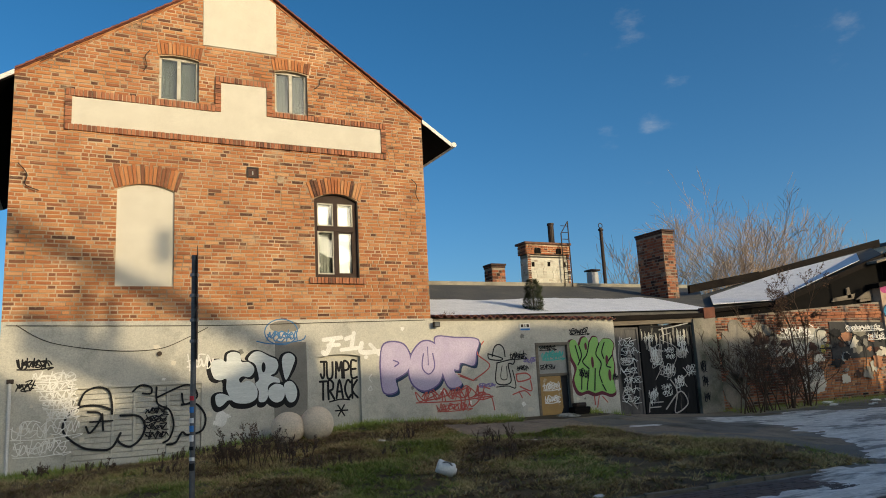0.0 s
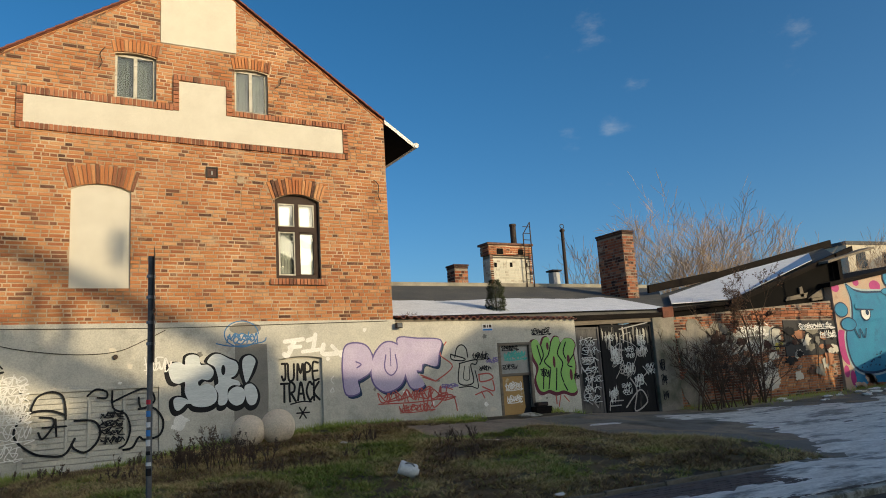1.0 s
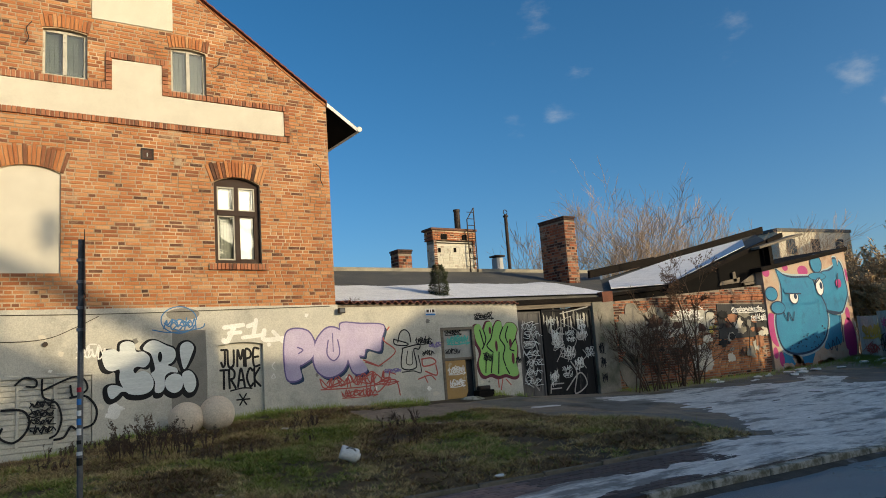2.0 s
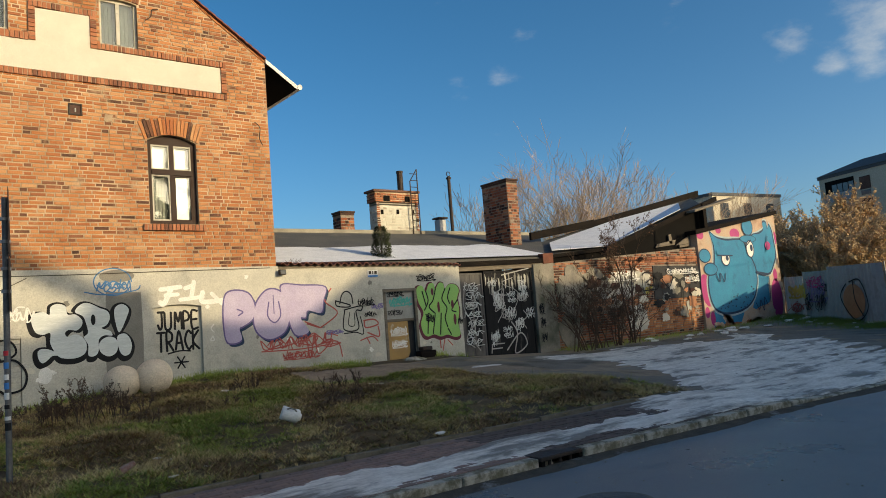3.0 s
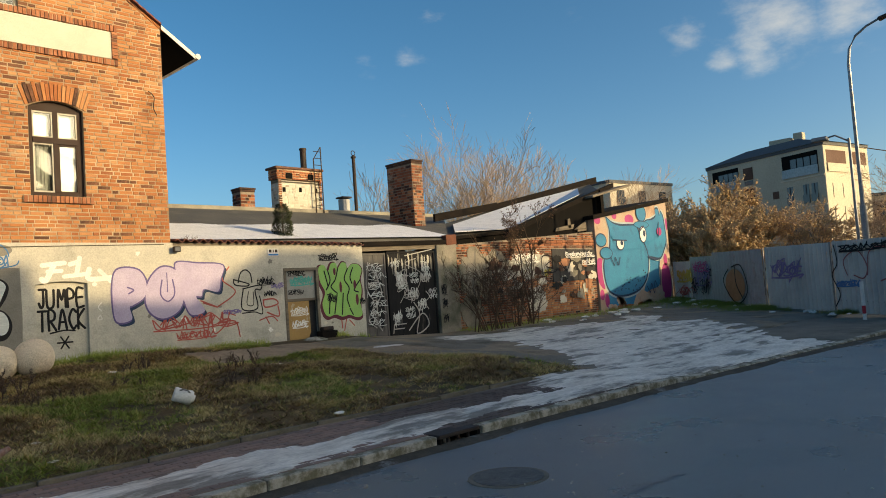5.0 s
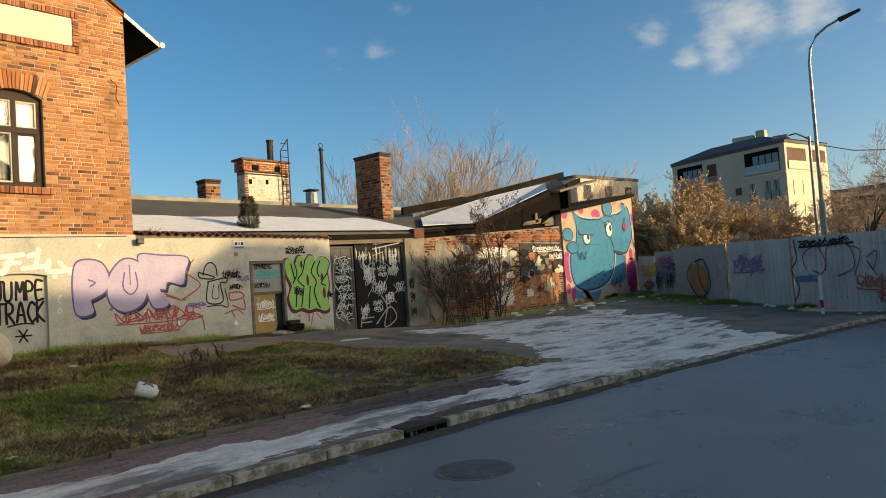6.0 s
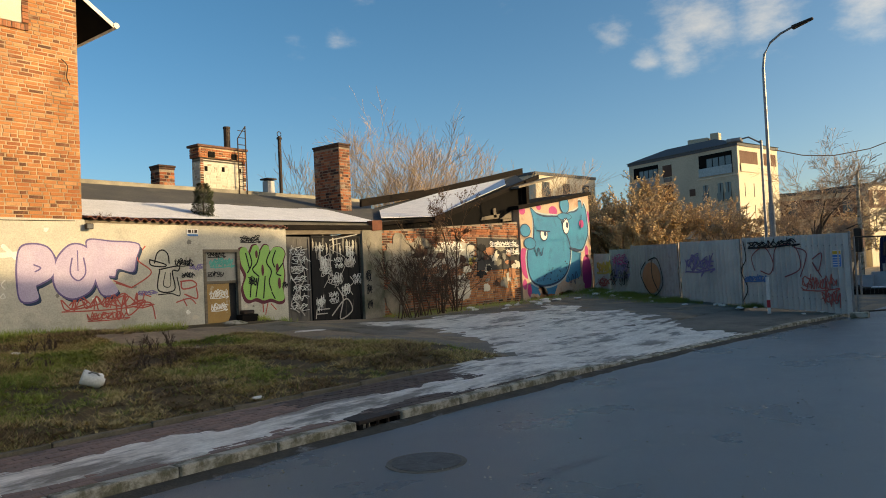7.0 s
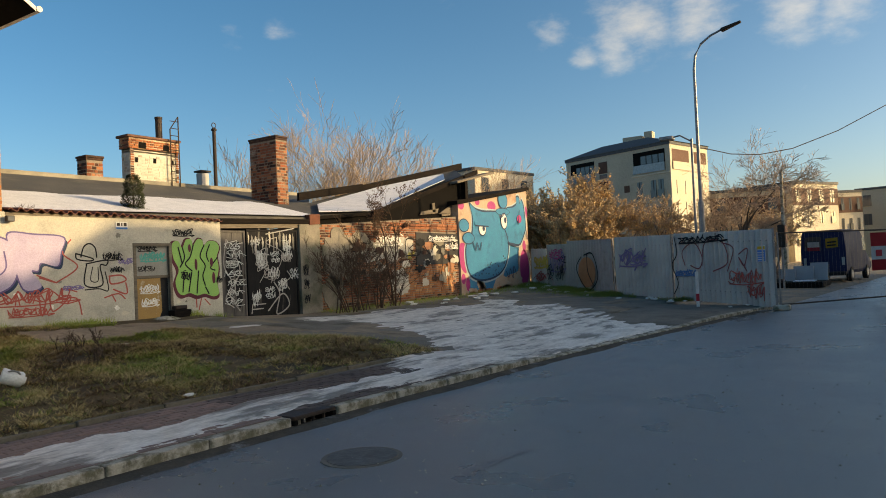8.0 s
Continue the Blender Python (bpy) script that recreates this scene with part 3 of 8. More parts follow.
# sloping courses along the verge, and the roof
for sgn in (-1, 1):
    xe = X1 if sgn > 0 else X0
    length = math.hypot(XA - xe, ZA - ZE)
    ang = math.atan2(ZA - ZE, abs(XA - xe))
    rows = [(i * 0.265, r * 0.075, 0.252, 0.064) for i in range(int(length / 0.265)) for r in range(2)]
    ca, sa = math.cos(ang), math.sin(ang)

    def verge(u, o, w, xe=xe, sgn=sgn, ca=ca, sa=sa):
        return (xe - sgn * (u * ca - (w - 0.16) * -sa), FY + 0.012 - o, ZE + u * sa + (w - 0.16) * ca)

    vv, ff = brick_boxes(rows, FY + 0.012, 0.02, rng, verge)
    joined("verge_bricks", vv, ff, M_BRICK, front, "bricks laid along the roof slope", "stuff")
    # roof slab, running out past the side wall as an eave
    over = 0.92
    dx, dz = -sgn * ca, sa
    bm = blank()
    e0 = Vector((xe - dx * over, 0, ZE - dz * over))
    e1 = Vector((XA, 0, ZA))
    nrm = Vector((-dz * -sgn * 1.0, 0, ca)) * 0.07
    poly = [(e0.x, e0.z), (e1.x, e1.z), (e1.x, e1.z + 0.035), (e0.x, e0.z + 0.035)]
    prism(bm, poly, FY - 0.03, FY + 9.2)
    roof = part("roof", bm, M_ROOFTILE, house, "dark red tiled roof")
    k = 26
    for i in range(k):
        s0, s1 = i / k, (i + 1) / k
        xa, za = xe + (XA - xe) * s0, ZE + (ZA - ZE) * s0
        xb, zb = xe + (XA - xe) * s1, ZE + (ZA - ZE) * s1
        bm = blank()
        prism(bm, [(xa, za + 0.02), (xb, zb + 0.01), (xb, zb + 0.042), (xa, za + 0.062)], FY - 0.07, FY + 0.3)
        part("verge_tile", bm, M_ROOFTILE, roof)
    # soffit and white edge board of the eave
    bm = blank()
    prism(bm, [(e0.x, e0.z - 0.012), (xe + sgn * 0.002, ZE - 0.012), (xe + sgn * 0.002, ZE - 0.10), (e0.x, e0.z - 0.06)], FY + 0.01, FY + 9.2)
    part("soffit", bm, M_SOFFIT_SHADE, roof, "black underside of the eave")
    bm = blank()
    prism(bm, [(e0.x, e0.z - 0.07), (xe + sgn * 0.004, ZE - 0.075), (xe + sgn * 0.004, ZE + 0.02), (e0.x, e0.z + 0.03)], FY - 0.045, FY - 0.032)
    part("edge_board", bm, M_WHITETIN, roof, "white metal edge board")
    bm = blank()
    tube(bm, [(e0.x + sgn * 0.06, FY - 0.06, e0.z - 0.01), (e0.x + sgn * 0.06, FY + 9.2, e0.z - 0.01)], 0.065, 10)
    part("gutter", bm, M_WHITETIN, roof, "white eaves gutter")

# ---- windows of the house ----


def bars_frame(bm, x0, x1, z0, z1, y0, y1, w):
    box(bm, x0, x0 + w, y0, y1, z0, z1)
    box(bm, x1 - w, x1, y0, y1, z0, z1)
    box(bm, x0 + w, x1 - w, y0 + 0.002, y1, z0, z0 + w)
    box(bm, x0 + w, x1 - w, y0 + 0.002, y1, z1 - w, z1)


def pane(parent, x0, x1, z0, z1, y):
    bm = blank()
    box(bm, x0, x1, y, y + 0.005, z0, z1)
    ob = part("pane", bm, M_GLASS, parent)
    ob.visible_shadow = False
    return ob


win = thing("window_1", "dark brown arched casement window with white blinds behind", "window", (4.8, FY, 3.99), kind="structure")
bm = blank()
wy0, wy1 = FY + 0.10, FY + 0.17
prism(bm, [(4.31, 3.99), (4.40, 3.99), (4.40, 5.70), (4.31, 5.70)], wy0, wy1)
prism(bm, [(5.21, 3.99), (5.30, 3.99), (5.30, 5.70), (5.21, 5.70)], wy0, wy1)
prism(bm, [(4.40, 3.99), (5.21, 3.99), (5.21, 4.07), (4.40, 4.07)], wy0 + 0.002, wy1)
prism(bm, [(4.31, 5.64), (5.30, 5.64)] + arch(4.31, 5.30, 5.70, 0.14), wy0 + 0.003, wy1)
part("window_frame", bm, M_BROWNPAINT, win, "dark brown painted frame")
bm = blank()
box(bm, 4.40, 5.21, wy0 - 0.02, wy1, 5.02, 5.13)
part("transom", bm, M_BROWNPAINT, win)
bm = blank()
box(bm, 4.765, 4.85, wy0 - 0.012, wy1, 4.07, 5.02)
box(bm, 4.765, 4.85, wy0 - 0.012, wy1, 5.13, 5.64)
part("mullion", bm, M_BROWNPAINT, win)
for a, b, c, d in ((4.40, 4.765, 4.07, 5.02), (4.85, 5.21, 4.07, 5.02), (4.40, 4.765, 5.13, 5.64), (4.85, 5.21, 5.13, 5.64)):
    bm = blank()
    bars_frame(bm, a, b, c, d, wy0 + 0.005, wy1 - 0.01, 0.03)
    part("sash", bm, M_WHITEPAINT if d > 5.1 or a < 4.5 else M_BROWNPAINT, win, "narrow inner sash")
    pane(win, a + 0.03, b - 0.03, c + 0.03, d - 0.03, wy0 + 0.03)
bm = blank()
box(bm, 4.41, 5.2, FY + 0.22, FY + 0.225, 5.14, 5.66)
part("upper_blind", bm, M_BLIND, win, "pale roller blind")
bm = blank()
box(bm, 4.87, 5.2, FY + 0.185, FY + 0.19, 4.08, 5.0)
part("lower_blind", bm, M_BLIND, win, "bright white blind")
bm = blank()
for i in range(10):
    box(bm, 4.42 + i * 0.033, 4.45 + i * 0.033, FY + 0.2 + 0.012 * (i % 2), FY + 0.206 + 0.012 * (i % 2), 4.07, 5.02)
part("curtain", bm, mat("net_curtain", (0.22, 0.225, 0.2), (0.14, 0.145, 0.13), 4, 0.95, 0.1, 60, stretch=(5, 1, 0.5)), win, "dull net curtain")
# near-black sheet in place of the unlit room behind the window
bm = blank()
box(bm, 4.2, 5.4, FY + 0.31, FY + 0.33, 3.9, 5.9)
part("dark_backing", bm, M_UNLIT, win)

for n_win, (a, b, zt) in enumerate(((1.14, 1.91, 8.51), (3.49, 4.21, 8.54))):
    w2 = thing("window_%d" % (n_win + 2), "small attic casement window with peeling pale paint", "window", ((a + b) / 2, FY, 7.57), kind="structure")
    bm = blank()
    bars_frame(bm, a, b, 7.57, zt, FY + 0.09, FY + 0.14, 0.05)
    part("window_frame", bm, M_WHITEPAINT, w2)
    mid = (a + b) / 2
    bm = blank()
    box(bm, mid - 0.035, mid + 0.035, FY + 0.08, FY + 0.135, 7.62, zt - 0.05)
    part("mullion", bm, M_WHITEPAINT, w2)
    for c, d in ((a + 0.05, mid - 0.035), (mid + 0.035, b - 0.05)):
        pane(w2, c, d, 7.62, zt - 0.05, FY + 0.105)
    bm = blank()
    for i in range(8):
        box(bm, a + 0.05 + i * (b - a - 0.1) / 8, a + 0.04 + (i + 1) * (b - a - 0.1) / 8, FY + 0.19 + 0.01 * (i % 2), FY + 0.196 + 0.01 * (i % 2), 7.6, zt - 0.03)
    part("curtain", bm, M_CURTAIN, w2, "faded grey-green curtain")
    # near-black sheet painted as the darkness of the attic room
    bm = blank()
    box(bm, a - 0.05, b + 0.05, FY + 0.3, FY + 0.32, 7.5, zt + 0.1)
    part("dark_backing", bm, M_UNLIT, w2)

# vent box, repair patch
vent = thing("wall_vent", "small rusty square vent cover on the brick front", "vent", (3.0, FY, 6.06))
bm = blank()
bars_frame(bm, 2.88, 3.12, 6.06, 6.29, FY - 0.02, FY + 0.05, 0.03)
part("frame", bm, M_IRON, vent)
bm = blank()
box(bm, 2.91, 3.09, FY + 0.0, FY + 0.05, 6.09, 6.26)
part("plate", bm, mat("rust_brown", (0.10, 0.05, 0.035), (0.06, 0.03, 0.025), 8, 0.8), vent)
bm = blank()
box(bm, 2.985, 3.01, FY - 0.012, FY, 6.12, 6.2, 0.004)
part("latch", bm, M_STEEL, vent)
flat_panel("mortar_patch", [(3.50, 6.02), (3.55, 5.98), (3.62, 6.01), (3.67, 5.99), (3.66, 6.08), (3.68, 6.14), (3.59, 6.13), (3.53, 6.17), (3.52, 6.09)], FY - 0.003, 0.03, M_MORTAR, house, "small smear of pale mortar")

# ---- plastered base and the long low wall ----
XW = 12.15
NICHE = [(4.30, 0.5), (5.24, 0.5)] + arch(4.30, 5.24, 2.30, 0.05, 6)
BOARDED = [(-0.28, 0.62), (1.99, 0.62), (1.99, 1.88), (-0.28, 1.88)]
DOOR = [(9.76, 0.4), (10.66, 0.4), (10.66, 2.44), (9.76, 2.44)]
base_top = [(XW, 3.02), (7.05, 3.04), (6.98, 3.085), (X0, 3.10)]
base = street_wall = part("wall_street_front", wall_mesh([(X0 - 0.02, -0.3), (XW, -0.3)] + base_top, [NICHE, BOARDED, DOOR], FY - 0.035, 0.40, 0.12), M_PLASTER)
tagged(base, "long grey-beige plastered street wall covered with graffiti", "wall", kind="structure")
flat_panel("niche_back", [(4.2, 0.45), (5.34, 0.45), (5.34, 2.4), (4.2, 2.4)], FY + 0.05, 0.1, M_PLASTER, base, "plastered-over doorway")
flat_panel("dark_patch", [(3.40, 0.75), (4.05, 0.75), (4.08, 1.7), (4.06, 2.62), (3.42, 2.66), (3.38, 1.6)], FY - 0.0375, 0.003, M_PATCH, base, "dark unpainted repair strip")
# boarded opening: horizontal boards and frame strips
bm = blank()
box(bm, -0.35, 2.05, FY + 0.045, FY + 0.15, 0.55, 1.95)
part("board_backing", bm, M_PLASTER, base)
for i in range(13):
    bm = blank()
    z = 0.63 + i * 0.096
    box(bm, -0.27, 1.98, FY - 0.012, FY + 0.04, z, z + 0.088, 0.004)
    part("board", bm, M_PLASTER, base, "painted-over board" if i == 0 else "")
for a, b, c, d in ((-0.30, -0.22, 0.60, 1.92), (0.42, 0.47, 0.70, 1.75), (0.78, 0.83, 0.70, 1.75), (1.36, 1.42, 0.62, 1.86), (-0.3, 2.0, 1.88, 1.94)):
    bm = blank()
    box(bm, a, b, FY - 0.045, FY - 0.016, c, d, 0.004)
    part("frame_strip", bm, M_PLASTER, base)

# plank door, upper panel grey, lower sheet ochre
M_DOORGREY = mat("grey_door_sheet", (0.36, 0.36, 0.33), (0.28, 0.28, 0.26), 3, 0.8, 0.2, 50, stain=(0.2, 0.2, 0.18), stain_scale=3)
M_OCHRE = mat("ochre_board", (0.46, 0.28, 0.10), (0.36, 0.22, 0.09), 2.5, 0.85, 0.3, 50, stain=(0.55, 0.45, 0.3), stain_scale=5, stain_from=0.56, stain_to=0.62)
door = thing("door_1", "shabby door with a grey upper panel and a loose ochre board below", "door", (10.2, FY, 0.72), kind="structure")
bm = blank()
bars_frame(bm, 9.70, 10.70, 0.45, 2.47, FY - 0.05, FY + 0.02, 0.07)
part("door_frame", bm, M_GREYWOOD, door)
bm = blank()
box(bm, 9.78, 10.62, FY + 0.02, FY + 0.06, 1.72, 2.40)
part("upper_panel", bm, M_DOORGREY, door)
bm = blank()
box(bm, 9.78, 10.63, FY - 0.005, FY + 0.05, 1.665, 1.73, 0.005)
part("cross_rail", bm, M_GREYWOOD, door)
bm = blank()
prism(bm, [(9.80, 0.62), (10.30, 0.66), (10.42, 0.9), (10.40, 1.66), (9.80, 1.66)], FY + 0.0, FY + 0.025)
part("lower_board", bm, M_OCHRE, door, "ochre chipboard, torn off at one side")
# near-black sheet painted as the darkness behind the torn door board
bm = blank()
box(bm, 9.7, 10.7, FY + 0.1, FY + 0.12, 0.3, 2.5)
part("dark_backing", bm, M_UNLIT, door)

# ---- clay tile coping on the low wall ----
bm = blank()
box(bm, 7.0, XW + 0.02, FY - 0.05, FY + 0.3, 3.022, 3.07)
cop = part("coping_bed", bm, M_GREYWOOD)
tagged(cop, "timber batten under the tile coping of the low wall", "wall coping", kind="structure")
tile_me = bpy.data.meshes.new("tile")
tv, tf = [], []
segs = 8
for j, yy in enumerate((-0.16, 0.26)):
    for i in range(segs + 1):
        u = i / segs
        prof = 0.032 * math.sin(u * 2 * math.pi)
        for th in (0.0, 0.016):
            tv.append((u * 0.205 - 0.1, yy, prof + th + 0.10 * (yy + 0.16)))
for i in range(segs):
    a, b = 2 * i, 2 * (i + 1)
    n2 = 2 * (segs + 1)
    tf += [(a + 1, b + 1, b + 1 + n2, a + 1 + n2), (a, a + n2, b + n2, b), (a, b, b + 1, a + 1)]
tile_me.from_pydata(tv, [], tf)
tile_me.materials.append(M_ROOFTILE)
for i in range(26):
    t = new("tile", tile_me)
    t.parent = cop
    t.location = (7.0 + 0.1 + i * 0.197, FY + rng.uniform(-0.01, 0.01), 3.115 - 0.0035 * i + rng.uniform(-0.006, 0.006))
    t.rotation_euler = (rng.uniform(-0.03, 0.03), rng.uniform(-0.03, 0.03), rng.uniform(-0.03, 0.03))

# ---- low building behind the wall: felt roof ----
RZ0, RZ1, RY0, RY1 = 3.10, 4.74, 15.05, 21.0


def roof_z(y):
    return RZ0 + (RZ1 - RZ0) * (y - RY0) / (RY1 - RY0)


low = thing("low_outbuilding", "low outbuilding with a dark felt roof half covered in snow", "outbuilding", (12, 18, 0.5))
bm = blank()
vs = [bm.verts.new(p) for p in ((6.9, RY0, RZ0), (15.55, RY0, RZ0 + 0.12), (21.6, RY1, RZ1), (6.9, RY1, RZ1), (6.9, RY1 + 5, RZ1 - 1.2), (23, RY1 + 5, RZ1 - 1.2))]
bm.faces.new((vs[0], vs[1], vs[2], vs[3]))
bm.faces.new((vs[3], vs[2], vs[5], vs[4]))
r = bmesh.ops.extrude_face_region(bm, geom=bm.faces[:])
bmesh.ops.translate(bm, verts=[e for e in r["geom"] if isinstance(e, bmesh.types.BMVert)], vec=(0, 0, -0.09))
bmesh.ops.recalc_face_normals(bm, faces=bm.faces)
part("roof", bm, M_FELT, low, "dark grey roofing felt")
bm = blank()
box(bm, 6.98, 21.6, RY1 - 0.12, RY1 + 0.12, RZ1 - 0.1, RZ1 + 0.09, 0.01)
part("ridge_cap", bm, mat("pale_ridge_tin", (0.34, 0.31, 0.24), (0.22, 0.2, 0.16), 2, 0.7), low, "pale sheet-metal ridge strip")
bm = blank()
box(bm, 6.98, 15.5, RY1 + 4.7, RY1 + 4.9, 0.0, RZ1 - 1.3)
part("rear_wall", bm, M_OLDPLASTER, low)
# lintel beams, fascia and dark gap above the gate
for z0, z1, y0, m in ((3.02, 3.10, 14.92, M_DARKWOOD), (2.90, 3.0, 14.98, M_GREYWOOD)):
    bm = blank()
    prism(bm, [(XW + 0.01, z0 - 0.05), (15.35, z0 + 0.02), (15.35, z1 + 0.06), (XW + 0.01, z1)], y0, y0 + 0.16)
    part("lintel_board", bm, m, low)
bm = blank()
prism(bm, [(12.6, 2.62), (14.95, 2.98), (14.95, 2.86), (12.9, 2.55)], 15.3, 15.4)
part("loose_plank", bm, mat("red_brown_plank", (0.13, 0.05, 0.035), (0.09, 0.04, 0.03), 3), low)
# near-black sheet added behind the gate: the gap's shade put into colour
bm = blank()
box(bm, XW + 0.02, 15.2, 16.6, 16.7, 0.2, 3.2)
part("dark_rear_wall", bm, M_UNLIT, low)
bm = blank()
prism(bm, [(15.30, 3.0), (15.72, 3.03), (15.72, 3.32), (15.30, 3.30)], 14.9, 15.1)
part("rusty_fascia", bm, mat("rust_sheet", (0.20, 0.07, 0.04), (0.12, 0.05, 0.035), 5, 0.85), low)


def snow_sheet(name, label, x0, x1, y0, y1, step, zfun, depth, seed, material, parent=None, thick=0.05, sx=1.0, sy=1.0, rag=0.62):
    """Snow as a thin uneven sheet; where depth(x, y) is low it sinks below its support and the support shows."""
    gx, gy = np.arange(x0, x1, step), np.arange(y0, y1, step)
    v, f = [], []
    for y in gy:
        for x in gx:
            n1 = noise.fractal((x * 0.9 * sx, y * 0.9 * sy, seed), 1.0, 2.0, 5)
            n2 = noise.noise((x * 5 * sx, y * 5 * sy, seed + 3))
            d = depth(x, y) + rag * n1 + 0.32 * rag * n2
            v.append((x, y, zfun(x, y) + thick * max(-1.0, min(0.8, d))))
    n = len(gx)
    a = np.array(v)[:, 2] - np.array([zfun(p[0], p[1]) for p in v])
    for j in range(len(gy) - 1):
        for i in range(n - 1):
            q = (j * n + i, j * n + i + 1, (j + 1) * n + i + 1, (j + 1) * n + i)
            if max(a[k] for k in q) > -0.2 * thick:
                f.append(q)
    return joined(name, v, f, material, parent, label, smooth=True)


s = snow_sheet("snow", "melting white snow on the felt roof", 6.95, 15.9, RY0 + 0.02, 18.6, 0.07,
               lambda x, y: roof_z(y) + max(0, 0.12 * (x - 6.9) / 8.6 * (1 - (y - RY0) / 6)),
               lambda x, y: 1.2 * min(1.0, max(-1.0, (17.6 + 0.05 * (x - 10) - y) / 0.9)) if x < 15.5 + (y - 15) else -1.5, 2.0, M_SNOW, None, 0.06, 0.5, 1.3)
tagged(s, category="snow", kind="stuff")


# ---- chimneys ----
M_SOOT = mat("sooty_brick", (0.035, 0.025, 0.02), (0.10, 0.05, 0.035), 5, 0.95, 0.5, 50)

def chimney(name, label, x0, x1, y0, y1, z0, z1, courses, material=M_OLDBRICK, group="roof chimneys", bed=M_MORTAR_OLD, cap=0.02):
    c = thing(name, label, "chimney", ((x0 + x1) / 2, (y0 + y1) / 2, z0), group)
    bm = blank()
    box(bm, x0, x1, y0, y1, z0 - 0.4, z1 - 0.01)
    part("core", bm, bed, c)
    crng = random.Random(int(x0 * 100))
    h = z1 - z0
    faces = [(lambda u, o, z: (u, y0 - o, z), x0, x1), (lambda u, o, z: (x0 - o, u, z), y0, y1),
             (lambda u, o, z: (x1 + o, u, z), y0, y1), (lambda u, o, z: (u, y1 + o, z), x0, x1)]
    vv, ff = [], []
    for place, a, b in faces:
        rows = lay(lambda z: a, lambda z: b, z0 - 0.3, z1 - 0.15, [], crng, course=(h + 0.3) / courses)
        v1, f1 = brick_boxes(rows, 0, 0.012, crng, place)
        ff += [tuple(k + len(vv) for k in q) for q in f1]
        vv += v1
    joined("brickwork", vv, ff, material, c, "", "stuff")
    bm = blank()
    for i in range(2):
        e = cap * (i + 1)
        box(bm, x0 - e, x1 + e, y0 - e, y1 + e, z1 - 0.15 + i * 0.075, z1 - 0.085 + i * 0.075, 0.008)
    part("cap", bm, M_SOOT if cap else material, c, "projecting sooty brick cap")
    return c


chimney("chimney", "tall sooty brick chimney with one face in shade", 16.97, 17.45, 17.9, 19.15, 3.85, 6.23, 28)
chimney("chimney", "small squat brick chimney on the roof ridge", 12.25, 12.76, 21.0, 21.5, 4.72, 5.48, 10)
tower = chimney("chimney", "wide chimney block of white-washed brick with an orange brick head", 13.70, 15.48, 21.0, 21.45, 4.72, 5.86, 15,
                mat("whitewashed_brick", (0.62, 0.6, 0.5), (0.5, 0.46, 0.37), 2, 0.9, 0.4, 60, chance="island",
                    stops=[(0.0, (0.4, 0.33, 0.25)), (0.3, (0.6, 0.58, 0.48)), (1.0, (0.68, 0.66, 0.56))], stain=(0.35, 0.27, 0.2), stain_scale=2.5),
                bed=M_CREAM, cap=0.0)
vv, ff = [], []
for place, a, b in ((lambda u, o, z: (u, 20.98 - o, z), 13.66, 15.50), (lambda u, o, z: (13.66 - o, u, z), 20.98, 21.5)):
    rows = lay(lambda z: a, lambda z: b, 5.84, 6.18, [(14.0, 14.25, 5.86, 6.06), (14.9, 15.1, 5.86, 6.06)], rng)
    v1, f1 = brick_boxes(rows, 0, 0.02, rng, place)
    ff += [tuple(k + len(vv) for k in q) for q in f1]
    vv += v1
joined("head_brickwork", vv, ff, mat("sooty_orange_brick", (0.4, 0.14, 0.06), (0.3, 0.11, 0.06), 2, 0.92, 0.4, 70, chance="island", stops=[(0.0, (0.08, 0.035, 0.025)), (0.4, (0.36, 0.11, 0.05)), (1.0, (0.55, 0.21, 0.09))], stain=(0.55, 0.48, 0.38), stain_scale=3.0, stain_from=0.58, stain_to=0.66), tower, "orange brick head", "stuff")
bm = blank()
box(bm, 13.66, 15.50, 20.98, 21.5, 5.84, 6.19)
part("head", bm, M_MORTAR, tower)
bm = blank()
box(bm, 13.58, 15.56, 20.92, 21.58, 6.19, 6.27, 0.015)
part("top_slab", bm, mat("rusty_slab", (0.2, 0.09, 0.06), (0.12, 0.07, 0.05), 4), tower)
# black blocks on the face: the shade of flue openings put into colour
for x, z, w, h in ((13.91, 5.48, 0.1, 0.16), (14.57, 5.5, 0.1, 0.16), (15.23, 5.5, 0.1, 0.16), (14.12, 5.96, 0.24, 0.19), (15.0, 5.96, 0.2, 0.19)):
    bm = blank()
    y = 20.985 if z < 5.8 else 20.955
    box(bm, x - w / 2, x + w / 2, y - 0.012, y + 0.05, z - h / 2, z + h / 2)
    part("flue_opening", bm, M_SOFFIT_SHADE, tower)
for x in (13.70, 15.36):
    vv, ff = brick_boxes([(x, 4.76 + 0.077 * i, 0.12, 0.062) for i in range(14)], 21.0, 0.02, rng)
    joined("corner_bricks", vv, ff, M_OLDBRICK, tower, "bare orange bricks at the corner", "stuff")
flue = thing("flue_pipe", "dark iron flue pipe on the wide chimney", "pipe", (14.95, 21.25, 6.3))
bm = blank()
tube(bm, [(14.95, 21.25, 6.3), (14.95, 21.25, 6.98)], 0.11, 12)
part("pipe", bm, M_IRON, flue)
bm = blank()
tube(bm, [(14.95, 21.25, 6.96), (14.95, 21.25, 7.03)], 0.125, 12)
part("collar", bm, M_IRON, flue)
lad = thing("roof_ladder", "thin rusty iron ladder with a hoop leaning on the chimney", "ladder", (15.3, 20.85, 4.7))
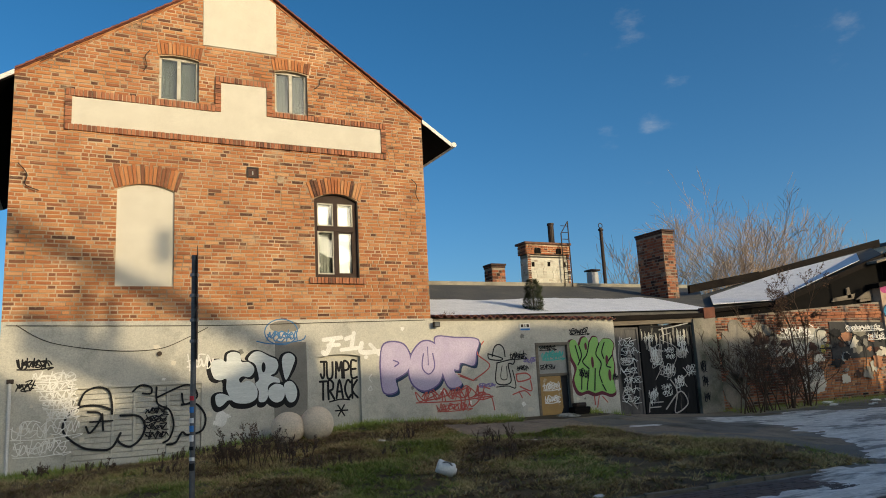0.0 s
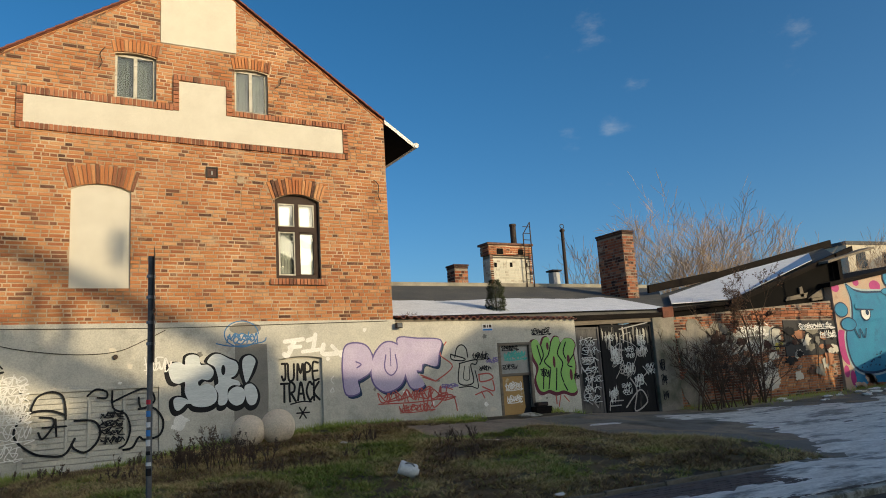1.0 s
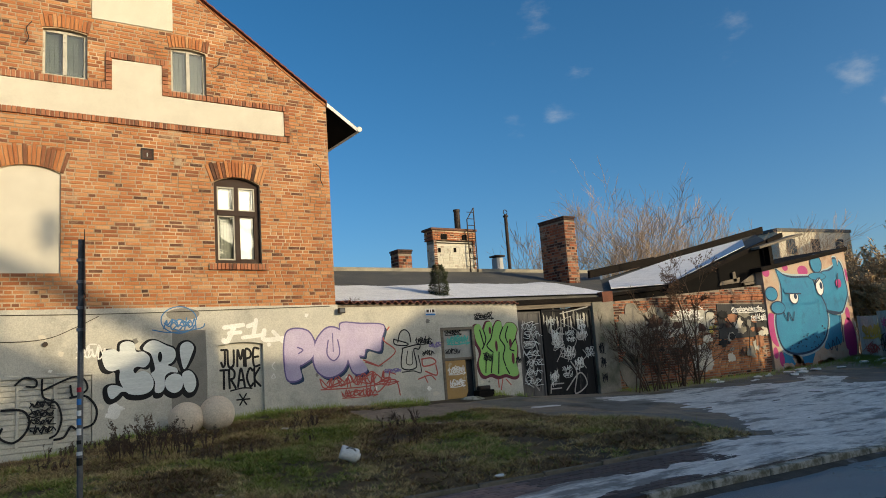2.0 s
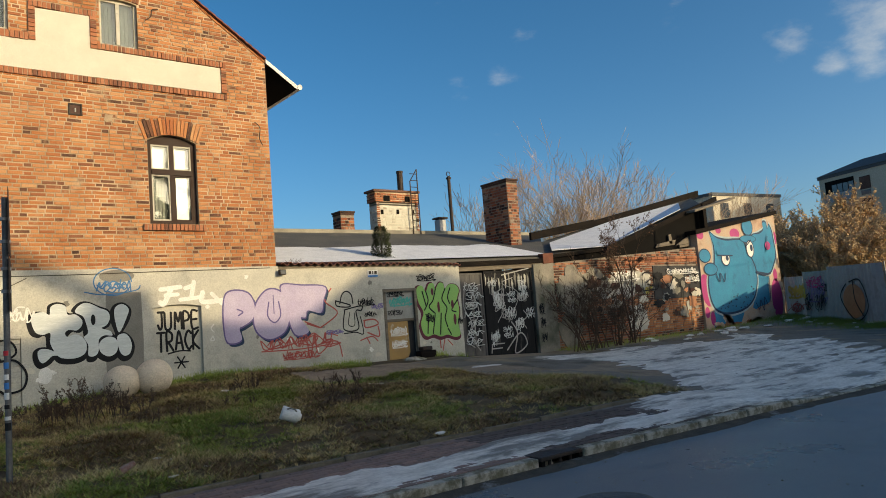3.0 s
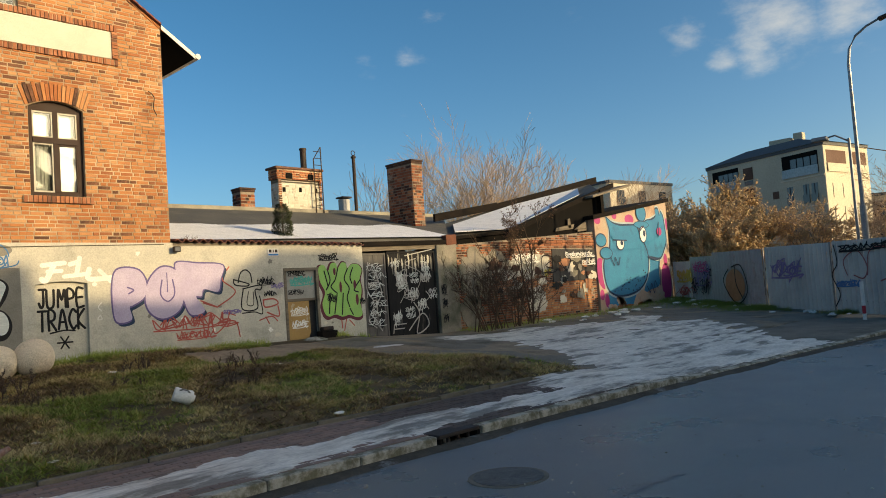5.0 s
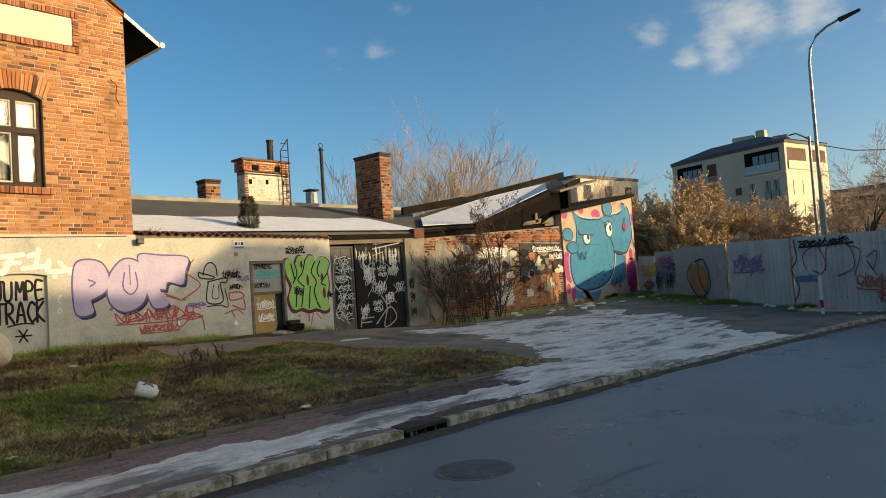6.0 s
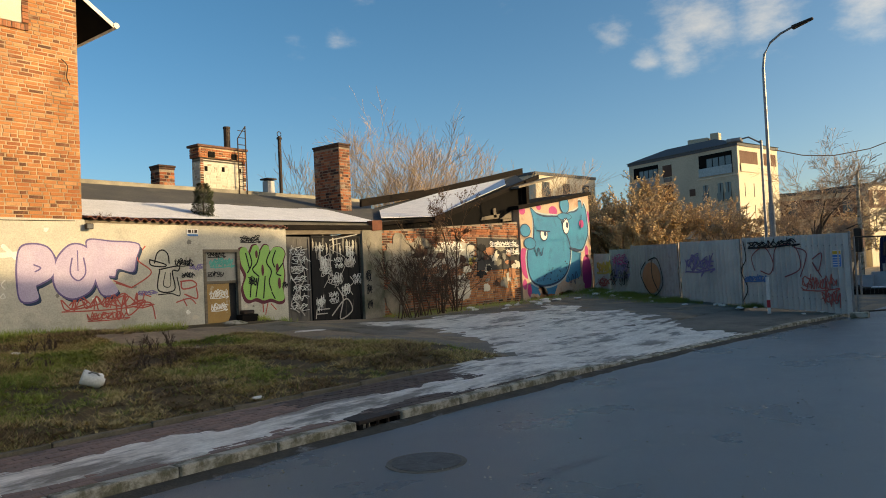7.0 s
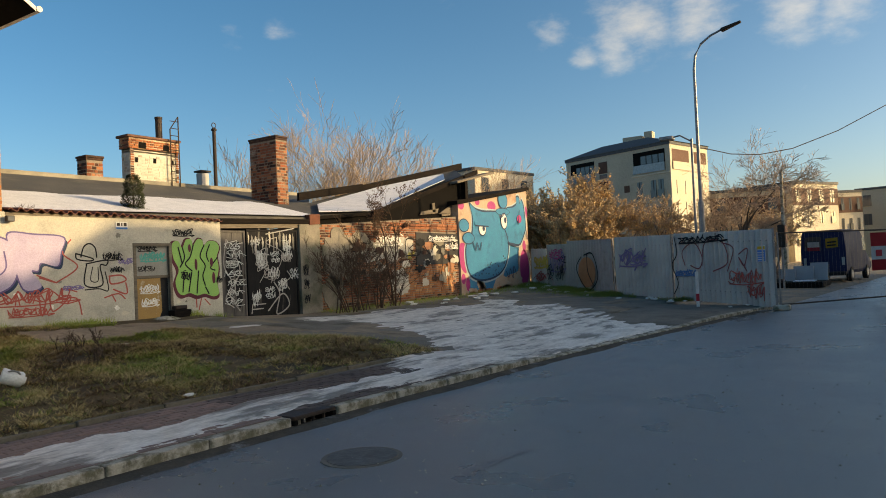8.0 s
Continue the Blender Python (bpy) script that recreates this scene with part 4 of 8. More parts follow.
for x in (15.10, 15.42):
    bm = blank()
    tube(bm, [(x, 20.85, 4.7), (x, 20.86, 6.9 + (0.15 if x > 15.2 else -0.3))], 0.022, 6)
    part("rail", bm, M_IRON, lad)
for i in range(9):
    bm = blank()
    tube(bm, [(15.10, 20.85, 4.95 + i * 0.24), (15.42, 20.85, 4.95 + i * 0.24)], 0.014, 5)
    part("rung", bm, M_IRON, lad)
bm = blank()
tube(bm, [(15.1, 20.86, 6.6), (15.42, 20.86, 7.05)], 0.018, 5)
part("hoop", bm, M_IRON, lad)
cowl = thing("roof_vent", "grey sheet-metal roof vent with a flat cowl", "vent", (16.6, 21.2, 4.72))
bm = blank()
box(bm, 16.45, 16.76, 21.05, 21.35, 4.72, 5.28, 0.01)
part("shaft", bm, M_ZINC_DARK, cowl)
bm = blank()
box(bm, 16.39, 16.82, 20.99, 21.41, 5.31, 5.37, 0.01)
box(bm, 16.55, 16.66, 21.15, 21.25, 5.28, 5.31)
part("cowl", bm, M_IRON, cowl)
mast = thing("flue_mast", "tall thin rusty flue mast with a small cowl", "pipe", (17.17, 21.2, 4.7))
bm = blank()
tube(bm, [(17.17, 21.2, 4.6), (17.17, 21.2, 6.95)], 0.065, 10)
part("pipe", bm, M_IRON, mast)
bm = blank()
tube(bm, [(17.17, 21.2, 6.86), (17.17, 21.2, 6.92)], 0.10, 10)
part("collar", bm, M_IRON, mast)
bm = blank()
tube(bm, [(17.17 + 0.09 * math.cos(a), 21.2, 7.05 + 0.09 * math.sin(a)) for a in np.linspace(0, 6.0, 12)], 0.016, 5)
part("ring", bm, M_IRON, mast)

# ---- gate ----
M_GATE = mat("black_gate_paint", (0.010, 0.010, 0.011), (0.022, 0.022, 0.023), 2, 0.75, 0.2, 50, spec=0.15, stain=(0.14, 0.13, 0.12), stain_scale=2.2, stain_from=0.62,
             stain_to=0.7, stretch=(2.5, 1, 0.5))
M_GATEOLD = mat("worn_gate_paint", (0.075, 0.072, 0.068), (0.15, 0.14, 0.13), 2, 0.7, 0.3, 50, stain=(0.03, 0.03, 0.03), stain_scale=2.2, stretch=(3, 1, 0.5))
for label, xa, xb, za, zb, m in (("narrow worn grey gate leaf with white scrawls", 12.17, 12.97, 0.52, 2.80, M_GATEOLD),
                                 ("wide black sheet gate leaf with white scrawls", 13.02, 14.86, 0.44, 2.84, M_GATE)):
    g = thing("gate_leaf", label, "gate", ((xa + xb) / 2, 15.0, za), "gate leaves")
    bm = blank()
    box(bm, xa, xb, 15.03, 15.05, za, zb)
    part("sheet", bm, m, g)
    bm = blank()
    bars_frame(bm, xa, xb, za, zb, 15.0, 15.06, 0.05)
    part("frame", bm, m, g)
    k = 2 if xb - xa < 1 else 4
    for i in range(1, k):
        x = xa + (xb - xa) * i / k
        bm = blank()
        box(bm, x - 0.012, x + 0.012, 15.018, 15.04, za + 0.05, zb - 0.05)
        part("seam_strip", bm, m, g)
    bm = blank()
    tube(bm, [(xb - 0.08, 14.97, 1.5), (xb - 0.08, 14.97, 1.66)], 0.014, 6)
    part("handle", bm, M_IRON, g)

# ---- pillar, brick yard wall, mural wall ----
bm = blank()
prism(bm, [(14.90, 0.1), (15.72, 0.1), (15.72, 3.05), (14.90, 3.0)], 14.93, 15.33)
pillar = part("gate_pillar", bm, M_OLDPLASTER)
tagged(pillar, "weathered plaster gate pillar with green moss stains", "pillar", kind="structure")
YX0, YX1 = 15.74, 23.28


def yard_top(x):
    return 3.02 + (x - YX0) * 0.062


bm = blank()
prism(bm, [(YX0, 0.0), (YX1, 0.0), (YX1, yard_top(YX1)), (YX0, yard_top(YX0))], 15.02, 15.4)
yard = part("wall_yard", bm, M_MORTAR_OLD)
tagged(yard, "crumbling brick yard wall with flaking plaster and graffiti", "wall", kind="structure")
YARD_BRICKS = [b for b in lay(lambda z: YX0, lambda z: YX1, 0.35, 3.6, [(20.6, 23.2, 1.75, 2.85)], rng) if b[1] + 0.06 < yard_top(b[0])]
yard_near = [b for b in YARD_BRICKS if 19.4 < b[0] < 22.8 and 0.6 < b[1] < 1.75 and b[2] > 0.1][:240]
ynear = set(yard_near)
vv, ff = brick_boxes([b for b in YARD_BRICKS if b not in ynear], 15.02, 0.013, rng)
joined("brickwork", vv, ff, M_OLDBRICK, yard, "", "stuff")


def blotch(name, cx, cz, rx, rz, y, depth, material, parent, seed, label="", n=40, rough_edge=0.35):
    """An irregular flat flake of plaster or paint on a wall."""
    poly = []
    for i in range(n):
        a = 2 * math.pi * i / n
        k = 1 + rough_edge * noise.fractal((math.cos(a) * 2 + seed, math.sin(a) * 2, seed), 1, 2, 4)
        poly.append((cx + rx * k * math.cos(a), cz + rz * k * math.sin(a)))
    bm = blank()
    prism(bm, poly, y - depth, y)
    return part(name, bm, material, parent, label)


bm = blank()
prism(bm, [(20.55, 1.72), (23.26, 1.72), (23.26, 2.82), (20.6, 2.86)], 14.985, 15.02)
part("black_plaster", bm, mat("black_plaster", (0.03, 0.03, 0.032), (0.06, 0.058, 0.055), 2, 0.8), yard, "black painted plaster field")
for k, (cx, cz, rx, rz) in enumerate(((16.6, 2.1, 0.75, 0.85), (16.3, 1.0, 0.5, 0.5), (17.6, 2.5, 0.5, 0.35), (18.6, 2.1, 0.7, 0.5), (19.6, 1.2, 0.5, 0.4), (19.8, 2.35, 0.6, 0.35))):
    blotch("plaster_flake", cx, cz, rx, rz, 15.012, 0.022, M_OLDPLASTER if k < 3 else M_PLASTER, yard, k * 3.1, "patch of old render" if k == 0 else "")
for z0, dy in ((3.0, 0.05), (2.9, 0.02)):
    bm = blank()
    for i in range(12):
        a = 19.2 + i * 0.34
        box(bm, a, a + 0.325, 15.02 - dy, 15.1, z0 + 0.05 + 0.04 * (a - 19.2) * 0.3, z0 + 0.13 + 0.04 * (a - 19.2) * 0.3, 0.006)
    part("cornice", bm, M_SOLDIER, yard, "projecting orange brick course")

bm = blank()
prism(bm, [(23.3, 0.1), (28.95, 0.1), (28.95, 4.83), (23.3, 3.98)], 14.93, 15.3)
mural_wall = part("wall_mural", bm, M_PALEORANGE)
tagged(mural_wall, "tall shed end wall painted with a blue and pink mural", "wall", kind="structure")
bm = blank()
prism(bm, [(23.15, 3.93), (29.1, 4.82), (29.1, 4.97), (23.15, 4.08)], 14.85, 17.6)
part("roof_edge", bm, M_DARKWOOD, mural_wall, "dark timber roof edge")

# ---- collapsed shed roof behind the yard wall ----
shed = thing("shed_roof", "sagging broken shed roof with snow between dark timbers", "roof", (20.5, 17, 3.0))


def roof_plate(name, corners, thick, material, label=""):
    bm = blank()
    vs = [bm.verts.new(c) for c in corners]
    bm.faces.new(vs)
    r = bmesh.ops.extrude_face_region(bm, geom=bm.faces[:])
    bmesh.ops.translate(bm, verts=[e for e in r["geom"] if isinstance(e, bmesh.types.BMVert)], vec=(0, 0, -thick))
    bmesh.ops.recalc_face_normals(bm, faces=bm.faces)
    return part(name, bm, material, shed, label)


SA, SB, SC, SD = (15.7, 15.3, 3.22), (24.6, 15.2, 5.18), (28.8, 18.5, 6.12), (18.6, 18.5, 4.02)
roof_plate("felt", (SA, (18.6, 15.25, 3.46), (24.3, 15.25, 5.12), SC, (21.8, 18.5, 4.72), SD), 0.05, M_FELT, "dark felt covering")
snow_poly = roof_plate("snow_cover", ((16.6, 15.75, 3.50), (18.9, 15.45, 3.60), (23.5, 15.6, 4.98), (27.2, 18.1, 5.78), (22.6, 18.1, 4.90), (18.5, 17.6, 3.98)), 0.02, M_SNOW, "patchy snow cover")
for a, b, w, h in (((18.4, 15.12, 3.42), (25.1, 15.12, 5.34), 0.12, 0.17), ((21.6, 18.55, 4.72), (29.4, 18.55, 6.34), 0.14, 0.3),
                   ((15.6, 15.2, 3.22), (18.6, 15.2, 3.46), 0.12, 0.10), ((18.4, 18.4, 4.3), (21.9, 18.4, 4.85), 0.1, 0.28)):
    bm = blank()
    A, B = Vector(a), Vector(b)
    vs = box(bm, 0, 1, -w / 2, w / 2, -h / 2, h / 2)
    for vert in bm.verts:
        u = vert.co.x
        p = A.lerp(B, u)
        vert.co = (p.x, p.y + vert.co.y, p.z + vert.co.z)
    part("edge_timber", bm, M_DARKWOOD, shed, "black weathered verge board")
# flat black sheet: the shade inside the roof space put into colour
bm = blank()
prism(bm, [(18.6, 3.15), (24.2, 3.5), (24.45, 5.1), (18.7, 3.45)], 15.3, 15.36)
part("dark_interior", bm, M_SOFFIT_SHADE, shed, "black sheet for the shade in the roof space")
for poly in ([(21.2, 3.50), (22.3, 3.60), (22.4, 3.78), (21.3, 3.62)], [(22.0, 3.62), (22.2, 3.64), (22.15, 3.98), (22.0, 3.95)], [(22.4, 3.58), (23.4, 3.66), (23.3, 3.95), (22.9, 3.8)], [(22.6, 3.50), (23.9, 3.62), (23.9, 3.70), (22.6, 3.58)]):
    bm = blank()
    prism(bm, poly, 15.2, 15.24)
    part("torn_board", bm, M_GREYWOOD, shed, "pale torn board")
# near-black sheet added to close the gap where sky showed under the roof
bm = blank()
prism(bm, [(15.72, 2.9), (18.8, 3.1), (18.8, 3.46), (15.72, 3.2)], 15.26, 15.32)
part("dark_board", bm, M_SOFFIT_SHADE, shed)
bm = blank()
A, B = Vector((23.0, 15.0, 4.75)), Vector((25.8, 15.0, 5.33))
vs = box(bm, 0, 1, -0.3, 0.3, -0.04, 0.04)
for vert in bm.verts:
    p = A.lerp(B, vert.co.x)
    vert.co = (p.x, p.y + vert.co.y, p.z + vert.co.z)
part("jutting_plank", bm, M_GREYWOOD, shed, "loose jutting planks")
bm = blank()
box(bm, 24.0, 24.2, 15.0, 15.2, 3.9, 5.1)
part("corner_post", bm, M_DARKWOOD, shed)

# ---- sheet-metal site fence ----
FA, FB = Vector((20.45, 3.55, 0)), Vector((29.2, 14.75, 0))
fence_dir = (FA - FB).normalized()
PANELS = [(-0.35, 1.12, 1.72, M_ZINC), (1.15, 2.98, 1.86, M_ZINC_DARK), (3.0, 6.42, 2.0, M_ZINC_DARK), (6.62, 9.9, 2.02, M_ZINC), (10.05, 14.25, 2.06, M_ZINC)]


def fence_foot(s):
    p = FB + fence_dir * s
    return p, 0.5 - 0.36 * min(1.0, s / 14.2)


for i, (s0, s1, h, m) in enumerate(PANELS):
    p0, z0 = fence_foot(s0)
    p1, z1 = fence_foot(s1)
    fp = thing("fence_panel", "corrugated %s metal fence panel with sprayed tags" % ("dull grey" if m is M_ZINC_DARK else "light zinc"), "fence",
               (p0.x, p0.y, z0), "metal site fence")
    nrm = Vector((-fence_dir.y, fence_dir.x, 0))
    nrm = nrm if nrm.x < 0 else -nrm
    v, f, n = [], [], int((s1 - s0) / 0.035)
    deep = 0.018 if m is M_ZINC_DARK else 0.042
    for k in range(n + 1):
        s = s0 + (s1 - s0) * k / n
        p, z = fence_foot(s)
        ph = (k % 6)
        o = deep * (1 if ph in (1, 2) else (-1 if ph in (4, 5) else 0))
        q = p + nrm * o
        v += [(q.x, q.y, z + 0.02), (q.x, q.y, z + h + 0.02 * (i % 2))]
    f = [(2 * k, 2 * k + 2, 2 * k + 3, 2 * k + 1) for k in range(n)]
    sh = joined("sheet", v, f, m, fp)
    mod = sh.modifiers.new("thickness", "SOLIDIFY")
    mod.thickness = 0.004
    for s in (s0 + 0.02, s1 - 0.02):
        p, z = fence_foot(s)
        q = p - nrm * 0.05
        bm = blank()
        tube(bm, [(q.x, q.y, z - 0.2), (q.x, q.y, z + h + 0.03)], 0.028, 8)
        part("post", bm, M_STEEL, fp)
    for zz in (0.35, h - 0.3):
        a, b = p0 - nrm * 0.04, p1 - nrm * 0.04
        bm = blank()
        tube(bm, [(a.x, a.y, z0 + zz), (b.x, b.y, z1 + zz)], 0.02, 6)
        part("rail", bm, M_STEEL, fp)

# ---- houses across the road: out of view, added to keep the street in shade ----
KBACK = 29.0                    # from the front at y 15 to the houses at y -14
SH = Vector((SUN.x * KBACK, 0, SUN.z * KBACK))


def skyline(name, label, pts, y0=-14.0, depth=7.0):
    """A plain unseen house, its roof line shaped so that its shadow follows pts on the street front."""
    poly = [(pts[0][0] + SH.x, -0.2), (pts[-1][0] + SH.x, -0.2)] + [(x + SH.x, z + SH.z) for x, z in pts[::-1]]
    bm = blank()
    prism(bm, poly, y0 - depth, y0)
    h = part(name, bm, M_APTWALL)
    return tagged(h, label, "house", "houses across the road")


skyline("house_across", "plain unseen house across the road, added to shade the street", [(-8.5, 2.6), (-6.0, 2.0), (-1.6, 2.3), (0.0, 1.35), (0.75, 1.6), (1.9, 1.7), (3.0, 2.3), (4.1, 2.75), (4.4, 2.05), (8.1, 1.72)])
skyline("house_across", "plain unseen house across the road, its steep end shaped to cast shade", [(8.3, 1.6), (9.3, 2.95), (11.8, 2.85), (12.4, 2.55), (21.5, 2.3), (22.6, 0.7), (29, 0.6), (30, 1.0), (42, 1.0)])
# unseen sloping bars, added to cast the slanting shadow bands on the front
shadow_bars = thing("unseen_shadow_bars", "sloping bars out of view, added to cast bands of shadow", "roof", (13, -14, 10))
for za, thick, xa, xb in ((5.08, 0.46, -9.0, 3.9), (2.86, 0.80, -1.1, 2.45)):
    bm = blank()
    sl = -0.505
    f0 = lambda x, za=za: za + sl * (x + 1.33) if za > 3 else za + sl * (x + 0.95) + 0.42
    prism(bm, [(xa + SH.x, f0(xa) - thick + SH.z), (xb + SH.x, f0(xb) - thick + SH.z), (xb + SH.x, f0(xb) + SH.z), (xa + SH.x, f0(xa) + SH.z)], -14.0, -13.9)
    part("sloping_roof", bm, M_DARKWOOD, shadow_bars)

# unseen disc on a stem, added to cast the oval shadow
dish = thing("unseen_shadow_disc", "oval plate out of view, added to cast an oval shadow", "antenna", (1.23 + SH.x, -13.8, 4.0 + SH.z))
bm = blank()
prism(bm, [(1.23 + SH.x + 0.2 * math.cos(t), 4.53 + SH.z + 0.40 * math.sin(t)) for t in np.linspace(0, 6.283, 17)[:-1]], -13.85, -13.8)
part("dish", bm, M_STEEL, dish)
bm = blank()
tube(bm, [(1.23 + SH.x, -13.83, 3.7 + SH.z), (1.23 + SH.x, -13.83, 4.2 + SH.z)], 0.03, 6)
part("stem", bm, M_STEEL, dish)
# two unseen stubs, added to cast the upright shadow blobs
for x in (-0.12, 0.34):
    bm = blank()
    box(bm, x - 0.11 + SH.x, x + 0.11 + SH.x, -14.0, -13.9, 2.6 + SH.z, 3.85 - 0.25 * (x > 0) + SH.z)
    part("chimney_pot", bm, M_DARKWOOD, shadow_bars)

# ---- curves and fence coordinates ----
FNORM = Vector((-fence_dir.y, fence_dir.x, 0))
FNORM = FNORM if FNORM.x < 0 else -FNORM


def fence_place_early(s, z, o):
    q = FB + fence_dir * s + FNORM * o
    return (q.x, q.y, z)


def smooth_line(pts, closed=False, k=6):
    """Catmull-Rom curve through 2D points."""
    n = len(pts)
    if n == 2 and not closed:
        return [tuple(np.array(pts[0]) + (np.array(pts[1]) - np.array(pts[0])) * t) for t in np.linspace(0, 1, 4)]
    res = []
    get = (lambda i: pts[i % n]) if closed else (lambda i: pts[max(0, min(n - 1, i))])
    for i in range(n if closed else n - 1):
        p0, p1, p2, p3 = (np.array(get(i + j), float) for j in (-1, 0, 1, 2))
        for s in range(k):
            t = s / k
            res.append(tuple(0.5 * (2 * p1 + (p2 - p0) * t + (2 * p0 - 5 * p1 + 4 * p2 - p3) * t * t + (3 * p1 - p0 - 3 * p2 + p3) * t ** 3)))
    if not closed:
        res.append(tuple(pts[-1]))
    return res



# ---- kerb, edging, drain, manhole ----
kerb = thing("kerb", "worn grey concrete kerb with moss in the joints", "kerb", (6, 5.6, 0), kind="structure")
stone_bm = blank()
box(stone_bm, -0.492, 0.492, 0.0, 0.15, -0.28, 0.0, 0.012)
stone_me = bpy.data.meshes.new("kerb_stone")
stone_bm.to_mesh(stone_me)
stone_bm.free()
stone_me.materials.append(M_KERB)
edging_bm = blank()
box(edging_bm, -0.492, 0.492, -0.03, 0.03, -0.2, 0.0, 0.008)
edging_me = bpy.data.meshes.new("edging_stone")
edging_bm.to_mesh(edging_me)
edging_bm.free()
edging_me.materials.append(mat("dark_edging", (0.20, 0.17, 0.13), (0.13, 0.115, 0.085), 4, 0.9, 0.5, 50, stain=(0.05, 0.055, 0.025), stain_scale=3))
KERB_AT = [5.3 - 0.5 - i for i in range(14)] + [5.95 + 0.5 + i for i in range(16)]
krng = random.Random(9)
for x in KERB_AT:
    o = new("kerb_stone", stone_me)
    o.parent = kerb
    o.location = Vector((x, kerb_y(x), road_z(x) + drop(x) + krng.uniform(-0.006, 0.006))) - BASE[kerb.name]
    o.rotation_euler = (krng.uniform(-0.02, 0.02), math.atan2(-(drop(x + .4) - drop(x - .4)), 0.8) + krng.uniform(-0.006, 0.006), math.atan2(kerb_y(x + .5) - kerb_y(x - .5), 1.0))
edging = thing("edging", "thin dark edging stones between pavement and turf", "kerb", (5, 7.4, 0.2), kind="structure")
for i in range(13):
    x = -3.5 + i
    o = new("edging_stone", edging_me)
    o.parent = edging
    o.location = Vector((x, inner_y(x) - 0.04, pave_z(x, inner_y(x)) + 0.045 + krng.uniform(-0.012, 0.012))) - BASE[edging.name]
    o.rotation_euler = (krng.uniform(-0.05, 0.05), krng.uniform(-0.012, 0.012), -0.03)

drain = thing("street_drain", "black iron side-inlet drain set into the kerb", "drain", (5.62, 5.62, 0.0))
ky, kz = kerb_y(5.62), road_z(5.6)
bm = blank()
box(bm, 5.31, 5.94, ky, ky + 0.34, kz + 0.068, kz + 0.112, 0.008)
part("cover_plate", bm, M_IRON, drain)
bm = blank()
box(bm, 5.31, 5.36, ky, ky + 0.3, kz - 0.1, kz + 0.068)
box(bm, 5.89, 5.94, ky, ky + 0.3, kz - 0.1, kz + 0.068)
box(bm, 5.36, 5.89, ky + 0.26, ky + 0.3, kz - 0.1, kz + 0.068)
part("throat", bm, M_SOFFIT_SHADE, drain)
for i in range(3):
    bm = blank()
    x = 5.45 + i * 0.16
    box(bm, x, x + 0.02, ky + 0.02, ky + 0.05, kz - 0.02, kz + 0.068)
    part("bar", bm, M_IRON, drain)
mh = thing("manhole", "round worn iron manhole cover in the road", "manhole", (4.66, 4.16, 0.03))
mz = road_z(4.66) + 0.004 + 0.05 * (1 - ((1.5 - 4.5) / 4.5) ** 2) - 0.02
bm = blank()
tube(bm, [(4.66, 4.16, mz - 0.03), (4.66, 4.16, mz + 0.012)], 0.30, 32)
part("cover", bm, mat("worn_iron", (0.13, 0.12, 0.105), (0.095, 0.09, 0.082), 9, 0.6, 0.8, 24), mh)
bm = blank()
tube(bm, [(4.66, 4.16, mz - 0.03), (4.66, 4.16, mz + 0.006)], 0.345, 32)
part("ring", bm, M_OLDASPHALT, mh)
sv, sf = [], []
srn = random.Random(14)
for _ in range(260):
    u, w = srn.uniform(-1, 1), srn.gauss(0, 0.035)
    x, y, s = 4.95 + 0.45 * u, 3.03 - 0.05 * u + w, srn.uniform(0.006, 0.02)
    dk = kerb_y(x) - y
    z = road_z(x) + 0.05 * (1 - ((dk - 4.5) / 4.5) ** 2) - 0.02 + 0.007
    n = len(sv)
    sv += [(x - s, y - s * 0.6, z), (x + s, y - s * 0.5, z), (x + s * 0.7, y + s * 0.6, z), (x - s * 0.8, y + s * 0.5, z)]
    sf.append((n, n + 1, n + 2, n + 3))
tagged(joined("road_streak", sv, sf, mat("pale_road_grit", (0.36, 0.36, 0.36), (0.26, 0.26, 0.26), 12, 0.8, 0.3, 80), label="faint pale streak of grit on the asphalt"), category="grit", kind="stuff")
pv2, pf2 = [], []
for _ in range(1500):
    x, dk = srn.uniform(0, 24), srn.uniform(0.2, 7.5)
    y, s = kerb_y(x) - dk, srn.uniform(0.004, 0.013)
    z = road_z(x) + 0.05 * (1 - ((dk - 4.5) / 4.5) ** 2) - 0.012
    n = len(pv2)
    pv2 += [(x - s, y - s, z), (x + s, y - s, z), (x, y + s, z), (x, y, z + s)]
    pf2 += [(n, n + 1, n + 3), (n + 1, n + 2, n + 3), (n + 2, n, n + 3)]
tagged(joined("road_grit", pv2, pf2, M_KERB, label="scattered grit and small stones on the road"), category="grit", kind="stuff")

# gutter dirt along the kerb
gv2, gf2 = [], []
gxs = np.arange(-2, 20.6, 0.12)
for x in gxs:
    w = 0.10 + 0.16 * max(0.0, 0.5 + noise.noise((x * 0.8, 2, 2))) + 0.05 * noise.noise((x * 4, 5, 1))
    y = kerb_y(x)
    gv2 += [(x, y + 0.01, road_z(x) + 0.02), (x, y - w * 0.6, road_z(x) + 0.012 + 0.01 * noise.noise((x * 6, 1, 1))), (x, y - w, road_z(x) - 0.018)]
for i in range(len(gxs) - 1):
    for j in range(2):
        gf2.append((3 * i + j, 3 * i + j + 1, 3 * i + 4 + j, 3 * i + 3 + j))
gd = joined("gutter_dirt", gv2, gf2, mat("gutter_dirt", (0.10, 0.085, 0.065), (0.06, 0.05, 0.04), 5, 0.95, 0.9, 35, stain=(0.3, 0.3, 0.3), stain_scale=2.5,
            stain_from=0.58, stain_to=0.66), label="strip of grit and old ice along the gutter", smooth=True)
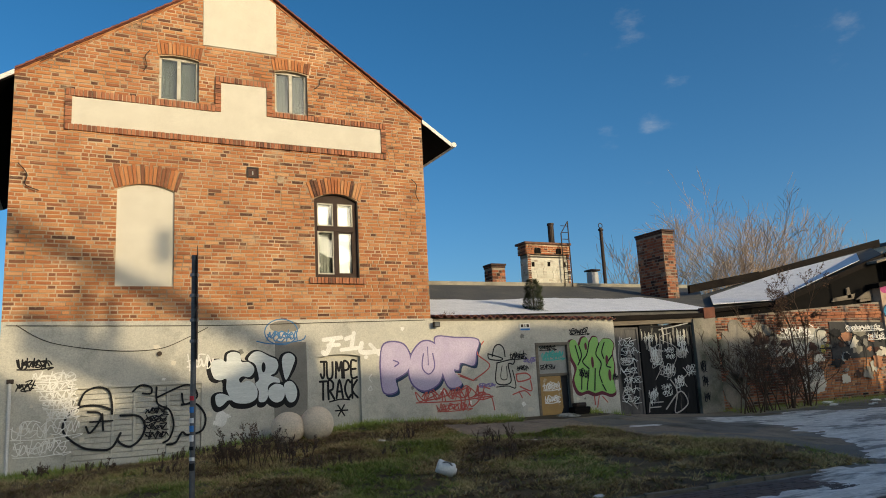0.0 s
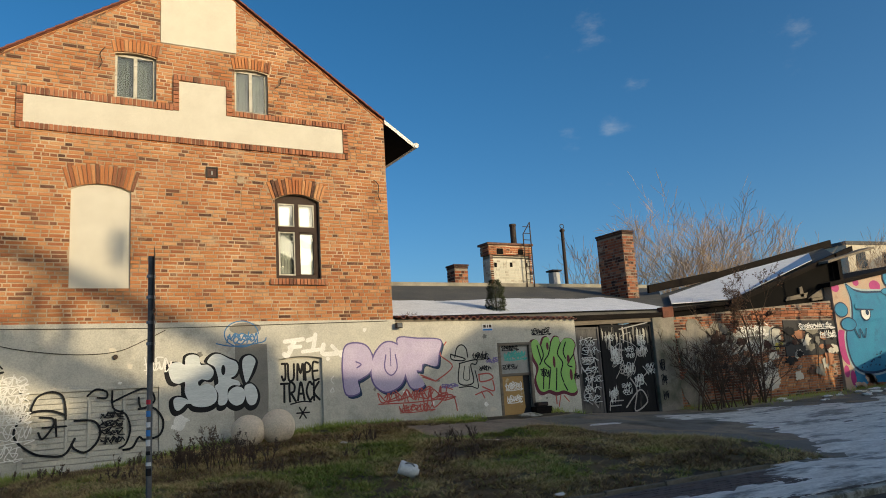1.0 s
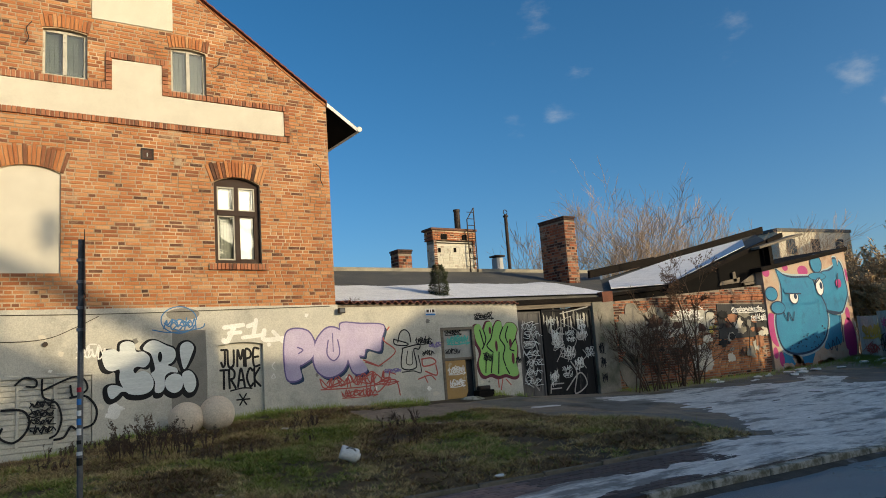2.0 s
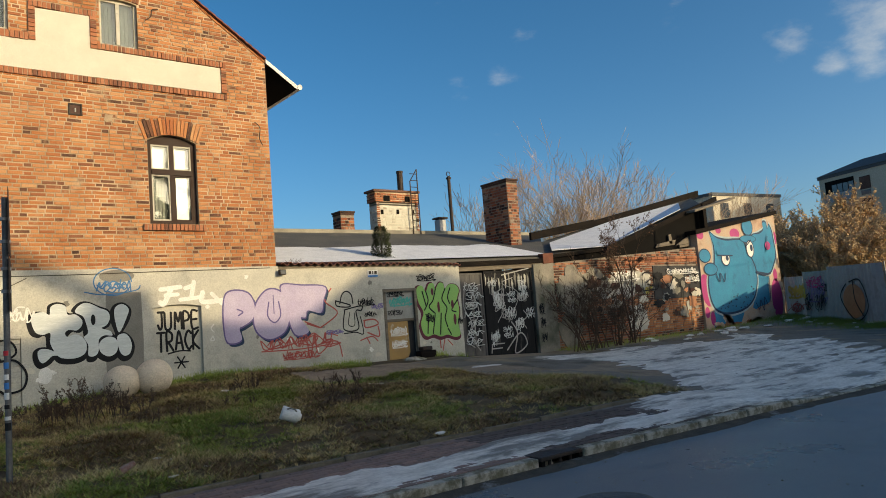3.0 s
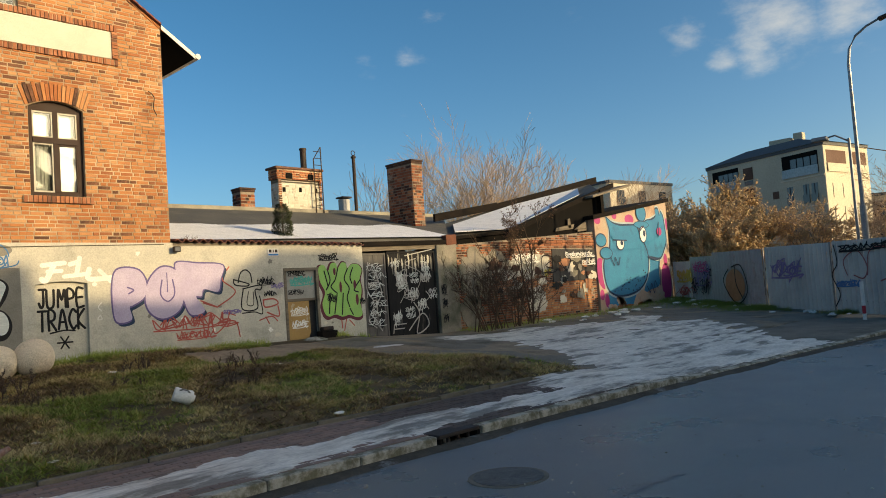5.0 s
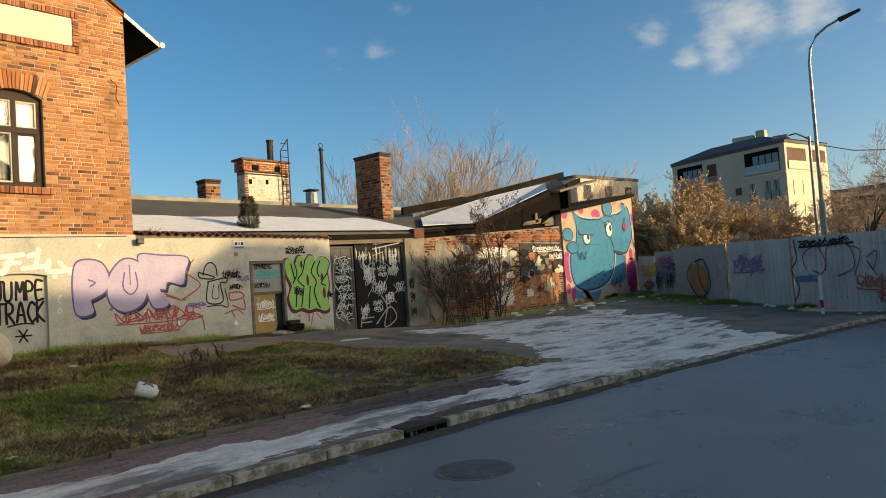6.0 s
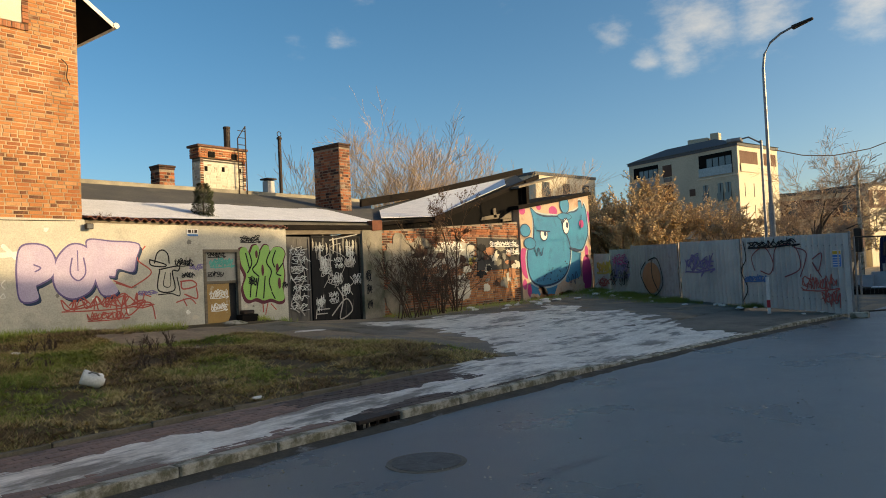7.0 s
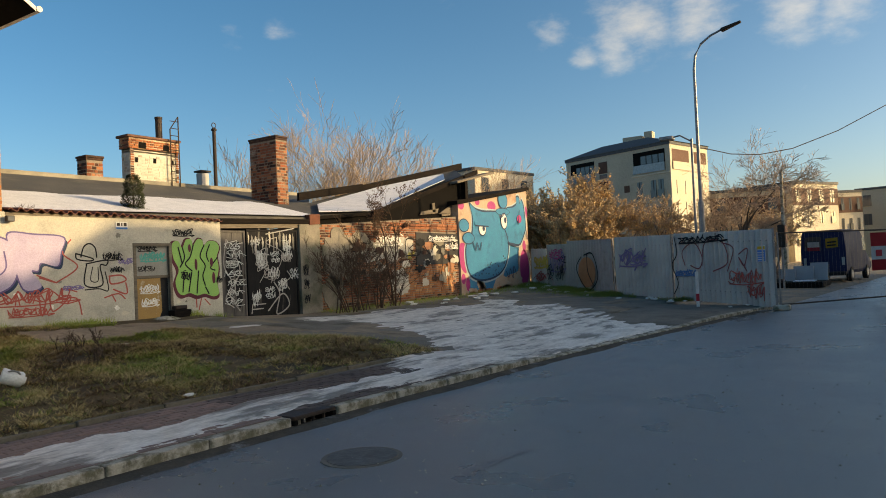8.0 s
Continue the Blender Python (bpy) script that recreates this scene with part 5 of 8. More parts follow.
tagged(gd, category="dirt", kind="stuff")

# ---- trodden snow on the pavement and in front of the gate ----
YARD_SNOW = [(13.7, 13.8), (15.8, 13.4), (17.8, 13.2), (19.4, 11.9), (22.1, 13.2), (21.5, 12.0), (19.3, 10.3), (20.3, 9.7), (18.8, 8.0), (16.6, 6.6), (15.9, 5.6), (15.6, 4.9), (14.1, 4.9), (12.8, 5.0), (11.4, 5.1), (10.3, 5.4), (9.1, 6.1), (8.0, 6.0), (8.9, 6.8), (10.6, 7.4), (11.7, 8.4), (12.7, 9.9), (13.3, 11.3), (13.1, 13.2)]


def inside_depth(x, y, poly):
    """Signed distance to a polygon, positive inside."""
    best, odd = 1e9, False
    n = len(poly)
    for i in range(n):
        (ax, ay), (bx, by) = poly[i], poly[(i + 1) % n]
        dx, dy = bx - ax, by - ay
        t = max(0, min(1, ((x - ax) * dx + (y - ay) * dy) / (dx * dx + dy * dy)))
        best = min(best, math.hypot(x - ax - t * dx, y - ay - t * dy))
        if (ay > y) != (by > y) and x < (bx - ax) * (y - ay) / (by - ay) + ax:
            odd = not odd
    return best if odd else -best


def snow_depth(x, y):
    band = 0.42 - abs(y - (kerb_y(x) + 0.62 + 0.05 * math.sin(x * 1.3) + 0.02 * max(0, 6 - x)))
    if x < 10.5:
        a = min(0.62, band * 2.2 - 0.12)
        if x > 6:
            a = max(a, 0.3 - 2.5 * abs(y - (kerb_y(x) + 0.85)))
    else:
        a = -1
    b = inside_depth(x, y, YARD_SNOW)
    path = 0.25 - 1.6 * abs(y - 11.9 - 0.12 * (x - 9)) if 7.0 < x < 13.5 else -1
    return max(a, min(0.46, b * 1.1 + 0.0), path - 0.35)


s = snow_sheet("snow", "dirty trodden snow and ice on the pavement and driveway", -1.5, 22.0, 4.75, 13.9, 0.075,
               lambda x, y: ground_z(x, y) + (0.0 if y > kerb_y(x) + 0.15 else -0.2), snow_depth, 8.0, M_ICE, None, 0.035, 0.9, 1.4, 0.66)
tagged(s, category="snow", kind="stuff")

# ---- grass, weeds ----


def blades(name, label, count, region, seed, mats, hmin, hmax, wide=0.006, lean=0.7):
    r = random.Random(seed)
    v, f, mi = [], [], []
    made = 0
    while made < count:
        x, y = r.uniform(region[0], region[1]), r.uniform(region[2], region[3])
        if not is_turf(x, y):
            continue
        dens = 0.66 + 1.1 * noise.noise((x * 0.9, y * 0.9, 21.0)) + 0.6 * noise.noise((x * 2.6, y * 2.6, 2.0)) + 0.08 * (y - 10)
        if r.random() > dens + 0.08:
            continue
        z = ground_z(x, y)
        tone = 1.3 * noise.noise((x * 0.7, y * 0.7, 31.0)) + r.uniform(-0.22, 0.22)
        k = 0 if tone > 0.2 else (1 if tone > -0.16 else 2)
        size = r.uniform(0.6, 1.5)
        for _ in range(14):
            h, a = r.uniform(hmin, hmax) * size, r.uniform(0, 6.283)
            bx, by = x + 0.03 * math.cos(a) * r.random(), y + 0.03 * math.sin(a) * r.random()
            k2 = lean * r.uniform(0.5, 1.9) * h
            n = len(v)
            v += [(bx + math.sin(a) * wide, by - math.cos(a) * wide, z - 0.01), (bx - math.sin(a) * wide, by + math.cos(a) * wide, z - 0.01),
                  (bx + math.cos(a) * k2, by + math.sin(a) * k2, z + h * r.uniform(0.3, 1.0))]
            f.append((n, n + 1, n + 2))
            mi.append(k if r.random() < 0.8 else r.randint(0, 2))
            made += 1
    ob = joined(name, v, f, mats, label=label, mats=mi)
    return tagged(ob, category="grass", kind="stuff")


M_GRASS = [mat("green_grass", (0.19, 0.28, 0.05), (0.33, 0.36, 0.08), 1.2, 0.9, 0.0, 20), mat("straw_grass", (0.70, 0.53, 0.25), (0.50, 0.37, 0.16), 1.2, 0.9, 0.0, 20),
           mat("brown_grass", (0.28, 0.175, 0.085), (0.16, 0.10, 0.05), 1.2, 0.9, 0.0, 20)]
blades("grass", "short matted winter grass, green and straw-coloured", 330000, (-2.5, 11.5, 7.3, 15.0), 4, M_GRASS, 0.025, 0.075, 0.0062, 1.4)
blades("grass", "longer tufts of straw and green grass", 14000, (-2.5, 11.0, 7.4, 12.6), 6, M_GRASS, 0.07, 0.17, 0.0026, 0.9)
# lush strip at the foot of the wall and by the yard wall
v, f = [], []
r = random.Random(12)
for _ in range(7000):
    x = r.uniform(-1.5, 12.0) if r.random() < 0.6 else r.uniform(15.5, 29)
    y = 14.96 - abs(r.gauss(0, 0.22 if x < 13 else 0.5))
    if noise.noise((x * 0.9, 3, 3)) < -0.25 or 9.7 < x < 10.9:
        continue
    z, h, a = ground_z(x, y), r.uniform(0.05, 0.16), r.uniform(0, 6.28)
    n = len(v)
    v += [(x - 0.006, y, z), (x + 0.006, y, z), (x + 0.06 * math.cos(a), min(14.95, y + 0.06 * math.sin(a)), z + h)]
    f.append((n, n + 1, n + 2))
tagged(joined("grass", v, f, M_GRASS[0], label="green grass along the foot of the walls"), category="grass", kind="stuff")


# rough grass and weeds along the foot of the metal fence
v, f = [], []
across_fence = Vector((fence_dir.y, -fence_dir.x, 0))
across_fence = across_fence if across_fence.x < 0 else -across_fence
for _ in range(22000):
    s = r.uniform(-0.3, 11.0)
    q = FB + fence_dir * s + across_fence * (0.06 + abs(r.gauss(0, 0.75 if s < 8 else 0.25)))
    if noise.noise((q.x * 0.8, q.y * 0.8, 9)) < -0.2:
        continue
    z, h, a = ground_z(q.x, q.y), r.uniform(0.05, 0.17), r.uniform(0, 6.28)
    n = len(v)
    v += [(q.x - 0.008, q.y, z - 0.01), (q.x + 0.008, q.y, z - 0.01), (q.x + 0.07 * math.cos(a), q.y + 0.07 * math.sin(a), z + h)]
    f.append((n, n + 1, n + 2))
tagged(joined("grass", v, f, M_GRASS[0], label="ragged green grass along the foot of the metal fence"), category="grass", kind="stuff")


def segments_mesh(segs, sides=4):
    """Tapered bars (p, q, r0, r1) as one vertex and face list; a bar that starts where another ends grows out of its end ring."""
    v, f, ends = [], [], {}
    for p, q, r0, r1 in segs:
        key = tuple(p)
        p, q = Vector(p), Vector(q)
        d = (q - p).normalized()
        old = ends.get(key)
        a = d.orthogonal().normalized()
        if old:
            flat = old[1] - d * old[1].dot(d)
            a = flat.normalized() if flat.length > 0.2 else a
        b = d.cross(a)
        rings = [old[0]] if old else []
        for c, rr in ((q, r1),) if old else ((p, r0), (q, r1)):
            rings.append(len(v))
            for k in range(sides):
                t = 2 * math.pi * k / sides
                v.append(tuple(c + rr * (math.cos(t) * a + math.sin(t) * b)))
        for k in range(sides):
            j = (k + 1) % sides
            f.append((rings[0] + k, rings[0] + j, rings[1] + j, rings[1] + k))
        ends[tuple(q)] = (rings[1], a)
    return v, f


def grow(p, d, length, radius, depth, r, out, droop=0.0, split=(2, 4), spread=0.6, shrink=0.72, bend=0.18, minr=0.004):
    """Branches of a bare plant, appended to out as (level, p, q, r0, r1)."""
    n = 3 if depth > 1 else 2
    q, dd = Vector(p), Vector(d).normalized()
    r0 = radius
    for i in range(n):
        dd = (dd + Vector((r.uniform(-bend, bend), r.uniform(-bend, bend), r.uniform(-bend, bend) + droop))).normalized()
        e = q + dd * (length / n)
        r1 = max(minr * 0.6, radius * (1 - 0.45 * (i + 1) / n))
        out.append((depth, tuple(q), tuple(e), r0, r1))
        if depth > 0 and i > 0 or (depth > 0 and n == 2):
            for _ in range(r.randint(*split)):
                side = Vector((r.gauss(0, 1), r.gauss(0, 1), r.gauss(0, 0.6))).normalized()
                nd = (dd + side * spread).normalized()
                grow(e, nd, length * shrink * r.uniform(0.6, 1.1), max(minr, r1 * 0.6), depth - 1, r, out, droop, split, spread, shrink, bend, minr)
        q, r0 = e, r1


def plant(name, label, category, at, height, depth, seed, m_wood, m_twig, radius, group="", stems=1, lean=0.25, crown_name="crown", split=(2, 3), spread=0.6,
          shrink=0.7, droop=0.0, minr=0.004, leaves=None, leaf_n=0, leaf_size=0.03, first=0.36):
    r = random.Random(seed)
    t = thing(name, label, category, at, group)
    segs, thin = [], []
    for _ in range(stems):
        d = Vector((r.uniform(-lean, lean), r.uniform(-lean, lean), 1))
        base = Vector(at) + Vector((r.uniform(-0.1, 0.1) * stems * 0.4, r.uniform(-0.05, 0.05) * stems * 0.4, -0.1))
        one = []
        grow(base, d, height * first * r.uniform(0.8, 1.15), radius, depth, r, one, droop, split, spread, shrink, 0.16, minr)
        v1, f1 = segments_mesh([s[1:] for s in one if s[0] >= depth - 1], 6)
        joined("trunk" if stems == 1 else "stem", v1, f1, m_wood, t, smooth=True)
        thin += [s[1:] for s in one if s[0] < depth - 1]
        segs += one
    v1, f1 = segments_mesh(thin, 3)
    joined(crown_name, v1, f1, m_twig, t)
    if leaves:
        v1, f1 = [], []
        tips = [s[1:] for s in segs if s[0] <= 1]
        for _ in range(leaf_n):
            p, q, _a, _b = r.choice(tips)
            c = Vector(p).lerp(Vector(q), r.random())
            a = Vector((r.gauss(0, 1), r.gauss(0, 1), r.gauss(0, 1))).normalized() * leaf_size * r.uniform(0.6, 1.3)
            b = a.orthogonal().normalized() * leaf_size * 0.5
            n = len(v1)
            v1 += [tuple(c), tuple(c + a * 0.5 + b), tuple(c + a), tuple(c + a * 0.5 - b)]
            f1.append((n, n + 1, n + 2, n + 3))
        joined("foliage", v1, f1, leaves, t)
    return t


# dry weeds on the slope
M_WEED = mat("dry_weed", (0.13, 0.085, 0.055), (0.08, 0.055, 0.038), 5, 0.95, 0.0, 20)
for k, (x, y, h, n) in enumerate(((2.45, 12.3, 0.75, 9), (2.9, 12.0, 0.6, 7), (2.1, 12.6, 0.55, 6), (5.2, 12.6, 0.55, 4), (5.75, 10.2, 0.55, 6), (6.3, 11.3, 0.6, 5), (4.3, 11.4, 0.4, 5),
                                  (1.5, 13.9, 0.5, 5), (0.2, 14.2, 0.45, 4), (-0.7, 14.3, 0.5, 5), (1.9, 14.4, 0.5, 4), (3.3, 11.0, 0.4, 6), (1.0, 12.6, 0.4, 4))):
    plant("weed", "dry dark weed stalks with seed heads", "weed", (x, y, ground_z(x, y)), h * (1.0 if k < 3 else 0.68), 2, 200 + k, M_DARKTWIG, M_DARKTWIG, 0.008, "dry weeds", n + 5, 0.28, "crown",
          (1, 3), 0.42, 0.55, 0.03, 0.0032, M_WEED, 900 if k < 3 else 140, 0.028, first=0.55)

# ---- bush in front of the yard wall, sapling beside it ----
for k, (x, y, h, st) in enumerate(((15.9, 14.2, 2.7, 9), (16.7, 14.3, 2.6, 9), (17.5, 14.2, 2.2, 8), (18.3, 14.3, 1.8, 7))):
    plant("bush", "dense bare bush with dark brown twigs", "bush", (x, y, ground_z(x, y)), h, 4, 300 + k, M_DARKTWIG, M_DARKTWIG, 0.022, "bushes by the yard wall", st, 0.5, "crown",
          (1, 2), 0.55, 0.72, 0.02, 0.0055, M_DARKTWIG, 350, 0.04, first=0.40)
plant("sapling", "thin sapling with withered red-brown leaves", "tree", (18.35, 14.35, 0.48), 3.9, 4, 320, M_DARKTWIG, M_DARKTWIG, 0.035, "", 2, 0.06, "crown", (2, 3), 0.5, 0.5, 0.0, 0.0035,
      mat("withered_leaf", (0.17, 0.085, 0.045), (0.10, 0.055, 0.035), 3, 0.9, 0.0, 20), 1400, 0.05, first=0.62)

# ---- evergreen on the outbuilding roof ----
ev = thing("evergreen_shrub", "small dark green columnar evergreen by the tile coping", "shrub", (10.25, 15.7, 3.1))
bm = blank()
tube(bm, [(10.25, 15.7, 2.9), (10.25, 15.7, 3.9)], 0.03, 6, 0.01)
part("stem", bm, M_BARK, ev)
r = random.Random(77)
v, f = [], []
for _ in range(5200):
    t = r.random() ** 1.3
    rad = 0.36 * (1 - t) ** 0.28 * (0.75 + 0.4 * noise.noise((t * 6, 1, 4))) * r.random() ** 0.35 + 0.02
    a = r.uniform(0, 6.283)
    rad *= 1 + 0.25 * noise.noise((math.cos(a) * 2, math.sin(a) * 2, t * 5))
    c = Vector((10.25 + rad * math.cos(a), 15.7 + rad * math.sin(a), 3.14 + 0.98 * t))
    u = Vector((math.cos(a) * 0.5, math.sin(a) * 0.5, 1) + np.array([r.gauss(0, .3), r.gauss(0, .3), r.gauss(0, .3)])).normalized() * 0.055
    w = u.orthogonal().normalized() * 0.016
    n = len(v)
    v += [tuple(c - w), tuple(c + w), tuple(c + u)]
    f.append((n, n + 1, n + 2))
joined("foliage", v, f, mat("evergreen", (0.035, 0.05, 0.018), (0.06, 0.07, 0.025), 6, 0.9, 0.0, 20), ev)
ev2 = thing("moss_tuft", "brown dry plant tuft in the roof gutter", "plant", (7.45, 15.25, 3.12))
segs = []
for _ in range(26):
    a = r.uniform(0, 6.28)
    segs.append(((7.45 + r.uniform(-.15, .15), 15.2, 3.1), (7.45 + 0.25 * math.cos(a), 15.2 + 0.05 * math.sin(a), 3.16 + r.uniform(0.03, 0.12)), 0.006, 0.002))
v, f = segments_mesh(segs, 3)
joined("stalks", v, f, M_DARKTWIG, ev2)

# ---- trees and thickets behind ----


def polar(az, d, z=0.4):
    return (d * math.sin(radians(az)), d * math.cos(radians(az)), z)


for k, (az, d, h, tw, m) in enumerate(((41.5, 40, 7.0, 1, M_TWIG), (44.6, 42, 8.6, 2, M_TWIG), (46.6, 39, 8.0, 2, M_TWIG), (48.6, 41, 8.6, 3, M_TWIG), (50.4, 44, 9.0, 3, M_TWIG),
                                      (52.2, 43, 9.2, 3, M_TWIG), (53.9, 45, 9.2, 3, M_TWIG), (55.4, 47, 8.6, 2, M_TWIG), (58.2, 54, 8.8, 3, M_TWIG), (43.2, 46, 7.4, 2, M_TWIG), (36.0, 50, 5.4, 1, M_TWIG))):
    plant("tree", "bare winter tree with fine reddish twigs", "tree", polar(az, d), h * 1.03, 5, 400 + k, M_BARK, m, 0.12, "bare trees behind the roofs", tw + 2, 0.30, "crown", (1, 2), 0.46, 0.78,
          0.03, 0.010, M_GOLDLEAF if k in (2, 3) else None, 900, 0.07, first=0.38)
for k, (az, d, h) in enumerate(((64.0, 40, 4.8), (65.6, 38, 5.2), (67.2, 40, 4.8), (62.8, 42, 4.6), (64.8, 36, 4.4), (66.4, 35, 4.2), (68.5, 38, 4.2))):
    plant("shrub", "tall shrub thick with dry golden leaves", "shrub", polar(az, d, 0.3), h, 4, 430 + k, M_TWIG, M_TWIG, 0.05, "golden shrubs behind the fence", 7, 0.35, "crown", (1, 3), 0.5, 0.7,
          0.03, 0.012, M_GOLDLEAF, 32000, 0.09, first=0.44)
for k, (az, d, h) in enumerate(((69.3, 40, 5.4), (70.6, 39, 5.7), (72.0, 39, 5.8), (73.3, 41, 5.4), (74.4, 42, 5.0), (79.6, 42, 5.2), (80.4, 46, 5.2))):
    plant("thicket", "tangled thicket of brown branches", "shrub", polar(az, d, 0.3), h, 5, 450 + k, M_BARK, M_TWIG, 0.07, "thickets behind the fence", 3, 0.45, "crown", (1, 2), 0.7, 0.74,
          0.0, 0.013, M_GOLDLEAF, 3500, 0.075, first=0.34)
plant("tree", "spreading bare tree with drooping brown branches", "tree", polar(78.2, 37, 0.3), 10.5, 5, 470, M_BARK, M_TWIG, 0.14, "", 3, 0.25, "crown", (2, 3), 0.75, 0.68, -0.02, 0.009, first=0.26)

# ---- concrete balls, white canister, sign post, litter ----
for k, (x, y, rr, sq) in enumerate(((3.42, 14.05, 0.315, 0.95), (3.95, 13.97, 0.325, 1.0))):
    bm = blank()
    bmesh.ops.create_uvsphere(bm, u_segments=36, v_segments=20, radius=rr)
    z = ground_z(x, y) + rr * sq * 0.9
    for vert in bm.verts:
        n1 = noise.noise(vert.co * 3 + Vector((k * 5, 0, 0)))
        vert.co *= 1 + 0.02 * n1
        vert.co.z *= sq
    bmesh.ops.translate(bm, verts=bm.verts, vec=(x, y, z))
    solo("concrete_ball", bm, M_CONCRETE, "large pale concrete ball with a rough stained skin" if k else "large pale concrete ball, cracked across the front", "bollard", "concrete balls", smooth=True, at=(x, y, z - rr))

can = thing("plastic_canister", "crumpled white plastic canister lying in the grass", "canister", (4.40, 9.47, ground_z(4.4, 9.47)))
cz = ground_z(4.4, 9.47) + 0.11
ax = Vector((0.8, -0.35, -0.35)).normalized()
bm = blank()
prof = [(-0.13, 0.03), (-0.128, 0.085), (-0.11, 0.095), (0.0, 0.09), (0.09, 0.097), (0.12, 0.08), (0.13, 0.05), (0.15, 0.048)]
side = ax.orthogonal().normalized()
up2 = ax.cross(side)
rings = []
for s, rad in prof:
    rings.append([bm.verts.new(Vector((4.40, 9.47, cz)) + ax * s + rad * (1 + 0.12 * noise.noise((math.cos(a) * 2, math.sin(a) * 2, s * 9))) * (math.cos(a) * side + math.sin(a) * up2)) for a in (2 * math.pi * q / 16 for q in range(16))])
for a, b in zip(rings, rings[1:]):
    for q in range(16):
        bm.faces.new((a[q], a[(q + 1) % 16], b[(q + 1) % 16], b[q]))
bm.faces.new(rings[0][::-1])
bm.faces.new(rings[-1])
part("body", bm, mat("white_plastic", (0.78, 0.78, 0.76), (0.7, 0.7, 0.67), 8, 0.5, 0.1, 40), can, smooth=True)
bm = blank()
c0 = Vector((4.40, 9.47, cz))
tube(bm, [c0 + up2 * 0.085 - ax * 0.07, c0 + up2 * 0.12 - ax * 0.03, c0 + up2 * 0.12 + ax * 0.03, c0 + up2 * 0.085 + ax * 0.07], 0.012, 6)
part("handle", bm, mat("grey_plastic", (0.3, 0.29, 0.27), (0.25, 0.24, 0.22), 8, 0.6), can)

post = thing("road_sign", "galvanised sign post with plates seen edge-on and torn stickers", "road sign", (1.02, 9.3, ground_z(1.02, 9.3)))
SX, SY = 1.02, 9.3
gz = ground_z(SX, SY)
bm = blank()
tube(bm, [(SX, SY, gz - 0.2), (SX + 0.01, SY, 3.36)], 0.032, 12)
part("pole", bm, mat("dull_post_steel", (0.16, 0.16, 0.16), (0.11, 0.11, 0.112), 8, 0.6, 0.1, 40, metal=0.4), post)
view = Vector((SX, SY, 0)).normalized()
sidev = Vector((view.y, -view.x, 0))


def plate(z0, z1, half, tri, lab):
    c = Vector((SX, SY, 0)) + sidev * 0.045
    bm = blank()
    pts = [(-half, z0), (half, z0), (half, z1), (-half, z1)] if not tri else [(-half, z0), (half, z0), (0.08, z1), (-0.08, z1)]
    tw = 0.06
    loop = [(c + (view + sidev * tw).normalized() * u + Vector((0, 0, z))) for u, z in pts]
    a = [bm.verts.new(p + sidev * 0.003) for p in loop]
    b = [bm.verts.new(p - sidev * 0.003) for p in loop]
    bm.faces.new(a)
    bm.faces.new(b[::-1])
    for i in range(4):
        bm.faces.new((a[i], b[i], b[(i + 1) % 4], a[(i + 1) % 4]))
    bmesh.ops.recalc_face_normals(bm, faces=bm.faces)
    part("plate", bm, M_IRON, post, lab)


plate(2.72, 3.47, 0.36, True, "dark back of a triangular plate")
plate(2.10, 2.68, 0.30, False, "dark back of a square plate")
for z in (3.1, 2.85, 2.55, 2.3):
    bm = blank()
    tube(bm, [(SX, SY, z), (SX, SY, z + 0.035)], 0.04, 12)
    box(bm, SX + 0.01, SX + 0.06, SY - 0.02, SY + 0.02, z, z + 0.035)
    part("clamp", bm, M_STEEL, post)
srng = random.Random(3)
for z, m in ((1.62, M_SIGNRED), (1.48, M_SIGNBLUE), (1.36, M_SIGNWHITE), (1.26, M_SIGNBLUE), (1.15, M_SIGNWHITE), (1.05, M_BLACK), (0.93, M_SIGNWHITE), (0.82, M_BLACK)):
    bm = blank()
    tube(bm, [(SX, SY, z), (SX, SY, z + srng.uniform(0.04, 0.09))], 0.0335, 12, caps=False)
    part("sticker", bm, m, post)

M_LITTER = mat("litter_white", (0.85, 0.83, 0.78), (0.72, 0.70, 0.65), 20, 0.8, 0.2, 50)
lrng = random.Random(8)
FOOT_SCRAPS = [(*(FB + fence_dir * lrng.uniform(-0.5, 10.5) + FNORM * (0.25 + abs(lrng.gauss(0, 0.7)))).xy, lrng.uniform(0.06, 0.2)) for _ in range(24)]
FOOT_SCRAPS += [(lrng.uniform(19.0, 28.0), lrng.uniform(13.3, 14.5), lrng.uniform(0.08, 0.26)) for _ in range(14)]
for k, (x, y, s) in enumerate(((2.5, 9.1, .06), (2.31, 7.95, .05), (2.6, 8.9, .05), (5.5, 7.55, .09), (4.75, 12.7, .08), (2.75, 8.2, .04), (18.8, 13.9, .16), (20.5, 13.8, .2), (22.6, 13.6, .22), (24.5, 13.3, .2), (21.6, 6.6, .16), (22.1, 6.3, .1), (20.2, 4.6, .09), (20.9, 4.3, .1), (26.0, 12.6, .2), (24.0, 10.2, .12), *FOOT_SCRAPS)):
    bm = blank()
    s *= 0.62
    bmesh.ops.create_icosphere(bm, subdivisions=2, radius=s)
    for vert in bm.verts:
        vert.co *= 1 + 0.5 * noise.noise(vert.co * (2.2 / s * 0.5) + Vector((k, k, 0)))
        vert.co.z *= 0.35
        vert.co.x *= 1.5
    z = ground_z(x, y) + s * 0.25
    bmesh.ops.translate(bm, verts=bm.verts, vec=(x, y, z))
    solo("litter", bm, M_LITTER, "crumpled scrap of pale rubbish on the ground", "litter", "scraps of litter", at=(x, y, z - s * 0.2))
bm = blank()
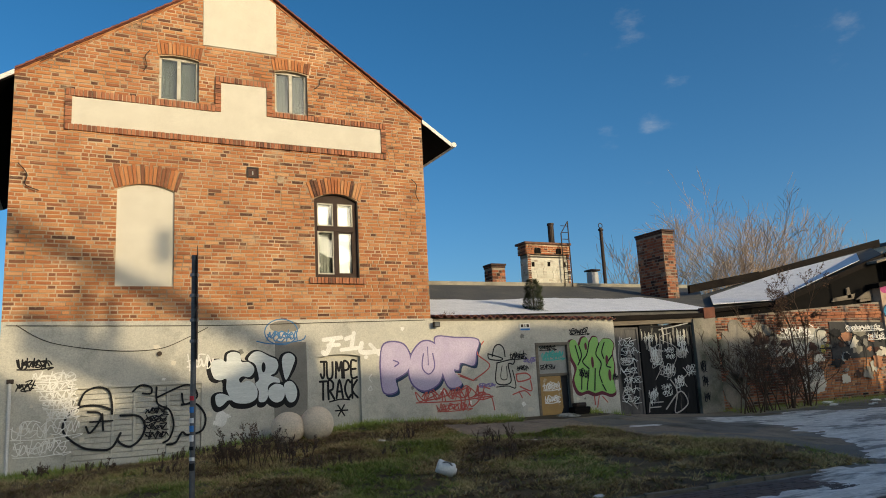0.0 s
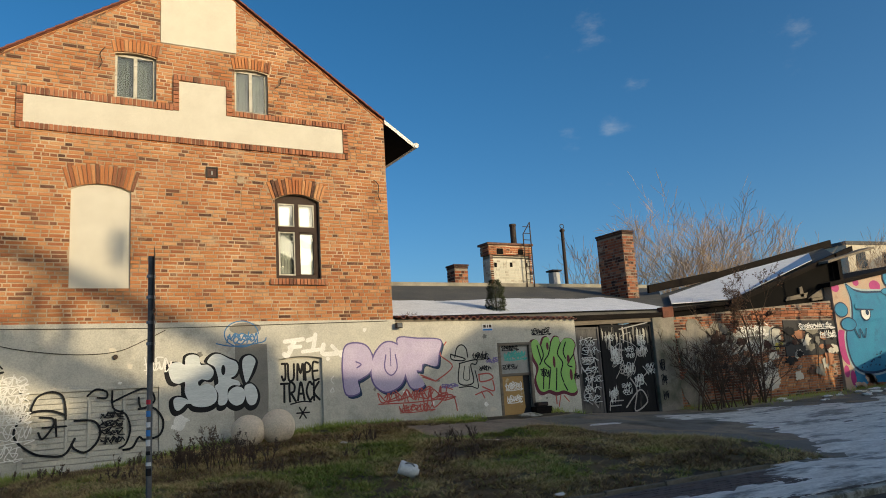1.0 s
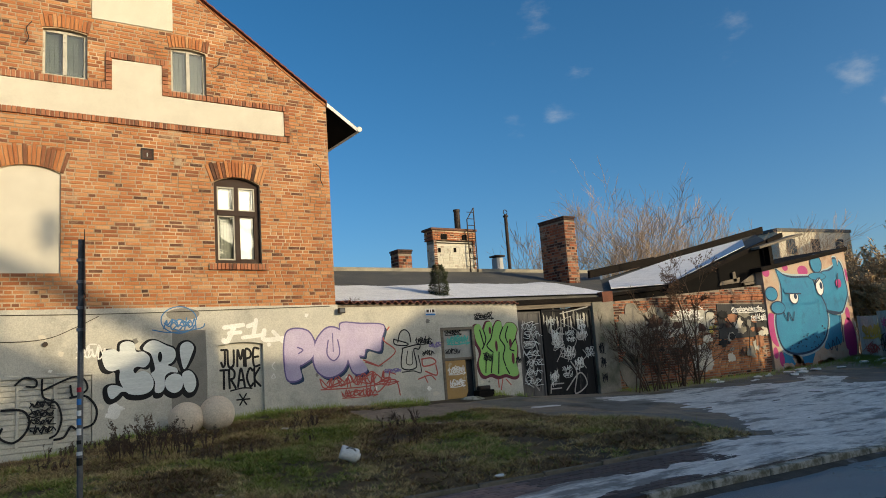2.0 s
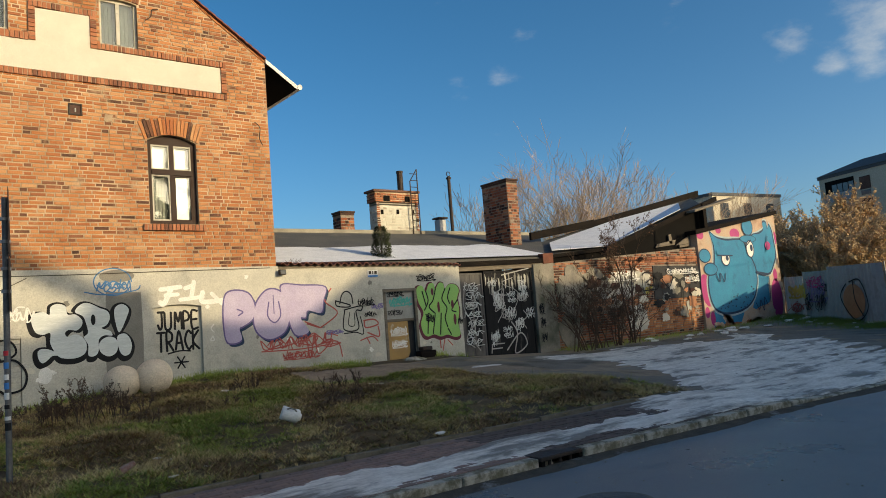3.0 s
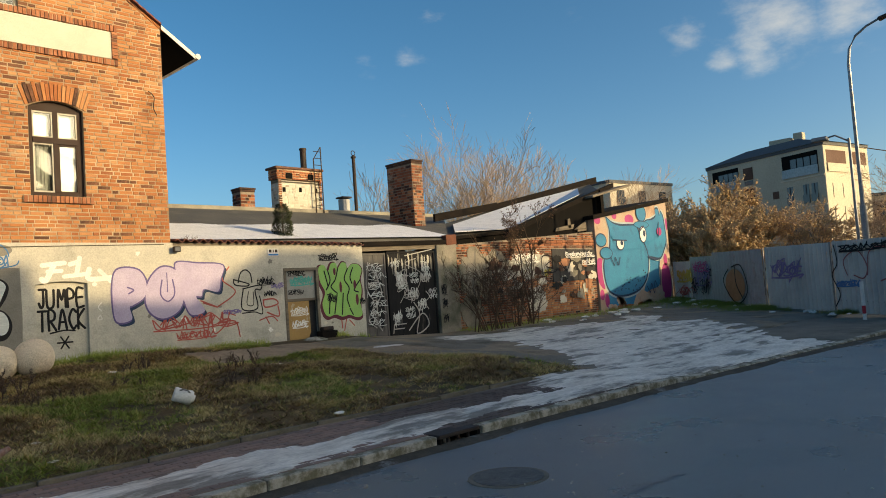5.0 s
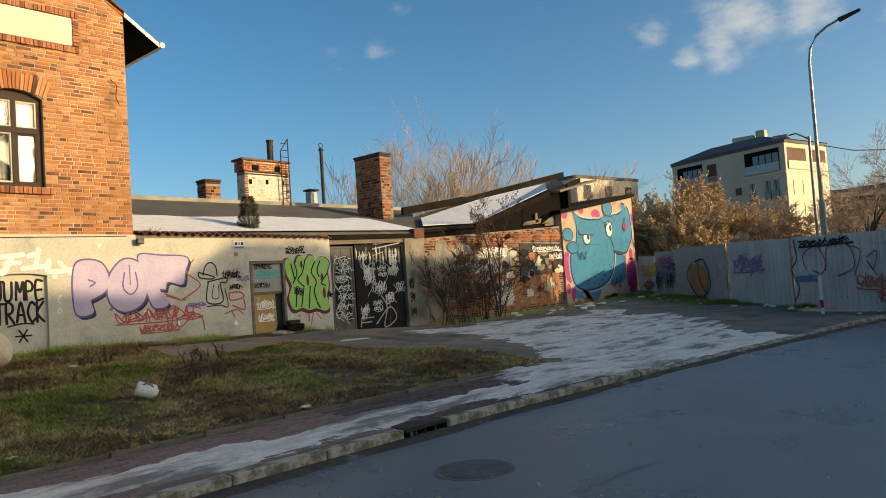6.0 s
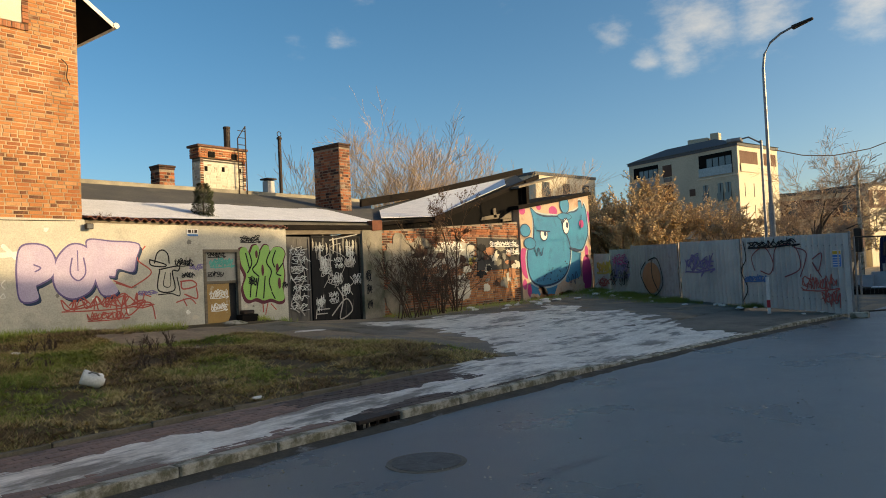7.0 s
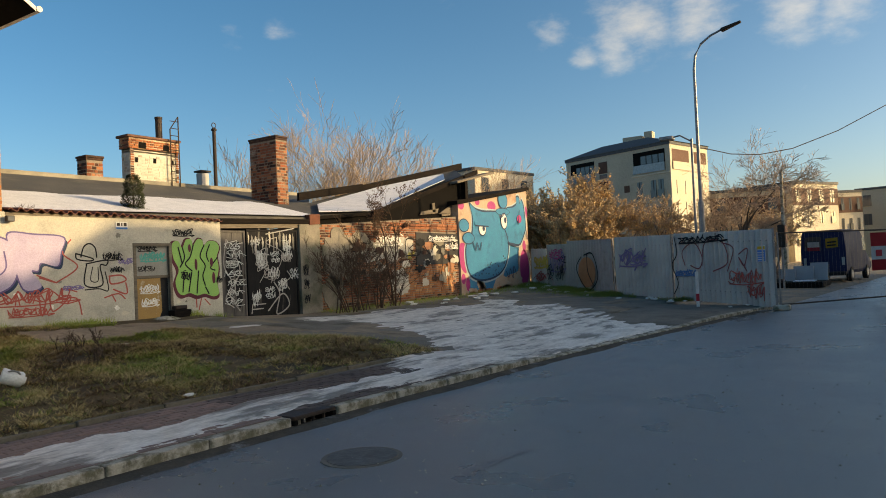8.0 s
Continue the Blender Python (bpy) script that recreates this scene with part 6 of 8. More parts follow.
tube(bm, [(1.95, 8.5, ground_z(1.95, 8.5) + 0.05), (2.07, 8.46, ground_z(2.0, 8.5) + 0.12)], 0.045, 10, 0.025)
solo("tin_can", bm, mat("rusty_can", (0.3, 0.12, 0.09), (0.4, 0.33, 0.28), 20, 0.6), "small reddish crushed can in the grass", "can", at=(1.95, 8.5, ground_z(1.95, 8.5)))

# ---- fixtures on the street front ----
fl = thing("wall_floodlight", "small dark floodlight under the eave corner of the low wall", "lamp", (7.05, FY, 2.9))
bm = blank()
box(bm, 7.0, 7.03, FY - 0.10, FY - 0.035, 2.96, 2.99)
part("bracket", bm, M_IRON, fl)
bm = blank()
box(bm, 6.96, 7.12, FY - 0.17, FY - 0.09, 2.88, 3.0, 0.012)
part("housing", bm, M_IRON, fl)
bm = blank()
box(bm, 6.98, 7.10, FY - 0.178, FY - 0.168, 2.895, 2.985)
part("lens", bm, M_PANE, fl)
num = thing("address_plate", "small enamel plate, pale with a blue lower band", "sign", (9.45, FY, 2.77))
bm = blank()
box(bm, 9.30, 9.59, FY - 0.05, FY - 0.037, 2.77, 2.94, 0.003)
part("plate", bm, M_SIGNWHITE, num)
bm = blank()
box(bm, 9.31, 9.58, FY - 0.053, FY - 0.048, 2.78, 2.82)
part("blue_band", bm, M_SIGNBLUE, num)
for a, b in ((9.33, 9.40), (9.43, 9.46), (9.49, 9.56)):
    bm = blank()
    box(bm, a, b, FY - 0.053, FY - 0.048, 2.85, 2.92)
    part("bar", bm, M_IRON, num)


def cable(name, label, pts, rad=0.008, m=None):
    bm = blank()
    xyz = [(x, FY - 0.035 - rad - 0.002, z) for x, z in smooth_line(pts)]
    tube(bm, xyz, rad, 5)
    return solo(name, bm, m or M_IRON, label, "cable", "wall cables", at=xyz[0])


# ---- plain crate and stones by the door ----
crate = thing("door_clutter", "dark crate and stacked tyres beside the door", "clutter", (10.78, 14.75, 0.74))
bm = blank()
box(bm, 10.50, 10.98, 14.66, 14.90, 0.72, 0.9, 0.015)
part("crate", bm, M_DARKWOOD, crate)
bm = blank()
box(bm, 10.58, 10.9, 14.7, 14.88, 0.905, 1.0, 0.02)
part("block", bm, M_IRON, crate)
bm = blank()
bmesh.ops.create_icosphere(bm, subdivisions=2, radius=0.3)
for vert in bm.verts:
    vert.co *= 1 + 0.3 * noise.noise(vert.co * 3)
    vert.co.z *= 0.25
bmesh.ops.translate(bm, verts=bm.verts, vec=(10.25, 14.6, 0.72))
solo("rubble", bm, M_KERB, "flat heap of grey rubble at the doorstep", "rubble", at=(10.25, 14.6, 0.7))

# ---- street lamp, poles, wire ----
lamp = thing("street_lamp", "tall galvanised street lamp with a curved arm", "street lamp", (25.3, 6.5, 0.2))
bm = blank()
tube(bm, [(25.3, 6.5, 0.0), (25.3, 6.5, 3.4)], 0.10, 12, 0.095)
part("base_tube", bm, M_STEEL, lamp)
bm = blank()
tube(bm, [(25.3, 6.5, 3.4), (25.3, 6.48, 7.9)], 0.062, 10, 0.05)
part("pole", bm, M_STEEL, lamp)
bm = blank()
arm = [(25.3, 6.48, 7.9), (25.3, 6.42, 8.35), (25.31, 6.22, 8.7), (25.33, 5.9, 8.92), (25.38, 5.55, 9.06)]
tube(bm, arm, 0.045, 8, 0.035)
part("arm", bm, M_STEEL, lamp)
bm = blank()
vs = box(bm, -0.11, 0.11, -0.36, 0.30, -0.06, 0.06, 0.03)
for vert in bm.verts:
    if vert.co.y < -0.2:
        vert.co.x *= 0.65
        vert.co.z *= 0.6
bmesh.ops.rotate(bm, verts=bm.verts, cent=(0, 0, 0), matrix=Matrix.Rotation(radians(-14), 3, "X"))
bmesh.ops.translate(bm, verts=bm.verts, vec=(25.42, 5.28, 9.12))
part("lantern", bm, M_IRON, lamp, "dark lamp head")
pole = thing("utility_pole", "slim dark steel pole behind the fence", "pole", (26.2, 7.0, 0.2))
bm = blank()
tube(bm, [(26.2, 6.95, 0.0), (26.2, 6.93, 5.7)], 0.055, 10, 0.045)
part("pole", bm, M_STEEL, pole)
bm = blank()
tube(bm, [(26.2, 6.93, 5.6), (26.1, 7.3, 5.85), (26.05, 7.6, 5.8)], 0.03, 6)
part("bracket", bm, M_STEEL, pole)
bm = blank()
box(bm, 25.9, 26.2, 7.5, 8.0, 5.72, 5.86, 0.03)
part("fitting", bm, M_STEEL, pole)
pole2 = thing("utility_pole", "pale concrete pole beside the site entrance", "pole", (36.0, 5.65, 0.1))
bm = blank()
tube(bm, [(36.0, 5.68, 0.0), (35.9, 5.62, 5.25)], 0.11, 10, 0.07)
part("pole", bm, M_KERB, pole2)
bm = blank()
tube(bm, [(26.2, 6.5, 5.3), (27.6, 5.95, 5.18), (29.3, 5.3, 5.25), (31.0, 4.4, 5.55), (33.0, 3.0, 6.3), (35, 1.35, 7.4), (37, -0.8, 8.9)], 0.018, 5)
solo("overhead_cable", bm, M_IRON, "thick sagging overhead cable", "cable", at=(26.2, 6.5, 5.3))

# ---- red and white marker post, notice on the fence ----
mk = thing("marker_post", "short red and white striped marker post", "bollard", (20.3, 5.45, 0.15))
zb = ground_z(20.3, 5.45)
for i in range(5):
    bm = blank()
    tube(bm, [(20.3, 5.45, zb - 0.05 + i * 0.2), (20.3, 5.45, zb - 0.05 + (i + 1) * 0.2)], 0.045, 10)
    part("band", bm, M_SIGNRED if i in (1,) else M_SIGNWHITE, mk, "red band" if i == 1 else "white band")
ns = thing("notice_board", "blue and yellow construction notice on the metal fence", "sign", fence_place_early(13.84, 1.38, 0.03))
for (s0, s1, z0, z1, o, m, nm) in ((13.66, 14.02, 1.34, 1.78, 0.025, M_SIGNWHITE, "board"), (13.68, 14.0, 1.36, 1.66, 0.03, M_SIGNBLUE, "blue_field"), (13.68, 14.0, 1.68, 1.76, 0.03, M_SIGNYELLOW, "yellow_head")):
    bm = blank()
    q = [fence_place_early(s, z, oo) for oo in (o, o + 0.003) for s, z in ((s0, z0), (s1, z0), (s1, z1), (s0, z1))]
    vs = [bm.verts.new(p) for p in q]
    for fc in ((3, 2, 1, 0), (4, 5, 6, 7), (0, 1, 5, 4), (1, 2, 6, 5), (2, 3, 7, 6), (3, 0, 4, 7)):
        bm.faces.new([vs[i] for i in fc])
    part(nm, bm, m, ns)
for i in range(4):
    bm = blank()
    z = 1.40 + i * 0.06
    vs = [bm.verts.new(fence_place_early(s, zz, 0.036)) for s, zz in ((13.71, z), (13.97, z), (13.97, z + 0.02), (13.71, z + 0.02))]
    bm.faces.new(vs)
    part("text_bar", bm, M_SIGNWHITE, ns)

# ---- site entrance: mesh fence, van, slabs, banner ----
mf = thing("mesh_fence", "temporary wire mesh fence on a concrete foot", "fence", (20.6, 3.4, 0.1))
for a, b in (((20.55, 3.42), (20.55, 3.42)), ((27.5, -1.2), (27.5, -1.2))):
    bm = blank()
    tube(bm, [(a[0], a[1], 0.1), (a[0], a[1], 2.1)], 0.022, 8)
    part("upright", bm, M_STEEL, mf)
for z in (0.22, 2.08):
    bm = blank()
    tube(bm, [(20.55, 3.42, z), (24, 1.1, z - 0.01), (27.5, -1.2, z)], 0.022, 6)
    part("rail", bm, M_IRON, mf)
v, f = segments_mesh([((20.55 + (27.5 - 20.55) * i / 60, 3.42 - 4.62 * i / 60, 0.2), (20.55 + (27.5 - 20.55) * i / 60, 3.42 - 4.62 * i / 60, 2.08), 0.0018, 0.0018) for i in range(61)], 3)
joined("mesh_wires", v, f, M_STEEL, mf, "", "stuff")
bm = blank()
box(bm, 20.4, 20.72, 3.2, 3.6, 0.08, 0.22, 0.02)
part("foot", bm, M_KERB, mf)

van = thing("van", "dark blue panel van seen from behind with notices on its doors", "van", (37, 4.1, 0.12))
VO = Vector((36.7, 3.3, 0.12))
vd = Vector((0.993, -0.12, 0)).normalized()
vw = Vector((-vd.y, vd.x, 0))


def vp(u, w, z):
    return VO + vd * u + vw * w + Vector((0, 0, z))


def van_loft(sections, name, m, label="", w=1.85):
    """Body lofted from cross-sections (u, z0, z1, inset at the top)."""
    bm = blank()
    rings = []
    for u, z0, z1, ins in sections:
        mid = z0 + (z1 - z0) * 0.55
        rings.append([bm.verts.new(vp(u, a, z)) for a, z in ((0.06, z0), (0, z0 + 0.15), (0, mid), (ins * 0.5, z1 - 0.12), (ins, z1), (w - ins, z1), (w - ins * 0.5, z1 - 0.12), (w, mid), (w, z0 + 0.15), (w - 0.06, z0))])
    for a, b in zip(rings, rings[1:]):
        n = len(a)
        for i in range(n):
            bm.faces.new((a[i], a[(i + 1) % n], b[(i + 1) % n], b[i]))
    bm.faces.new(rings[0][::-1])
    bm.faces.new(rings[-1])
    bmesh.ops.recalc_face_normals(bm, faces=bm.faces)
    return part(name, bm, m, van, label)


vbody = van_loft([(0.0, 0.38, 2.25, 0.12), (0.05, 0.35, 2.33, 0.14), (3.4, 0.35, 2.34, 0.14), (3.9, 0.35, 2.15, 0.18), (4.5, 0.38, 1.3, 0.1), (5.1, 0.4, 1.05, 0.12), (5.2, 0.45, 0.9, 0.15)], "body", M_DARKBLUE)


def van_quad(name, pts, m, label="", parent=None):
    bm = blank()
    bm.faces.new([bm.verts.new(vp(*p)) for p in pts])
    bmesh.ops.solidify(bm, geom=bm.faces[:], thickness=0.006)
    part(name, bm, m, parent or van, label)


van_quad("rear_window", [(-0.012, 0.98, 1.45), (-0.012, 1.70, 1.45), (-0.012, 1.64, 2.05), (-0.012, 0.98, 2.05)], M_PANE)
van_quad("door_seam", [(-0.012, 0.92, 0.45), (-0.012, 0.935, 0.45), (-0.012, 0.935, 2.2), (-0.012, 0.92, 2.2)], M_SOFFIT_SHADE)
van_quad("side_window", [(3.3, -0.006, 1.35), (4.15, -0.006, 1.35), (3.95, 0.06, 1.95), (3.3, 0.06, 1.95)], M_PANE)
for w in (0.12, 1.68):
    van_quad("tail_light", [(-0.014, w - 0.06, 0.75), (-0.014, w + 0.06, 0.75), (-0.014, w + 0.06, 1.1), (-0.014, w - 0.06, 1.1)], M_SIGNWHITE, "pale tail light")
van_quad("notice", [(-0.014, 0.30, 1.55), (-0.014, 0.80, 1.52), (-0.014, 0.80, 1.95), (-0.014, 0.30, 1.98)], M_SIGNYELLOW, "yellow notice")
van_quad("notice", [(-0.014, 1.05, 1.42), (-0.014, 1.55, 1.42), (-0.014, 1.55, 1.82), (-0.014, 1.05, 1.82)], M_SIGNWHITE, "white and red notice")
van_quad("notice_band", [(-0.022, 1.05, 1.42), (-0.022, 1.55, 1.42), (-0.022, 1.55, 1.58), (-0.022, 1.05, 1.58)], M_SIGNRED)
for k in range(2):
    van_quad("text_bar", [(-0.022, 0.36, 1.62 + 0.14 * k), (-0.022, 0.74, 1.60 + 0.14 * k), (-0.022, 0.74, 1.67 + 0.14 * k), (-0.022, 0.36, 1.69 + 0.14 * k)], M_IRON)
bm = blank()
for a, b in ((0.02, 1.83),):
    p = [vp(-0.1, a, 0.38), vp(-0.1, b, 0.38)]
    tube(bm, p, 0.09, 8)
part("bumper", bm, M_RUBBER, van)
for u in (0.85, 4.1):
    for w in (0.06, 1.79):
        bm = blank()
        tube(bm, [vp(u, w - 0.1, 0.32), vp(u, w + 0.1, 0.32)], 0.33, 18)
        wheel = part("wheel", bm, M_RUBBER, van)
        bm = blank()
        tube(bm, [vp(u, w - 0.11, 0.32), vp(u, w + 0.11, 0.32)], 0.19, 14)
        part("rim", bm, M_STEEL, wheel)
slabs = thing("stacked_slabs", "grey slabs and boards leaning in the site entrance", "building material", (33.5, 4.6, 0.12))
for u, w, h, lean2 in ((0.0, 0.65, 0.75, 0.3), (-1.0, 0.75, 0.62, 0.25), (-2.0, 0.55, 0.5, 0.2)):
    bm = blank()
    vs = box(bm, -0.03, 0.03, -w / 2, w / 2, 0, h, 0.005)
    bmesh.ops.rotate(bm, verts=bm.verts, cent=(0, 0, 0), matrix=Matrix.Rotation(lean2, 3, "Y"))
    bmesh.ops.translate(bm, verts=bm.verts, vec=(33.2 + 0.2 * u, 4.0 - u * 0.55, 0.35))
    part("slab", bm, M_ZINC_DARK, slabs)
bm = blank()
box(bm, 31.8, 34.4, 3.7, 5.6, 0.12, 0.34, 0.03)
part("pallet", bm, M_DARKWOOD, slabs)
bm = blank()
box(bm, 31.9, 32.6, 4.0, 4.8, 0.35, 0.40, 0.02)
part("sheet", bm, M_SNOW, slabs)
heap = blank()
bmesh.ops.create_icosphere(heap, subdivisions=3, radius=1.0)
for vert in heap.verts:
    vert.co *= 1 + 0.35 * noise.noise(vert.co * 2)
    vert.co = Vector((vert.co.x * 1.6, vert.co.y * 1.1, max(-0.1, vert.co.z) * 0.8))
bmesh.ops.translate(heap, verts=heap.verts, vec=(33.8, 6.2, 0.15))
solo("tarp_heap", heap, M_IRON, "dark tarpaulin over a heap of site rubble", "heap", at=(33.8, 6.2, 0.1))
cab = thing("site_signal", "dark portable signal box on a stand with an orange side", "signal", (31.5, 5.05, 0.1))
bm = blank()
box(bm, 31.3, 31.7, 4.9, 5.16, 1.75, 2.65, 0.03)
part("box", bm, M_IRON, cab)
bm = blank()
box(bm, 31.28, 31.72, 4.86, 4.9, 1.9, 2.6)
part("orange_side", bm, M_ORANGE, cab)
bm = blank()
tube(bm, [(31.5, 5.05, 0.1), (31.5, 5.05, 1.76)], 0.04, 8)
part("stand", bm, M_STEEL, cab)
bn = thing("site_banner", "red and white site banner with unreadable lettering on the mesh fence", "banner", (26.4, -0.4, 0.9))
for z0, z1, m, nm in ((0.95, 1.25, M_SIGNRED, "red_lower"), (1.25, 1.62, M_SIGNWHITE, "white_middle"), (1.62, 2.0, M_SIGNRED, "red_upper")):
    bm = blank()
    dx, dy = 27.5 - 20.55, -1.2 - 3.42
    vs = [bm.verts.new((20.55 + dx * t - 0.03, 3.42 + dy * t - 0.02, z)) for t, z in ((0.41, z0), (0.80, z0), (0.80, z1), (0.41, z1))]
    bm.faces.new(vs)
    bmesh.ops.solidify(bm, geom=bm.faces[:], thickness=0.004)
    part(nm, bm, m, bn)
for t0, t1 in ((0.43, 0.46), (0.48, 0.54), (0.56, 0.63), (0.66, 0.75)):
    bm = blank()
    vs = [bm.verts.new((20.55 + dx * t - 0.05, 3.42 + dy * t - 0.03, z)) for t, z in ((t0, 1.34), (t1, 1.34), (t1, 1.52), (t0, 1.52))]
    bm.faces.new(vs)
    part("text_bar", bm, M_IRON if t0 > 0.65 else M_SIGNRED, bn)

# ---- apartment houses in the distance ----


def face_map(P, Q):
    P, Q = Vector((*P, 0)), Vector((*Q, 0))
    d = Q - P
    n = Vector((d.y, -d.x, 0)).normalized()
    if n.dot(P) > 0:
        n = -n
    return lambda u, z, o: P + d * u + n * o + Vector((0, 0, z))


def panel_on(fm, u0, u1, z0, z1, o0, o1):
    bm = blank()
    vs = [bm.verts.new(fm(u, z, o)) for o in (o0, o1) for u, z in ((u0, z0), (u1, z0), (u1, z1), (u0, z1))]
    for fc in ((3, 2, 1, 0), (4, 5, 6, 7), (0, 1, 5, 4), (1, 2, 6, 5), (2, 3, 7, 6), (3, 0, 4, 7)):
        bm.faces.new([vs[i] for i in fc])
    bmesh.ops.recalc_face_normals(bm, faces=bm.faces)
    return bm


def facade_window(fm, u0, u1, z0, z1, parent, rail=False):
    w = part("window", panel_on(fm, u0, u1, z0, z1, -0.15, 0.04), M_PANE, parent)
    m = (u0 + u1) / 2
    k = (u1 - u0) * 0.05
    part("frame", panel_on(fm, m - k, m + k, z0, z1, 0.04, 0.09), M_APTROOF, w)
    if rail:
        part("rail_panel", panel_on(fm, u0 - k, u1 + k, z0, z0 + 0.9, 0.10, 0.16), M_PANE, w, "glass balustrade")
    return w


def block(name, label, pts, z1, m_wall, roof_m=M_APTROOF, roof_h=0.5, hip=0.0):
    """A flat-roofed block on a four-cornered plan."""
    c = Vector((sum(p[0] for p in pts) / 4, sum(p[1] for p in pts) / 4, 0))
    t = thing(name, label, "apartment building", c, "apartment buildings")
    bm = blank()
    lo, hi = [bm.verts.new((*p, -0.5)) for p in pts], [bm.verts.new((*p, z1)) for p in pts]
    for i in range(4):
        bm.faces.new((lo[i], lo[(i + 1) % 4], hi[(i + 1) % 4], hi[i]))
    bm.faces.new(hi)
    bmesh.ops.recalc_face_normals(bm, faces=bm.faces)
    part("wall", bm, m_wall, t)
    bm = blank()
    g2 = [c.xy + (Vector(p) - c.xy) * 1.02 for p in pts]
    lo, hi = [bm.verts.new((*p, z1)) for p in g2], [bm.verts.new((*p, z1 + roof_h)) for p in g2]
    for i in range(4):
        bm.faces.new((lo[i], lo[(i + 1) % 4], hi[(i + 1) % 4], hi[i]))
    bm.faces.new(hi)
    bm.faces.new(lo[::-1])
    bmesh.ops.recalc_face_normals(bm, faces=bm.faces)
    part("roof", bm, roof_m, t)
    if hip:
        bm = blank()
        lo = [bm.verts.new((*(c.xy + (Vector(p) - c.xy) * 1.04), z1 + roof_h)) for p in pts]
        hi = [bm.verts.new((*(c.xy + (Vector(p) - c.xy) * 0.45), z1 + roof_h + hip)) for p in pts]
        for i in range(4):
            bm.faces.new((lo[i], lo[(i + 1) % 4], hi[(i + 1) % 4], hi[i]))
        bm.faces.new(hi)
        bmesh.ops.recalc_face_normals(bm, faces=bm.faces)
        part("hipped_roof", bm, roof_m, t, "dark shallow hipped roof")
    return t


PL, PM, PR = (86.8, 38.6), (81.6, 23.9), (90.2, 22.0)
PB = (PL[0] + PR[0] - PM[0], PL[1] + PR[1] - PM[1])
apt = block("apartment_building", "five-storey cream apartment building with glazed loggias and a dark roof", [PL, PM, PR, PB], 14.1, M_APTWALL, roof_h=0.35, hip=1.3)
fm = face_map(PL, PM)
for u0, u1 in ((0.05, 0.30), (0.68, 0.96)):
    # no recess is cut: the loggia's shade is a near-black panel
    lg = part("loggia", panel_on(fm, u0, u1, 11.3, 13.7, -0.4, 0.03), M_SOFFIT_SHADE, apt, "near-black panel for the shade of a loggia recess")
    for i in range(4):
        a = u0 + (u1 - u0) * (0.25 + 0.19 * i)
        part("pane", panel_on(fm, a, a + (u1 - u0) * 0.16, 11.4, 13.2, 0.03, 0.07), M_PANE, lg)
    part("balustrade", panel_on(fm, u0, u1, 11.25, 12.2, 0.10, 0.16), mat("balcony_glass", (0.3, 0.36, 0.38), (0.26, 0.32, 0.34), 0.4, 0.2, 0.0, 5), lg, "glass balustrade")
for i in range(5):
    part("dark_strip", panel_on(fm, 0.345, 0.43, 13.4 - 2.4 * i - 1.4, 13.4 - 2.4 * i, 0.02, 0.06), M_APTBROWN, apt, "dark brown cladding panel")
    part("strip_window", panel_on(fm, 0.35, 0.425, 13.4 - 2.4 * i - 2.0, 13.4 - 2.4 * i - 1.5, 0.02, 0.06), M_PANE, apt)
part("vent_panel", panel_on(fm, 0.585, 0.635, 9.3, 10.1, 0.02, 0.06), M_APTBROWN, apt)
for z in (8.3, 5.3, 2.3):
    for u0, u1, rail in ((0.07, 0.115, 0), (0.14, 0.18, 0), (0.26, 0.305, 1), (0.705, 0.75, 1), (0.83, 0.875, 1), (0.895, 0.94, 1)):
        facade_window(fm, u0, u1, z, z + 2.0, apt, rail)
for z in (11.1, 8.0, 5.0):
    part("cornice", panel_on(fm, 0.0, 0.33, z - 0.15, z, 0.02, 0.10), M_APTWHITE, apt)
    part("cornice", panel_on(fm, 0.66, 1.0, z - 0.15, z, 0.02, 0.10), M_APTWHITE, apt)
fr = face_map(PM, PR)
# sunlight on this end put into colour: a paler sheet over the wall
part("white_face", panel_on(fr, 0.0, 1.0, 0, 14.2, 0.0, 0.05), M_APTWHITE, apt, "end wall overlaid with a paler tone for its sunlit side")
for u0, u1 in ((0.05, 0.48), (0.58, 0.95)):
    lg = part("loggia", panel_on(fr, u0, u1, 11.4, 13.6, -0.3, 0.07), M_APTBROWN, apt)
    part("balustrade", panel_on(fr, u0, u1, 11.3, 12.2, 0.12, 0.18), M_APTWHITE, lg)
for z in (8.6, 6.2):
    for u0 in (0.1, 0.32, 0.55, 0.78):
        facade_window(fr, u0, u0 + 0.07, z, z + 1.5, apt)
for x, y, a, h in ((88.5, 30, 1.2, 1.5), (87.8, 28.0, 0.5, 1.9)):
    bm = blank()
    box(bm, x - a, x + a, y - a, y + a, 14.9, 14.9 + h, 0.05)
    part("roof_house", bm, M_APTWALL, apt)


def simple_block(label, P, Q, depth, z1, rows, cols, m, strip=None, roof_m=M_APTROOF):
    d = (Vector(Q) - Vector(P)).normalized()
    n = Vector((-d.y, d.x))
    if n.dot(Vector(P)) < 0:
        n = -n
    t = block("apartment_building", label, [P, Q, tuple(Vector(Q) + n * depth), tuple(Vector(P) + n * depth)], z1, m, roof_m, 0.35)
    fm2 = face_map(P, Q)
    for rz in range(rows):
        z = z1 - 2.5 - 2.9 * rz
        for cx in range(cols):
            u = (cx + 0.3) / cols
            facade_window(fm2, u, u + 0.34 / cols, z, z + 1.7, t, (cx + rz) % 2 == 0)
        if strip and rz == 0:
            part("cladding", panel_on(fm2, 0.0, 1.0, z - 0.4, z + 1.9, 0.005, 0.03), strip, t, "brown top-floor cladding")
    return t


